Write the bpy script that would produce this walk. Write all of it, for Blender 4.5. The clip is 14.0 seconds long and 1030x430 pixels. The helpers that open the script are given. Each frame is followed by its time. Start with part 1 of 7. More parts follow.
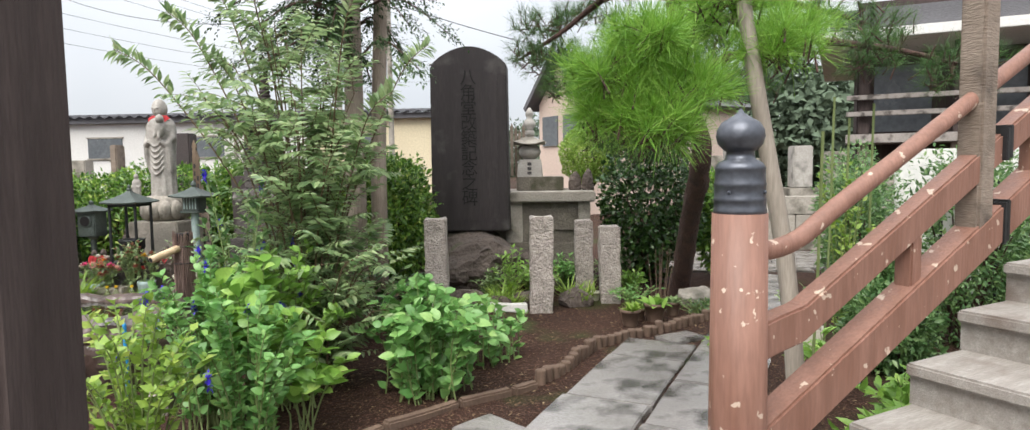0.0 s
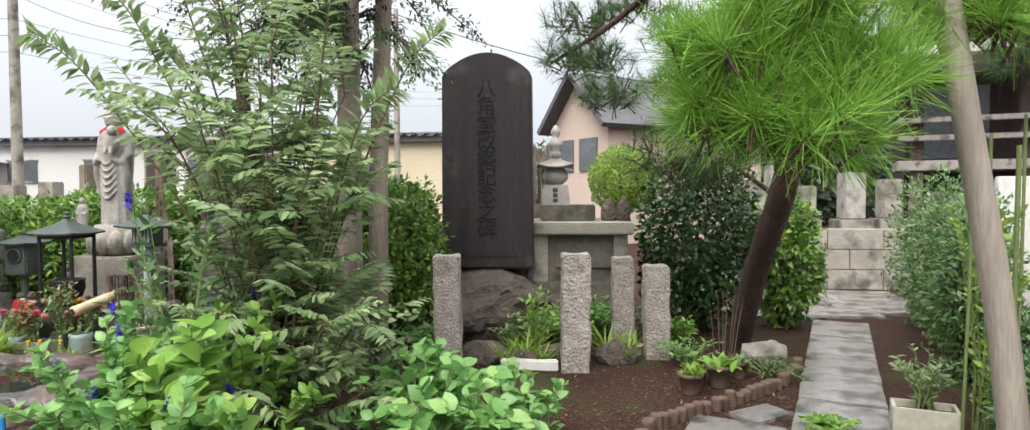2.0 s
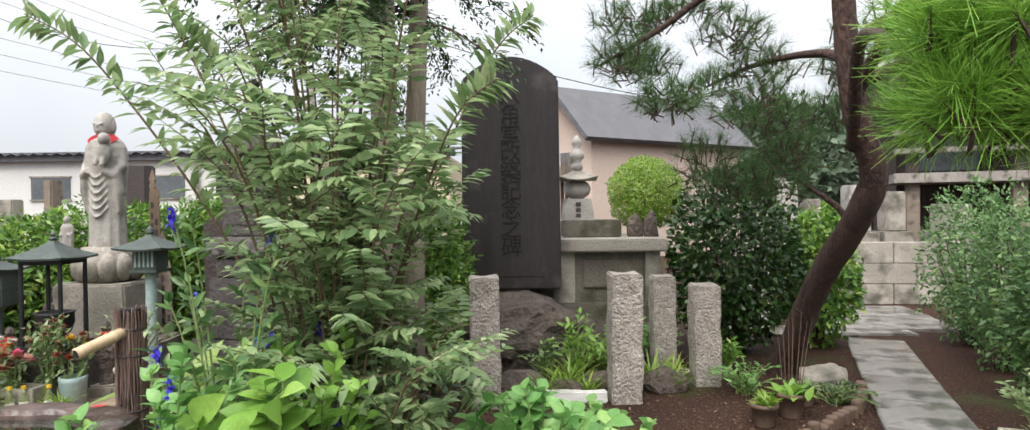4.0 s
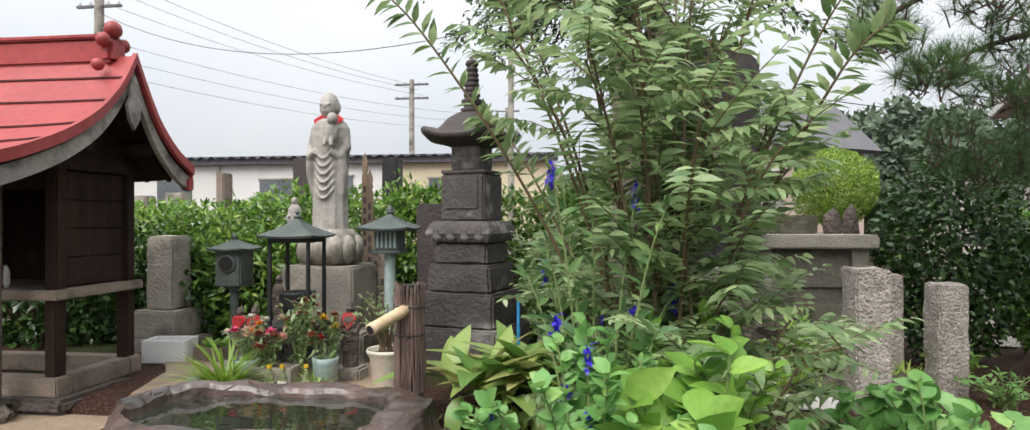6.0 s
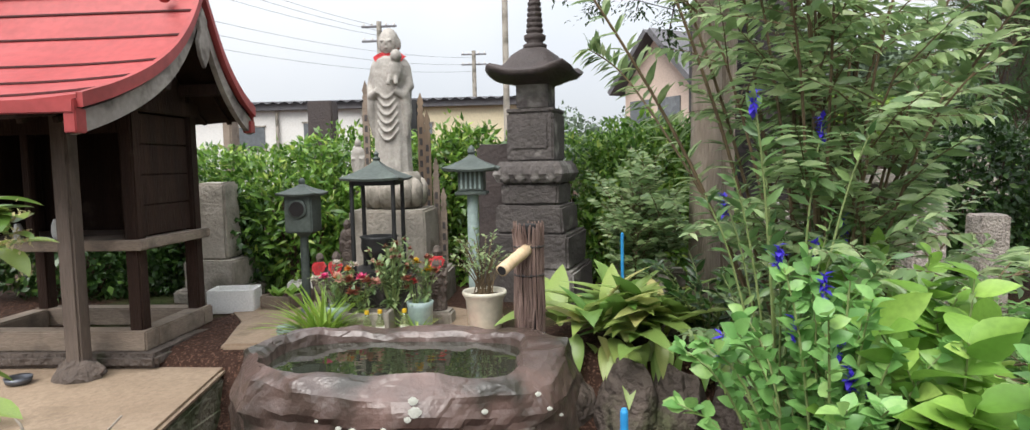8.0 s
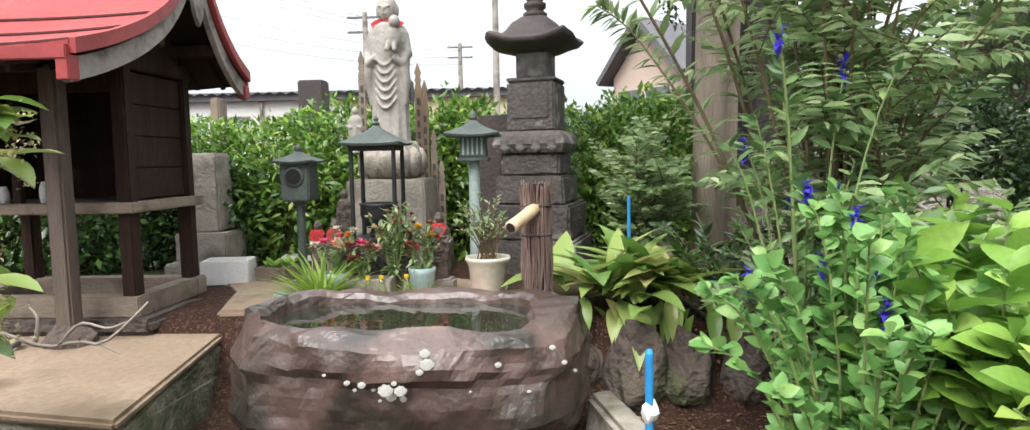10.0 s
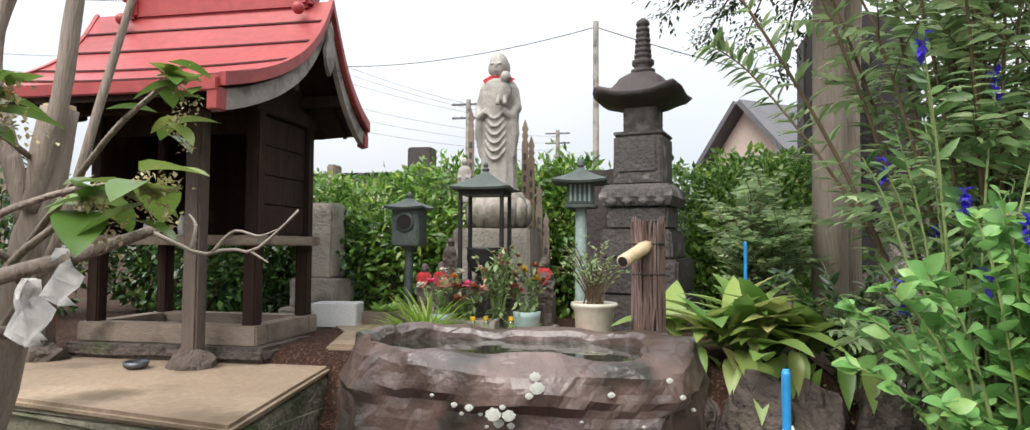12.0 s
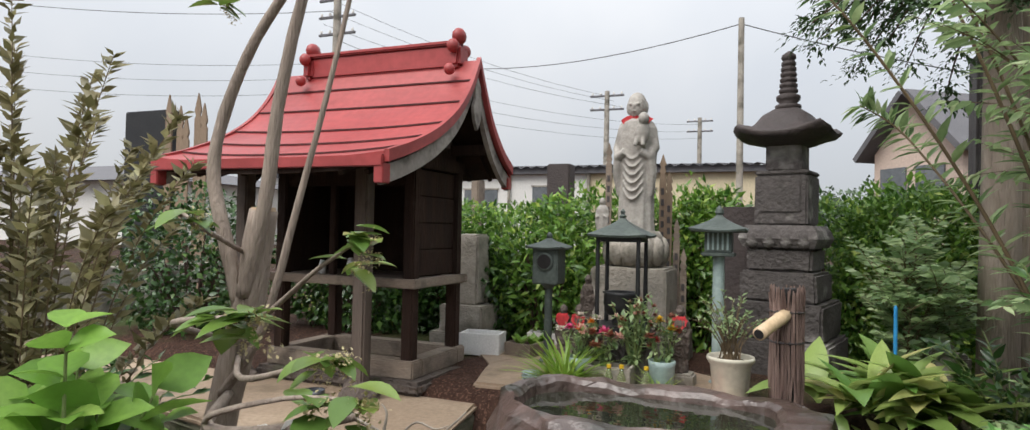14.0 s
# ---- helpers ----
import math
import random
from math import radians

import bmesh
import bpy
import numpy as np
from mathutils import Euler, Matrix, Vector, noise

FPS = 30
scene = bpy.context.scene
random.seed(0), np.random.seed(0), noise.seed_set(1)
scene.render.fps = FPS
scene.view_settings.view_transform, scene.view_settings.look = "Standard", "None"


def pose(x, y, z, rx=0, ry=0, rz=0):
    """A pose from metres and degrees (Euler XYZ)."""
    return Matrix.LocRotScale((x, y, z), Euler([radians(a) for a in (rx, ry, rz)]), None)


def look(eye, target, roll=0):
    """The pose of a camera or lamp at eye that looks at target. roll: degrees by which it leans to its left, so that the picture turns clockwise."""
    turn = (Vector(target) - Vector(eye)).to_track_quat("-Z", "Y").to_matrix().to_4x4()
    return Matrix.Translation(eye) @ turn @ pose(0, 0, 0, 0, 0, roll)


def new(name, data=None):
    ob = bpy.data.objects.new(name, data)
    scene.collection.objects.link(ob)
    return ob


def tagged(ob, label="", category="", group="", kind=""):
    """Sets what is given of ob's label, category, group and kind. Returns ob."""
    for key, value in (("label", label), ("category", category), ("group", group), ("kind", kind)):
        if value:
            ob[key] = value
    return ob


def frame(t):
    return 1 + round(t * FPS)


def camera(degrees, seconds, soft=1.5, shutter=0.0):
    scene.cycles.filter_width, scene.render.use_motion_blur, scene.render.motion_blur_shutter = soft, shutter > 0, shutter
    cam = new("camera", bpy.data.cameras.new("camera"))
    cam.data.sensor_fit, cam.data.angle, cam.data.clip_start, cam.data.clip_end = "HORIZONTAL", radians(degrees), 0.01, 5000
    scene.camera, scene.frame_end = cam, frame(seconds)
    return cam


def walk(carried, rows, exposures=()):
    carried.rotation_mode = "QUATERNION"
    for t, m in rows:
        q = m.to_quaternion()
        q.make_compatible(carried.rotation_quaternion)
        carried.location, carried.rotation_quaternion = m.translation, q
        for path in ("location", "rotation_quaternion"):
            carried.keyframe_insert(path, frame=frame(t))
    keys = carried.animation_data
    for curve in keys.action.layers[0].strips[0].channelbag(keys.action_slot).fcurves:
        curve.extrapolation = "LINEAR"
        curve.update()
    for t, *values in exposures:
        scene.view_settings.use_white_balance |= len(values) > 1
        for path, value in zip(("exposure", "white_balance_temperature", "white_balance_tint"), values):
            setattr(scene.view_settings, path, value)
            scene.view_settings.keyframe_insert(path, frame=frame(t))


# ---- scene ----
cam = camera(75.9, 14.0, soft=1.3)
PATH = [
    (0, (0.037, 0.282, 1.439), (-0.11, 2.27, 1.288), -0.8),
    (0.5, (-0.011, 0.59, 1.451), (-0.153, 2.581, 1.323), -0.4),
    (1, (-0.128, 0.908, 1.459), (-0.295, 2.898, 1.351), -0.4),
    (1.5, (-0.151, 1.188, 1.447), (-0.32, 3.179, 1.357), -0.4),
    (2, (-0.229, 1.411, 1.435), (-0.394, 3.403, 1.364), -0.3),
    (4.5, (-1.089, 1.905, 1.419), (-1.115, 3.905, 1.399), -0.8),
    (5, (-1.335, 1.97, 1.383), (-1.417, 3.969, 1.367), -0.7),
    (5.5, (-1.684, 2.067, 1.3), (-1.874, 4.058, 1.306), -0.5),
    (6, (-1.921, 2.064, 1.27), (-2.18, 4.047, 1.279), -0.1),
    (6.5, (-2.172, 2.051, 1.234), (-2.444, 4.033, 1.231), -0.1),
    (7, (-2.308, 2.063, 1.247), (-2.56, 4.046, 1.181), -0.4),
    (7.5, (-2.481, 2.115, 1.234), (-2.665, 4.103, 1.115), -0.5),
    (8, (-2.639, 2.058, 1.239), (-2.772, 4.047, 1.083), -1.1),
    (10.5, (-2.763, 2.121, 0.995), (-2.849, 4.112, 0.827), -1.0),
    (11, (-2.796, 2.132, 0.919), (-2.986, 4.122, 0.881), -0.3),
    (11.5, (-2.809, 2.121, 0.889), (-3.093, 4.1, 0.944), -0.1),
    (12, (-2.818, 2.129, 0.86), (-3.183, 4.093, 0.956), 0.3),
    (12.5, (-2.808, 2.144, 0.853), (-3.235, 4.095, 0.959), 0.4),
    (13, (-2.79, 2.123, 0.928), (-3.249, 4.067, 1.026), 0.5),
    (13.5, (-2.779, 2.078, 1.068), (-3.28, 4.013, 1.141), 0.5),
    (14, (-2.779, 1.966, 1.193), (-3.541, 3.815, 1.236), 1.2),
]
walk(cam, [(t, look(eye, target, roll)) for t, eye, target, roll in PATH],
     exposures=[(0, 0.42), (2, 0.46), (5, 0.38), (6.5, 0.26), (7.5, 0.33), (8.2, 0.45), (10.5, 0.7), (11.5, 0.54), (12.5, 0.33), (13.2, 0.2), (14, 0.02)])


# ---- light ----
world = bpy.data.worlds.new("overcast")
scene.world = world
world.use_nodes = True
wn, wl = world.node_tree.nodes, world.node_tree.links
sky = wn.new("ShaderNodeTexSky")
sky.sky_type, sky.sun_disc = "NISHITA", False
sky.sun_elevation, sky.sun_rotation = radians(55), radians(200)
cloud = wn.new("ShaderNodeTexNoise")
cloud.inputs["Scale"].default_value, cloud.inputs["Detail"].default_value = 2.2, 5
ramp = wn.new("ShaderNodeValToRGB")
ramp.color_ramp.elements[0].position, ramp.color_ramp.elements[1].position = 0.3, 0.7
ramp.color_ramp.elements[0].color = (7.0, 7.4, 8.0, 1)
ramp.color_ramp.elements[1].color = (8.6, 8.75, 9.0, 1)
veil = wn.new("ShaderNodeMixRGB")
veil.inputs[0].default_value = 0.93
wl.new(cloud.outputs["Fac"], ramp.inputs["Fac"])
wl.new(sky.outputs[0], veil.inputs[1])
wl.new(ramp.outputs["Color"], veil.inputs[2])
# an overcast sky is three times as bright overhead as at the horizon
place, parts_xyz, rise = wn.new("ShaderNodeTexCoord"), wn.new("ShaderNodeSeparateXYZ"), wn.new("ShaderNodeMapRange")
wl.new(place.outputs["Generated"], parts_xyz.inputs[0])
wl.new(parts_xyz.outputs["Z"], rise.inputs[0])
rise.inputs[3].default_value, rise.inputs[4].default_value = 1.0, 3.0
grow = wn.new("ShaderNodeVectorMath")
grow.operation = "SCALE"
wl.new(veil.outputs[0], grow.inputs[0])
wl.new(rise.outputs[0], grow.inputs["Scale"])
wl.new(grow.outputs["Vector"], wn["Background"].inputs["Color"])
wn["Background"].inputs["Strength"].default_value = 0.070
sun = new("sun", bpy.data.lights.new("sun", "SUN"))
sun.data.energy, sun.data.angle, sun.data.color = 3.3, radians(45), (1.0, 0.97, 0.92)
sun.matrix_world = look((0, 0, 20), (3.4, 9.6, 5.4))

# ---- materials ----


def nodes_of(name):
    m = bpy.data.materials.new(name)
    m.use_nodes = True
    return m, m.node_tree.nodes, m.node_tree.links


def mixer(n, l, fac, a, b, blend="MIX"):
    x = n.new("ShaderNodeMixRGB")
    x.blend_type = blend
    for sock, v in ((x.inputs[0], fac), (x.inputs[1], a), (x.inputs[2], b)):
        if isinstance(v, (int, float)):
            sock.default_value = v
        elif isinstance(v, tuple):
            sock.default_value = (*v, 1)
        else:
            l.new(v, sock)
    return x.outputs[0]


def noise_fac(n, l, vec, scale, detail, lo, hi):
    t = n.new("ShaderNodeTexNoise")
    t.inputs["Scale"].default_value, t.inputs["Detail"].default_value = scale, detail
    l.new(vec, t.inputs["Vector"])
    r = n.new("ShaderNodeMapRange")
    r.inputs[1].default_value, r.inputs[2].default_value = lo, hi
    l.new(t.outputs["Fac"], r.inputs[0])
    return r.outputs[0], t.outputs["Fac"]


def surface(name, a, b, rough=0.8, coarse=3.0, fine=40.0, bump=0.4, deep=0.01, metal=0.0, stain=None, stain_at=(0.58, 0.7),
            stain_scale=5.0, stretch=(1, 1, 1), vary=0.12, spec=0.5, speck=None):
    """Two-scale grain from colour a to b, stains of a third colour, relief, and a small shift from piece to piece."""
    m, n, l = nodes_of(name)
    p = n["Principled BSDF"]
    tc = n.new("ShaderNodeTexCoord")
    mp = n.new("ShaderNodeMapping")
    mp.inputs["Scale"].default_value = stretch
    l.new(tc.outputs["Object"], mp.inputs["Vector"])
    vec = mp.outputs["Vector"]
    big, _ = noise_fac(n, l, vec, coarse, 5, 0.3, 0.7)
    small, raw = noise_fac(n, l, vec, fine, 6, 0.35, 0.65)
    col = mixer(n, l, big, a, b)
    dark = tuple(c * 0.72 for c in a)
    half = n.new("ShaderNodeMath")
    half.operation = "MULTIPLY"
    half.inputs[1].default_value = 0.45
    l.new(small, half.inputs[0])
    col = mixer(n, l, half.outputs[0], col, dark)
    if speck:
        f, _ = noise_fac(n, l, vec, fine * 3.0, 2, 0.56, 0.62)
        col = mixer(n, l, f, col, speck)
    if stain:
        f, _ = noise_fac(n, l, tc.outputs["Object"], stain_scale, 8, *stain_at)
        col = mixer(n, l, f, col, stain)
    if vary:
        info = n.new("ShaderNodeObjectInfo")
        isl = n.new("ShaderNodeNewGeometry")
        add = n.new("ShaderNodeMath")
        l.new(info.outputs["Random"], add.inputs[0])
        l.new(isl.outputs["Random Per Island"], add.inputs[1])
        r = n.new("ShaderNodeMapRange")
        r.inputs[2].default_value = 2.0
        r.inputs[3].default_value, r.inputs[4].default_value = 1 - vary, 1 + vary
        l.new(add.outputs[0], r.inputs[0])
        hsv = n.new("ShaderNodeHueSaturation")
        l.new(r.outputs[0], hsv.inputs["Value"])
        l.new(col, hsv.inputs["Color"])
        col = hsv.outputs[0]
    l.new(col, p.inputs["Base Color"])
    rr = n.new("ShaderNodeMapRange")
    rr.inputs[3].default_value, rr.inputs[4].default_value = max(0.05, rough - 0.12), min(1, rough + 0.12)
    l.new(big, rr.inputs[0])
    l.new(rr.outputs[0], p.inputs["Roughness"])
    p.inputs["Metallic"].default_value = metal
    p.inputs["Specular IOR Level"].default_value = spec
    if bump:
        bp = n.new("ShaderNodeBump")
        bp.inputs["Strength"].default_value, bp.inputs["Distance"].default_value = bump, deep
        l.new(raw, bp.inputs["Height"])
        l.new(bp.outputs[0], p.inputs["Normal"])
    return m


def foliage(name, a, b, c=None, rough=0.4, through_light=0.36):
    """Leaf green that differs from leaf to leaf and lets light through."""
    m, n, l = nodes_of(name)
    p = n["Principled BSDF"]
    geo = n.new("ShaderNodeNewGeometry")
    info = n.new("ShaderNodeObjectInfo")
    add = n.new("ShaderNodeMath")
    l.new(geo.outputs["Random Per Island"], add.inputs[0])
    l.new(info.outputs["Random"], add.inputs[1])
    fr = n.new("ShaderNodeMath")
    fr.operation = "FRACT"
    l.new(add.outputs[0], fr.inputs[0])
    ramp = n.new("ShaderNodeValToRGB")
    ramp.color_ramp.elements[0].color, ramp.color_ramp.elements[1].color = (*a, 1), (*b, 1)
    ramp.color_ramp.elements[1].position = 0.85 if c else 1.0
    if c:
        e = ramp.color_ramp.elements.new(1.0)
        e.color = (*c, 1)
    l.new(fr.outputs[0], ramp.inputs[0])
    tc = n.new("ShaderNodeTexCoord")
    f, raw = noise_fac(n, l, tc.outputs["Object"], 60, 3, 0.35, 0.7)
    mul = n.new("ShaderNodeMath")
    mul.operation = "MULTIPLY"
    mul.inputs[1].default_value = 0.3
    l.new(f, mul.inputs[0])
    col = mixer(n, l, mul.outputs[0], ramp.outputs[0], tuple(v * 0.6 for v in a))
    l.new(col, p.inputs["Base Color"])
    p.inputs["Roughness"].default_value = rough
    tr = n.new("ShaderNodeBsdfTranslucent")
    l.new(col, tr.inputs["Color"])
    mix = n.new("ShaderNodeMixShader")
    mix.inputs[0].default_value = through_light
    l.new(p.outputs[0], mix.inputs[1])
    l.new(tr.outputs[0], mix.inputs[2])
    l.new(mix.outputs[0], n["Material Output"].inputs["Surface"])
    return m


M = dict(
    soil=surface("soil", (0.027, 0.0145, 0.0105), (0.056, 0.030, 0.022), 0.85, 1.3, 26, 1.0, 0.03, stain=(0.045, 0.058, 0.020), stain_at=(0.55, 0.68), stain_scale=1.1, vary=0, speck=(0.12, 0.066, 0.046), spec=0.12),
    slab=surface("wet_stone_slab", (0.19, 0.175, 0.165), (0.37, 0.345, 0.335), 0.14, 2.2, 60, 0.35, 0.008, spec=0.9, stain=(0.065, 0.06, 0.053), stain_at=(0.48, 0.64), stain_scale=3.5, speck=(0.30, 0.28, 0.25)),
    edging=surface("edging_log", (0.105, 0.066, 0.046), (0.185, 0.122, 0.086), 0.85, 8, 60, 0.6, 0.006, stretch=(1, 1, 0.4)),
    granite=surface("granite", (0.40, 0.345, 0.305), (0.64, 0.57, 0.51), 0.9, 9, 48, 1.0, 0.03, stain=(0.17, 0.155, 0.125), stain_at=(0.58, 0.74), stain_scale=6, speck=(0.14, 0.12, 0.11)),
    stele=surface("dark_stele_stone", (0.026, 0.021, 0.0215), (0.048, 0.039, 0.039), 0.6, 2.0, 26, 0.35, 0.008, stretch=(3, 3, 0.35), stain=(0.085, 0.077, 0.073), stain_at=(0.60, 0.80), stain_scale=3.0, vary=0.03, spec=0.35),
    # near-black in place of the shade in cut letters, openings and gaps
    carved=surface("recess_shade", (0.009, 0.0075, 0.0075), (0.017, 0.014, 0.014), 0.9, 5, 30, 0.3, 0.004, vary=0),
    rock=surface("lava_rock", (0.085, 0.066, 0.056), (0.16, 0.125, 0.105), 0.95, 4, 22, 1.0, 0.05, stain=(0.07, 0.09, 0.03), stain_at=(0.6, 0.75), stain_scale=3),
    basin=surface("basin_rock", (0.046, 0.035, 0.029), (0.145, 0.090, 0.076), 0.34, 1.8, 9, 0.8, 0.03, spec=0.8, stain=(0.034, 0.029, 0.022), stain_at=(0.50, 0.60), stain_scale=3.4, vary=0.02),
    lichen=surface("white_lichen", (0.42, 0.43, 0.38), (0.60, 0.60, 0.54), 0.95, 20, 90, 0.5, 0.003),
    stone=surface("grey_tomb_stone", (0.28, 0.25, 0.212), (0.45, 0.41, 0.352), 0.85, 3, 50, 0.7, 0.014, stain=(0.11, 0.10, 0.078), stain_at=(0.48, 0.66), stain_scale=3.5),
    old_stone=surface("brown_grave_stone", (0.105, 0.09, 0.072), (0.21, 0.185, 0.15), 0.85, 3, 40, 0.8, 0.015, stain=(0.06, 0.058, 0.035), stain_at=(0.5, 0.66), stain_scale=3.5),
    statue=surface("statue_stone", (0.33, 0.305, 0.275), (0.47, 0.44, 0.40), 0.85, 6, 60, 0.5, 0.008, stain=(0.19, 0.18, 0.16), stain_at=(0.52, 0.68), stain_scale=5, vary=0.05),
    pagoda=surface("old_dark_stone", (0.060, 0.051, 0.048), (0.125, 0.110, 0.104), 0.85, 4, 40, 0.9, 0.018, stain=(0.30, 0.28, 0.26), stain_at=(0.56, 0.64), stain_scale=2.6),
    pagoda_roof=surface("pagoda_roof_stone", (0.040, 0.030, 0.029), (0.075, 0.057, 0.053), 0.7, 5, 40, 0.7, 0.012),
    concrete=surface("weathered_concrete", (0.255, 0.182, 0.124), (0.405, 0.305, 0.215), 0.7, 1.8, 45, 0.45, 0.012, stain=(0.135, 0.10, 0.06), stain_at=(0.54, 0.68), stain_scale=2.4, vary=0.03),
    mossy=surface("mossy_concrete", (0.16, 0.15, 0.10), (0.25, 0.23, 0.17), 0.95, 3, 30, 0.9, 0.03, stain=(0.07, 0.085, 0.035), stain_at=(0.48, 0.62), stain_scale=4),
    old_wood=surface("dark_weathered_wood", (0.021, 0.011, 0.008), (0.060, 0.035, 0.026), 0.8, 3, 34, 0.8, 0.012, stretch=(5, 5, 0.5), vary=0.2, stain=(0.10, 0.072, 0.056), stain_at=(0.62, 0.76), stain_scale=4, spec=0.18),
    pillar_wood=surface("weathered_pillar_wood", (0.044, 0.031, 0.028), (0.092, 0.069, 0.063), 0.8, 3, 34, 0.7, 0.01, stretch=(5, 5, 0.4), vary=0.05, spec=0.3),
    sill_wood=surface("grey_weathered_wood", (0.19, 0.145, 0.11), (0.31, 0.25, 0.20), 0.85, 3, 40, 0.7, 0.008, stretch=(1, 1, 4), vary=0.15, stain=(0.09, 0.07, 0.055), stain_at=(0.54, 0.7), stain_scale=6),
    barge_wood=surface("bleached_wood", (0.28, 0.245, 0.22), (0.42, 0.38, 0.345), 0.85, 4, 40, 0.5, 0.006, stain=(0.10, 0.085, 0.075), stain_at=(0.5, 0.66), stain_scale=7),
    red_paint=surface("red_roof_paint", (0.30, 0.040, 0.040), (0.405, 0.068, 0.066), 0.46, 1.6, 24, 0.15, 0.004, stain=(0.23, 0.030, 0.027), stain_at=(0.52, 0.75), stain_scale=3, vary=0.06),
    rail_wood=surface("brown_painted_wood", (0.20, 0.096, 0.066), (0.285, 0.148, 0.108), 0.55, 4, 22, 0.45, 0.005, stain=(0.50, 0.385, 0.30), stain_at=(0.65, 0.67), stain_scale=18, stretch=(4, 4, 0.5), vary=0.06),
    tread_wood=surface("worn_grey_tread", (0.23, 0.205, 0.18), (0.37, 0.345, 0.315), 0.7, 4, 24, 0.5, 0.006, stretch=(1.2, 7, 7), stain=(0.14, 0.105, 0.085), stain_at=(0.56, 0.72), stain_scale=4),
    iron=surface("dark_cast_metal", (0.085, 0.09, 0.105), (0.16, 0.17, 0.195), 0.42, 7, 50, 0.3, 0.004, metal=0.7),
    bronze=surface("green_bronze", (0.055, 0.068, 0.062), (0.12, 0.145, 0.13), 0.6, 9, 50, 0.4, 0.004, metal=0.35),
    verdigris=surface("pale_verdigris", (0.26, 0.34, 0.33), (0.38, 0.46, 0.44), 0.7, 9, 50, 0.3, 0.003, metal=0.15),
    black_metal=surface("black_metal", (0.018, 0.019, 0.02), (0.04, 0.04, 0.042), 0.5, 8, 50, 0.2, 0.003, metal=0.4),
    bark=surface("pine_bark", (0.060, 0.034, 0.028), (0.13, 0.072, 0.056), 0.95, 6, 26, 1.0, 0.04, stretch=(2, 2, 0.6)),
    pale_bark=surface("grey_bark", (0.26, 0.205, 0.165), (0.42, 0.345, 0.285), 0.9, 4, 30, 0.9, 0.015, stretch=(4, 4, 0.5)),
    stem=surface("shrub_stem", (0.11, 0.075, 0.04), (0.18, 0.125, 0.07), 0.8, 6, 30, 0.4, 0.004),
    green_stem=surface("green_stem", (0.16, 0.21, 0.07), (0.22, 0.27, 0.10), 0.6, 6, 30, 0.2, 0.002),
    pole=surface("bare_pole", (0.26, 0.22, 0.18), (0.38, 0.33, 0.275), 0.85, 5, 30, 0.5, 0.006, stretch=(4, 4, 0.4)),
    log=surface("brushwood", (0.15, 0.095, 0.08), (0.33, 0.235, 0.20), 0.95, 6, 24, 1.0, 0.02, stretch=(6, 6, 0.6), vary=0.35, spec=0.2),
    bamboo=surface("bamboo", (0.50, 0.36, 0.22), (0.64, 0.49, 0.32), 0.5, 6, 30, 0.2, 0.003, stretch=(3, 3, 0.4)),
    ceramic=surface("cream_glaze", (0.52, 0.48, 0.39), (0.62, 0.58, 0.49), 0.35, 5, 30, 0.1, 0.003, stain=(0.36, 0.31, 0.24), stain_at=(0.6, 0.75), stain_scale=6),
    terracotta=surface("brown_pot", (0.14, 0.09, 0.065), (0.22, 0.145, 0.105), 0.8, 6, 40, 0.3, 0.004),
    foam=surface("white_foam", (0.78, 0.77, 0.74), (0.84, 0.83, 0.81), 0.8, 6, 90, 0.2, 0.002, vary=0.03),
    plaster=surface("white_plaster", (0.68, 0.66, 0.63), (0.76, 0.745, 0.72), 0.9, 0.5, 20, 0.15, 0.004, stain=(0.55, 0.53, 0.5), stain_at=(0.6, 0.8), stain_scale=0.6, vary=0.03),
    cream=surface("cream_siding", (0.62, 0.53, 0.36), (0.70, 0.61, 0.43), 0.9, 0.5, 20, 0.15, 0.004, vary=0.03),
    pink=surface("pinkish_siding", (0.56, 0.43, 0.36), (0.64, 0.51, 0.43), 0.9, 0.5, 20, 0.15, 0.004, vary=0.03),
    slate=surface("grey_roof_tile", (0.095, 0.093, 0.10), (0.155, 0.15, 0.16), 0.7, 1.0, 20, 0.4, 0.02, stretch=(1, 3, 3)),
    pane=surface("dark_pane", (0.10, 0.11, 0.12), (0.17, 0.18, 0.19), 0.2, 1, 10, 0.0, 0.0),
    red_cloth=surface("red_cloth", (0.52, 0.035, 0.045), (0.66, 0.07, 0.075), 0.9, 12, 90, 0.5, 0.004),
    white_cloth=surface("white_cloth", (0.70, 0.68, 0.64), (0.80, 0.78, 0.75), 0.9, 12, 60, 0.5, 0.004),
    blue=surface("blue_plastic", (0.02, 0.22, 0.52), (0.04, 0.30, 0.62), 0.4, 6, 30, 0.05, 0.001, vary=0.04),
    tomb_board=surface("tall_grave_board", (0.20, 0.14, 0.095), (0.32, 0.235, 0.165), 0.85, 3, 30, 0.4, 0.003, stretch=(4, 4, 0.5)),
    ink=surface("faded_ink", (0.05, 0.045, 0.045), (0.09, 0.08, 0.08), 0.9, 9, 40, 0, 0),
    wire=surface("black_wire", (0.03, 0.03, 0.032), (0.05, 0.05, 0.05), 0.6, 9, 40, 0, 0),
    shrub_leaf=foliage("shrub_leaf", (0.16, 0.265, 0.11), (0.41, 0.53, 0.255), (0.60, 0.68, 0.39), 0.34, 0.48),
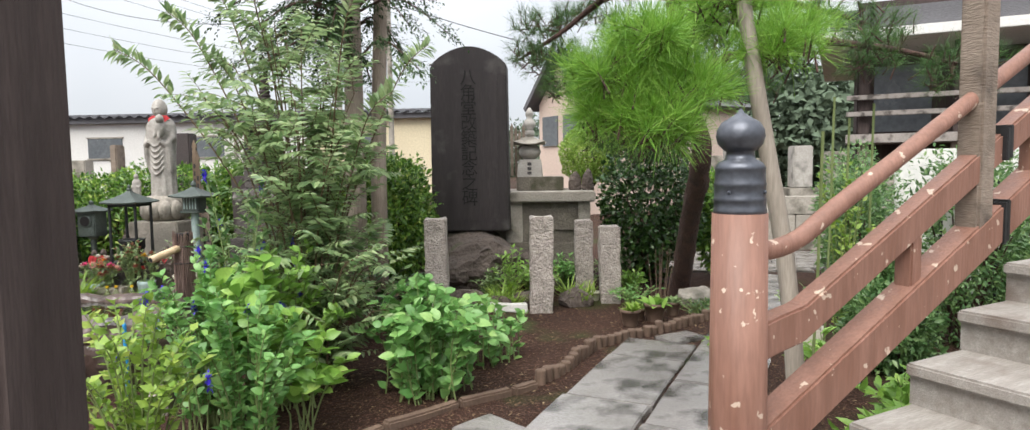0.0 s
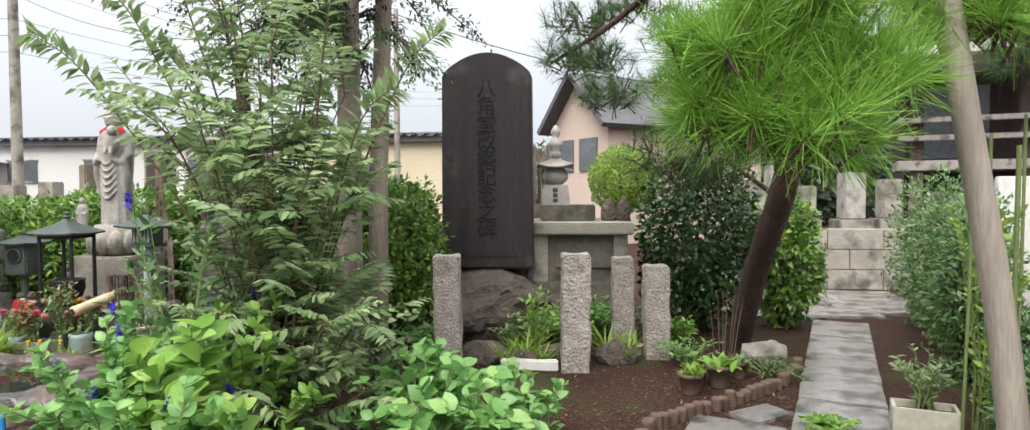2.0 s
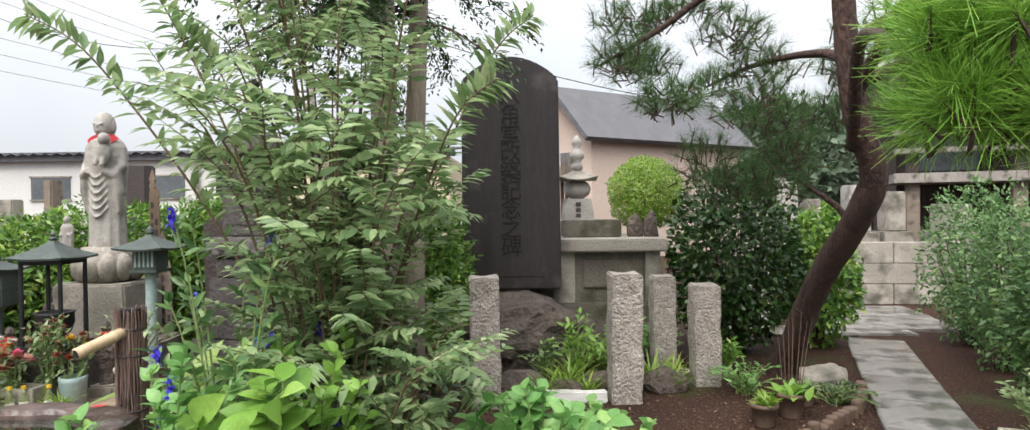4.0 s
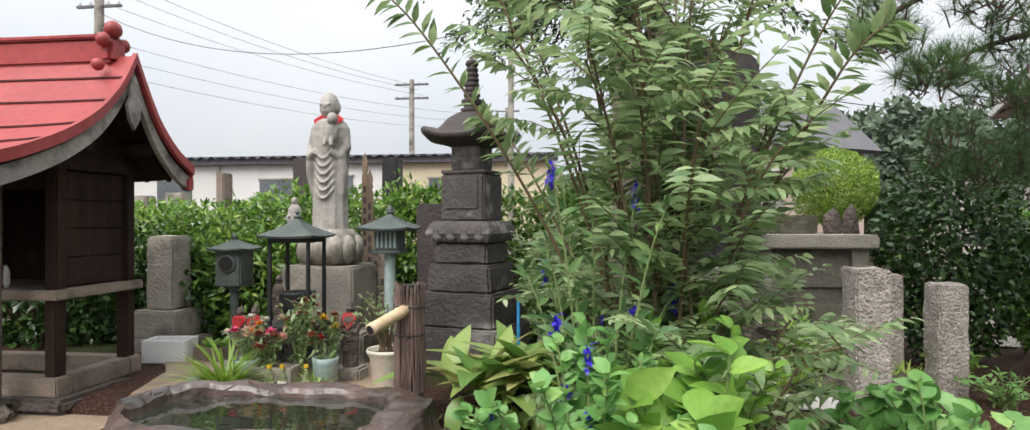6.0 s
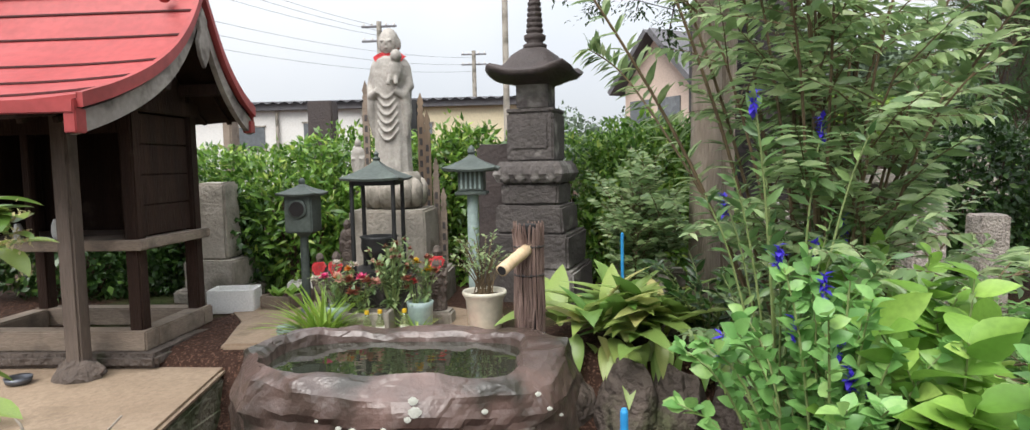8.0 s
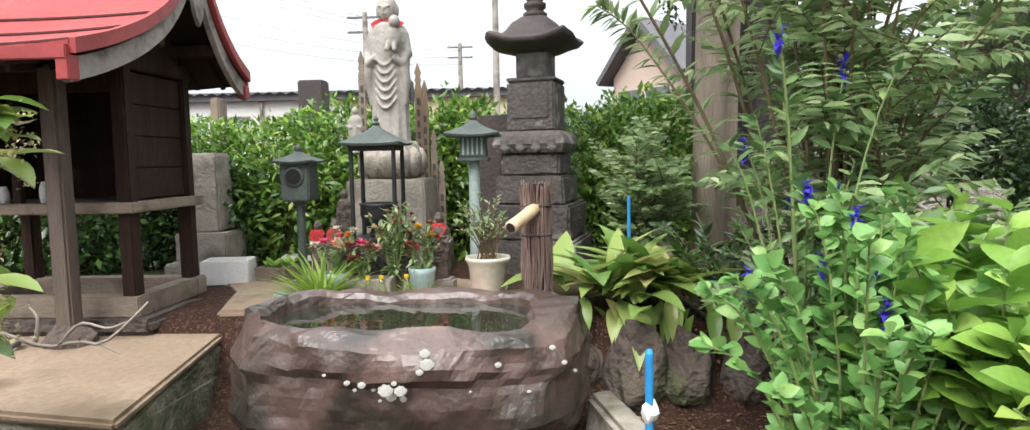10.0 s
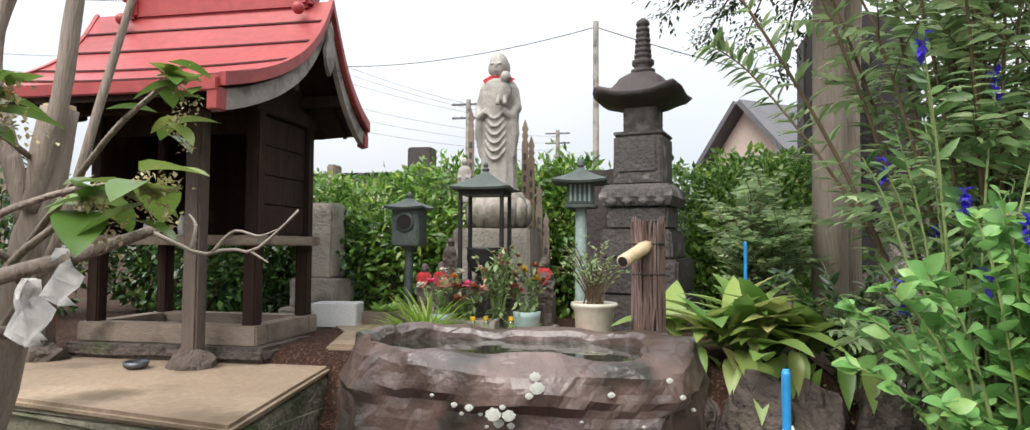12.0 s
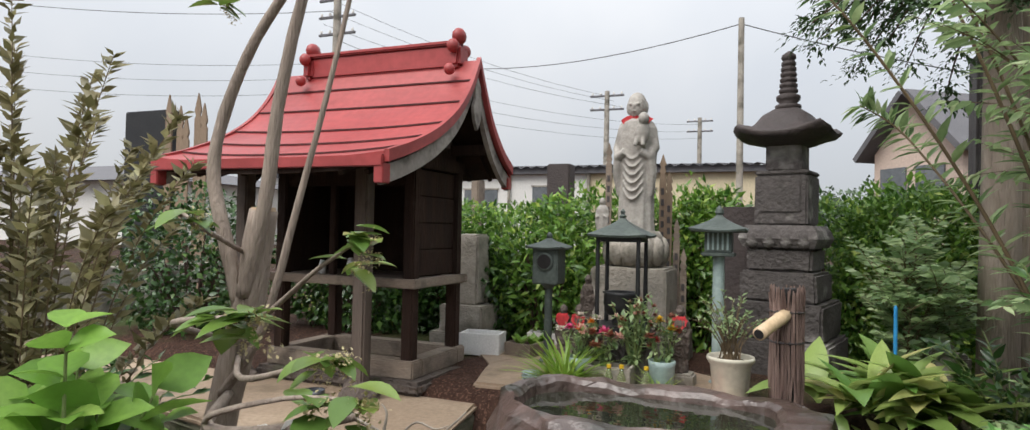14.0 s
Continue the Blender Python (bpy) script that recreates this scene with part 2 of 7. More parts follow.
    hyd_leaf=foliage("bright_leaf", (0.155, 0.315, 0.050), (0.30, 0.50, 0.095), (0.45, 0.62, 0.16)),
    mint_leaf=foliage("cool_leaf", (0.13, 0.31, 0.080), (0.26, 0.48, 0.145), (0.36, 0.56, 0.17)),
    sage_leaf=foliage("sage_leaf", (0.075, 0.165, 0.055), (0.19, 0.32, 0.11), (0.34, 0.48, 0.18), 0.36, 0.36),
    dark_leaf=foliage("dark_glossy_leaf", (0.017, 0.048, 0.010), (0.050, 0.118, 0.024), (0.13, 0.23, 0.05), 0.28, 0.18),
    hedge_leaf=foliage("hedge_leaf", (0.040, 0.115, 0.018), (0.23, 0.41, 0.065), (0.52, 0.62, 0.14), 0.34, 0.36),
    pine_leaf=foliage("bright_needle", (0.13, 0.30, 0.034), (0.27, 0.49, 0.066), (0.40, 0.58, 0.12), 0.5, 0.3),
    # darker needle green: the shade inside the pine crown is put into the colour
    pine_shade=foliage("shaded_needle", (0.040, 0.098, 0.030), (0.092, 0.185, 0.046), (0.16, 0.29, 0.065), 0.55, 0.25),
    conifer=foliage("conifer_spray", (0.034, 0.072, 0.024), (0.068, 0.132, 0.041), None, 0.6, 0.2),
    aspi_leaf=foliage("broad_leaf", (0.13, 0.27, 0.055), (0.40, 0.50, 0.15), (0.68, 0.60, 0.27), 0.34, 0.3),
    grass=foliage("grass_blade", (0.165, 0.300, 0.037), (0.350, 0.500, 0.087), (0.515, 0.580, 0.149)),
    far_leaf=foliage("far_leaf", (0.09, 0.13, 0.08), (0.14, 0.19, 0.12), None, 0.8, 0.1),
    pink_petal=foliage("pink_petal", (0.75, 0.06, 0.22), (0.85, 0.12, 0.32)),
    yellow_petal=foliage("yellow_petal", (0.80, 0.52, 0.03), (0.88, 0.62, 0.06)),
    blue_petal=foliage("blue_petal", (0.055, 0.03, 0.55), (0.11, 0.07, 0.75)),
    white_petal=foliage("white_petal", (0.74, 0.66, 0.58), (0.82, 0.74, 0.68)),
    orange_petal=foliage("orange_petal", (0.80, 0.28, 0.03), (0.88, 0.40, 0.06)),
    peach_petal=foliage("peach_petal", (0.80, 0.46, 0.38), (0.86, 0.58, 0.50)),
    red_petal=foliage("red_petal", (0.68, 0.05, 0.06), (0.78, 0.10, 0.10)),
    rust_petal=foliage("rust_petal", (0.26, 0.07, 0.05), (0.36, 0.14, 0.08)),
    bronze_leaf=foliage("bronze_leaf", (0.13, 0.125, 0.05), (0.30, 0.26, 0.13), (0.42, 0.40, 0.20)),
    # dark red that paints the shadow line at the roof laps
    seam=surface("seam_shadow", (0.05, 0.012, 0.012), (0.09, 0.02, 0.02), 0.7, 9, 40, 0, 0),
    young_leaf=foliage("young_leaf", (0.085, 0.165, 0.032), (0.20, 0.31, 0.06), (0.40, 0.40, 0.12), 0.3, 0.3),
    post_wood=surface("worn_brown_post", (0.10, 0.074, 0.060), (0.18, 0.14, 0.115), 0.8, 3, 34, 0.6, 0.008, stretch=(5, 5, 0.5), stain=(0.05, 0.036, 0.03), stain_at=(0.55, 0.72), stain_scale=5),
    litter=foliage("fallen_leaf", (0.075, 0.040, 0.022), (0.17, 0.105, 0.058), (0.36, 0.28, 0.16), 0.8, 0.1),
    panicle=foliage("cream_panicle", (0.50, 0.42, 0.22), (0.62, 0.54, 0.32)),
)
water, _n, _l = nodes_of("still_water")
_p = _n["Principled BSDF"]
_p.inputs["Base Color"].default_value = (0.022, 0.024, 0.016, 1)
_p.inputs["Roughness"].default_value, _p.inputs["Specular IOR Level"].default_value, _p.inputs["IOR"].default_value = 0.01, 0.8, 1.7
_b, _t = _n.new("ShaderNodeBump"), _n.new("ShaderNodeTexNoise")
_t.inputs["Scale"].default_value, _b.inputs["Strength"].default_value, _b.inputs["Distance"].default_value = 5, 0.25, 0.008
_l.new(_t.outputs["Fac"], _b.inputs["Height"])
_l.new(_b.outputs[0], _p.inputs["Normal"])
M["water"] = water
glass, _n, _l = nodes_of("clear_bottle")
_p = _n["Principled BSDF"]
_p.inputs["Base Color"].default_value = (0.55, 0.62, 0.35, 1)
_p.inputs["Roughness"].default_value, _p.inputs["Transmission Weight"].default_value = 0.1, 0.8
M["glass"] = glass

# ---- building helpers ----


def thing(name, loc, label="", category="", group="", turn=0.0, kind=""):
    ob = new(name)
    ob.empty_display_size = 0.1
    ob.matrix_basis = pose(*loc, 0, 0, turn)
    return tagged(ob, label, category, group, kind)


def mesh_of(bm, material, smooth=False):
    me = bpy.data.meshes.new("mesh")
    bmesh.ops.recalc_face_normals(bm, faces=bm.faces)
    bm.to_mesh(me)
    bm.free()
    me.materials.append(M[material])
    if smooth:
        for f in me.polygons:
            f.use_smooth = True
    return me


def part(name, bm, material, parent=None, label="", smooth=False):
    me = bm if isinstance(bm, bpy.types.Mesh) else mesh_of(bm, material, smooth)
    ob = new(name, me)
    if parent:
        ob.parent = parent
    return tagged(ob, label, kind="stuff" if name in ("leaves", "grass_tuft", "twig_spray", "sprays", "needle_sprays", "dark_needles") else "")


def fused(bm, voxel):
    """The pieces of a body melted into one skin."""
    me = bpy.data.meshes.new("body")
    bm.to_mesh(me)
    bm.free()
    tmp = new("tmp", me)
    mod = tmp.modifiers.new("fuse", "REMESH")
    mod.mode, mod.voxel_size, mod.use_smooth_shade = "VOXEL", voxel, True
    out = bpy.data.meshes.new_from_object(tmp.evaluated_get(bpy.context.evaluated_depsgraph_get()))
    bpy.data.objects.remove(tmp)
    b = bmesh.new()
    b.from_mesh(out)
    return b


def whole(name, bm, material, loc=(0, 0, 0), label="", category="", group="", kind="", smooth=False, turn=0.0):
    """A thing that is one mesh."""
    ob = part(name, bm, material, None, "", smooth)
    ob.matrix_basis = pose(*loc, 0, 0, turn)
    return tagged(ob, label, category, group, kind)


def box(x0, x1, y0, y1, z0, z1, bevel=0.0, bm=None, rough=0.0, cuts=0):
    out = bmesh.new()
    vs = bmesh.ops.create_cube(out, size=1)["verts"]
    for v in vs:
        v.co = Vector(((x0 + x1) / 2 + v.co.x * (x1 - x0), (y0 + y1) / 2 + v.co.y * (y1 - y0), (z0 + z1) / 2 + v.co.z * (z1 - z0)))
    if bevel:
        bmesh.ops.bevel(out, geom=out.edges[:], offset=bevel, segments=2, affect="EDGES")
    if cuts:
        bmesh.ops.subdivide_edges(out, edges=out.edges[:], cuts=cuts, use_grid_fill=True)
    if rough:
        for v in out.verts:
            q = v.co * 9 + Vector((x0 * 7, y0 * 5, z0))
            v.co += Vector((noise.noise(q), noise.noise(q + Vector((9, 0, 0))), noise.noise(q + Vector((0, 9, 0))))) * rough
    if bm is None:
        return out
    join(bm, out)
    return bm


def join(bm, other, m=None):
    if m is not None:
        other.transform(m)
    me = bpy.data.meshes.new("tmp")
    other.to_mesh(me)
    other.free()
    bm.from_mesh(me)
    bpy.data.meshes.remove(me)
    return bm


def lathe(profile, seg=20, bm=None, centre=(0, 0), flat=1.0, square=False, turn=0.0):
    """A turned body from (radius, z) pairs; square: four flat sides."""
    out = bmesh.new()
    seg = 4 if square else seg
    rings = []
    for r, z in profile:
        k = math.sqrt(2) if square else 1
        a0 = (math.pi / 4 if square else 0) + turn
        rings.append([out.verts.new((centre[0] + r * k * math.cos(a0 + 2 * math.pi * i / seg), centre[1] + flat * r * k * math.sin(a0 + 2 * math.pi * i / seg), z)) for i in range(seg)])
    for a, b in zip(rings, rings[1:]):
        for i in range(seg):
            out.faces.new((a[i], a[(i + 1) % seg], b[(i + 1) % seg], b[i]))
    out.faces.new(rings[0][::-1])
    out.faces.new(rings[-1])
    return join(bm, out) if bm else out


def tube(points, radii, seg=8, bm=None, wob=0.0):
    """A closed tube along points."""
    pts = [Vector(p) for p in points]
    if isinstance(radii, (int, float)):
        radii = [radii] * len(pts)
    out = bm or bmesh.new()
    rings, side = [], None
    for i, p in enumerate(pts):
        d = (pts[min(i + 1, len(pts) - 1)] - pts[max(i - 1, 0)]).normalized()
        if side is None:
            side = d.orthogonal().normalized()
        side = (side - d * side.dot(d)).normalized()
        up = d.cross(side)
        ring = []
        for k in range(seg):
            a = 2 * math.pi * k / seg
            r = radii[i] * (1 + (wob * noise.noise(p * 13 + Vector((k, i, 0))) if wob else 0))
            ring.append(out.verts.new(p + side * (r * math.cos(a)) + up * (r * math.sin(a))))
        rings.append(ring)
    for a, b in zip(rings, rings[1:]):
        for k in range(seg):
            out.faces.new((a[k], a[(k + 1) % seg], b[(k + 1) % seg], b[k]))
    out.faces.new(rings[0][::-1])
    out.faces.new(rings[-1])
    return out


def ball(c, r, sub=2, bm=None, rough=0.0, freq=3.0):
    """A rounded lump; r may be three radii."""
    r = (r, r, r) if isinstance(r, (int, float)) else r
    out = bmesh.new()
    bmesh.ops.create_icosphere(out, subdivisions=sub, radius=1)
    for v in out.verts:
        k = 1 + rough * noise.noise(v.co * freq + Vector(c) * 3.1)
        v.co = Vector((c[0] + v.co.x * r[0] * k, c[1] + v.co.y * r[1] * k, c[2] + v.co.z * r[2] * k))
    return join(bm, out) if bm else out


def boulder(c, r, rough=0.35, sub=3, cut=None):
    """An angular stone: a noisy ball with flattened facets."""
    out = ball((0, 0, 0), 1, sub)
    rnd = random.Random(str(c))
    planes = [(Vector((rnd.uniform(-1, 1), rnd.uniform(-1, 1), rnd.uniform(-0.3, 1))).normalized(), rnd.uniform(0.6, 0.85)) for _ in range(9)]
    for v in out.verts:
        for nrm, dist in planes:
            over = v.co.dot(nrm) - dist
            if over > 0:
                v.co -= nrm * over
        v.co *= 1 + rough * noise.noise(v.co * 2.5 + Vector(c)) * 0.6 + rough * 0.25 * noise.noise(v.co * 8 + Vector(c))
        v.co = Vector((c[0] + v.co.x * r[0], c[1] + v.co.y * r[1], c[2] + v.co.z * r[2]))
    return out


def curve_points(pts, n):
    """n points along a smooth line through pts."""
    pts = [Vector(p) for p in pts]
    out = []
    for i in range(n):
        u = i / (n - 1) * (len(pts) - 1)
        k = min(int(u), len(pts) - 2)
        f = u - k
        p0, p1, p2, p3 = pts[max(k - 1, 0)], pts[k], pts[k + 1], pts[min(k + 2, len(pts) - 1)]
        out.append(0.5 * ((2 * p1) + (p2 - p0) * f + (2 * p0 - 5 * p1 + 4 * p2 - p3) * f * f + (3 * p1 - p0 - 3 * p2 + p3) * f ** 3))
    return out


# ---- leaves ----
def leaf_shape(width=0.4, droop=0.15, fold=0.12, steps=4, tip=1.0):
    """A leaf one unit long along y, folded at its rib."""
    vs, fs = [], []
    for i in range(steps + 1):
        s = i / steps
        w = width * 0.5 * (math.sin(math.pi * min(1, s ** 0.8 * 0.97 + 0.03)) ** tip)
        z = -droop * s * s
        vs += [(-w, s, z + fold * w * 2), (0, s, z), (w, s, z + fold * w * 2)]
    for i in range(steps):
        a, b = 3 * i, 3 * i + 3
        fs += [(a, a + 1, b + 1, b), (a + 1, a + 2, b + 2, b + 1)]
    return np.array(vs), fs


SMALL = (np.array([(0, 0, 0), (-0.22, 0.4, 0.05), (0, 0.42, -0.02), (0.22, 0.4, 0.05), (0, 1, -0.12)]), [(0, 2, 1), (0, 3, 2), (1, 2, 4), (2, 3, 4)])
ROUND = (np.array([(0, 0, 0), (-0.3, 0.4, 0.06), (0, 0.5, -0.02), (0.3, 0.4, 0.06), (0, 1, -0.15)]), [(0, 2, 1), (0, 3, 2), (1, 2, 4), (2, 3, 4)])
LANCE = leaf_shape(0.34, 0.22, 0.15, 3)
BROAD = leaf_shape(0.58, 0.22, 0.14, 5, 0.85)
HEART = leaf_shape(0.72, 0.25, 0.12, 4, 0.8)
STRAP = leaf_shape(0.38, 0.55, 0.16, 7, 0.9)
NEEDLE = (np.array([(-0.009, 0, 0), (0.009, 0, 0), (0.004, 1, -0.03), (-0.004, 1, -0.03)]), [(0, 1, 2, 3)])


def bases(ways, up=None, spin=None):
    """Turn matrices whose y axis follows ways; the leaf's face looks along up."""
    y = ways / np.linalg.norm(ways, axis=1, keepdims=True)
    up = np.tile((0.02, 0.03, 1.0), (len(y), 1)) if up is None else up
    x = np.cross(y, up)
    x /= np.linalg.norm(x, axis=1, keepdims=True) + 1e-9
    z = np.cross(x, y)
    if spin is not None:
        c, s = np.cos(spin)[:, None], np.sin(spin)[:, None]
        x, z = x * c + z * s, z * c - x * s
    return np.stack((x, y, z), axis=2)


def scatter(shape, at, ways, size, material, up=None, spin=None, smooth=True):
    """One mesh of many leaves of a shape."""
    vs, fs = shape
    at, ways, size = np.asarray(at, float), np.asarray(ways, float), np.asarray(size, float)
    n, k = len(at), len(vs)
    rot = bases(ways, up, spin)
    co = np.einsum("nij,kj->nki", rot, vs) * size[:, None, None] + at[:, None, :]
    sizes = np.array([len(f) for f in fs])
    flat = np.array([i for f in fs for i in f])
    loops = (flat[None, :] + (np.arange(n) * k)[:, None]).ravel()
    me = bpy.data.meshes.new("leaves")
    me.vertices.add(n * k)
    me.vertices.foreach_set("co", co.ravel())
    me.loops.add(len(loops))
    me.loops.foreach_set("vertex_index", loops)
    me.polygons.add(n * len(fs))
    tot = np.tile(sizes, n)
    me.polygons.foreach_set("loop_start", np.concatenate(([0], np.cumsum(tot)[:-1])))
    me.polygons.foreach_set("loop_total", tot)
    me.update(calc_edges=True)
    me.validate()
    me.materials.append(M[material])
    if smooth:
        me.polygons.foreach_set("use_smooth", np.ones(len(me.polygons), bool))
    return me


def leaf_parts(shape, at, ways, size, material, parent, name="leaf"):
    """Single leaves as objects on one shared mesh."""
    vs, fs = shape
    me = bpy.data.meshes.new(name)
    me.from_pydata([tuple(v) for v in vs], [], fs)
    me.materials.append(M[material])
    for f in me.polygons:
        f.use_smooth = True
    rot = bases(np.asarray(ways, float))
    for a, r, s in zip(at, rot, size):
        ob = new(name, me)
        ob.parent = parent
        m = Matrix([list(row) for row in r]).to_4x4()
        ob.matrix_basis = Matrix.Translation(a) @ m @ Matrix.Diagonal((s, s, s, 1))

# ---- ground ----


def ease(v, a, b):
    t = min(1, max(0, (v - a) / (b - a)))
    return t * t * (3 - 2 * t)


def ground_z(x, y):
    """The court is level; the memorial corner behind the basin stands a kerb higher."""
    raised = ease(y, 4.85, 5.1) * ease(-x, 1.75, 2.05)
    fade = 1 - ease(math.hypot(x, y - 5), 9, 14)
    return 0.37 * raised + fade * (0.014 * noise.noise(Vector((x * 1.6, y * 1.6, 0))) + 0.007 * noise.noise(Vector((x * 7, y * 7, 3))))


def ground_sheet():
    near = lambda a, b, step: list(np.arange(a, b, step))
    xs = [-400, -150, -60, -30, -16] + near(-9, 5, 0.11) + [5, 8, 14, 30, 60, 150, 400]
    ys = [-400, -100, -30, -10, -4] + near(-1, 10.5, 0.11) + [10.5, 12, 15, 20, 30, 60, 150, 400]
    vs = [(x, y, ground_z(x, y)) for y in ys for x in xs]
    w = len(xs)
    fs = [(j * w + i, j * w + i + 1, (j + 1) * w + i + 1, (j + 1) * w + i) for j in range(len(ys) - 1) for i in range(w - 1)]
    me = bpy.data.meshes.new("ground")
    me.from_pydata(vs, [], fs)
    me.materials.append(M["soil"])
    for f in me.polygons:
        f.use_smooth = True
    return tagged(new("ground", me), "damp brown garden soil with moss and fallen leaves", "ground", kind="structure")


ground_sheet()

# fallen leaves and chips on the soil
rng = np.random.default_rng(3)
n_litter = 7500
lx, ly = rng.uniform(-2.4, 2.0, n_litter), rng.uniform(3.0, 7.6, n_litter)
at = np.array([(x, y, ground_z(x, y) + 0.006) for x, y in zip(lx, ly)])
ways = np.column_stack((rng.normal(size=n_litter), rng.normal(size=n_litter), rng.normal(size=n_litter) * 0.15))
whole("leaf_litter", scatter(SMALL, at, ways, rng.uniform(0.012, 0.04, n_litter), "litter"), "litter", label="brown fallen leaves and chips scattered on the soil", category="litter", kind="stuff")

# ---- paved path ----
pd, pn = Vector((0.365, 0.931, 0)), Vector((0.931, -0.365, 0))
p0 = Vector((0.442, 3.8, 0))
pavement = thing("pavement", (0, 0, 0), "path of large damp rectangular stone slabs", "path", kind="structure")


def slab(c, along, across, turn, h=0.035, seed=0):
    b = box(-across / 2, across / 2, -along / 2, along / 2, -0.03, h, 0.008, cuts=2, rough=0.006)
    ob = part("slab", b, "slab", pavement)
    ob.matrix_basis = pose(c[0], c[1], 0, 0, 0, turn)
    return ob


turn_path = -math.degrees(math.atan2(pd.x, pd.y))
rnd = random.Random(5)
s = -2.3
while s < 5.2:
    ln = rnd.uniform(0.66, 0.86)
    c = p0 + pd * (s + ln / 2) + pn * 0.275
    slab(c, ln - 0.018, 0.53, turn_path + rnd.uniform(-0.6, 0.6), 0.033 + rnd.uniform(0, 0.01))
    s += ln
s = -2.4
while s < 1.3:
    ln = min(rnd.uniform(0.75, 0.95), 1.72 - s)
    c = p0 + pd * (s + ln / 2) - pn * 0.285
    slab(c, ln - 0.02, 0.54, turn_path + rnd.uniform(-0.8, 0.8), 0.032 + rnd.uniform(0, 0.01))
    s += ln
slab((0.98, 5.66), 0.24, 0.36, turn_path + 55, 0.03)
slab((-0.36, 3.72), 0.28, 0.34, turn_path - 20, 0.03)
for i, (x, y, a, b2) in enumerate([(2.75, 9.35, 1.1, 0.7), (2.2, 9.2, 0.9, 0.55), (3.45, 9.6, 1.0, 0.8), (2.6, 10.4, 1.3, 0.9), (3.6, 10.5, 1.0, 0.9), (1.6, 9.7, 0.9, 0.8)]):
    slab((x, y), b2, a, -8, 0.03)

# ---- log edging of the bed ----
edge_line = curve_points([(-0.12, 4.52, 0), (0.02, 4.76, 0), (0.24, 5.32, 0), (0.44, 5.56, 0), (0.7, 5.76, 0), (0.96, 5.99, 0), (1.36, 6.4, 0), (1.62, 6.9, 0)], 400)
stub_mesh = mesh_of(lathe([(0.036, -0.04), (0.037, 0.072), (0.031, 0.082)], 12), "edging")
edging = thing("log_edging", (0, 0, 0), "row of short reddish-brown log stubs edging the bed", "edging", kind="structure")
last, rnd = None, random.Random(8)
for p in edge_line:
    if last is None or (p - last).length > 0.078:
        ob = part("stub", stub_mesh, "edging", edging)
        ob.matrix_basis = pose(p.x + rnd.uniform(-0.006, 0.006), p.y, rnd.uniform(-0.015, 0.02), rnd.uniform(-4, 4), rnd.uniform(-4, 4), rnd.uniform(0, 360))
        last = p
low = [(-1.25, 3.3), (-0.95, 3.72), (-0.6, 4.1), (-0.3, 4.33), (-0.14, 4.46)]
kerb = thing("low_kerb", (0, 0, 0), "low worn kerb of flat brown stones round the bed", "kerb", kind="structure")
for a, b2 in zip(low, low[1:]):
    ln = math.dist(a, b2)
    ob = part("kerb_stone", box(-ln / 2 + 0.006, ln / 2 - 0.006, -0.035, 0.035, -0.04, 0.05, 0.012, cuts=2, rough=0.012), "edging", kerb)
    ob.matrix_basis = pose((a[0] + b2[0]) / 2, (a[1] + b2[1]) / 2, 0, 0, 0, math.degrees(math.atan2(b2[1] - a[1], b2[0] - a[0])))

# ---- temple porch: pillar, stair and railing ----
pillar = thing("porch_pillar", (-0.99, 1.37, 0), "dark brown square timber porch pillar with chamfered edges", "pillar")
b = box(-0.11, 0.11, -0.11, 0.11, 0.12, 3.4, 0.022)
part("shaft", b, "pillar_wood", pillar)
part("base_stone", box(-0.17, 0.17, -0.17, 0.17, -0.05, 0.12, 0.02, cuts=2, rough=0.008), "stone", pillar)

ST = 32.0
stair = thing("porch_stair", (0.55, 2.25, 0), "broad wooden porch stair with worn grey treads", "stair", turn=ST, kind="structure")
RISE, RUN = 0.149, 0.297
for i in range(-4, 8):
    s0, z1 = 0.752 + RUN * i, 0.745 + RISE * i
    part("tread", box(s0 - 0.02, s0 + RUN + 0.02, -2.3, -0.055, z1 - 0.045, z1, 0.008), "tread_wood", stair)
    part("riser", box(s0 + 0.012, s0 + 0.035, -2.3, -0.055, max(0, z1 - RISE), z1 - 0.045, 0.0), "tread_wood", stair)
rail = thing("stair_railing", (0.55, 2.25, 0), "worn brown painted stair railing with a metal-capped newel post", "railing", turn=ST)
part("newel_post", lathe([(0.088, -0.03), (0.084, 0.7), (0.079, 1.29)], 28), "rail_wood", rail, "brown painted post with flaked paint", True)
cap = lathe([(0.0745, 1.285), (0.0755, 1.30), (0.073, 1.306), (0.073, 1.325), (0.0755, 1.33), (0.072, 1.336), (0.072, 1.368), (0.0745, 1.373), (0.0715, 1.38), (0.070, 1.415), (0.072, 1.42), (0.068, 1.428), (0.062, 1.437), (0.042, 1.447), (0.039, 1.468), (0.046, 1.472), (0.063, 1.49), (0.0685, 1.512), (0.066, 1.532), (0.054, 1.552), (0.030, 1.567), (0.010, 1.580), (0.003, 1.592)], 32)
capo = part("metal_cap", cap, "iron", rail, "dark grey onion-shaped metal cap", True)
for k in range(4):
    a = math.radians(k * 90 + 200)
    part("rivet", ball((0.0735 * math.cos(a), 0.0735 * math.sin(a), 1.352), 0.006, 1), "iron", capo)
SL = 0.49


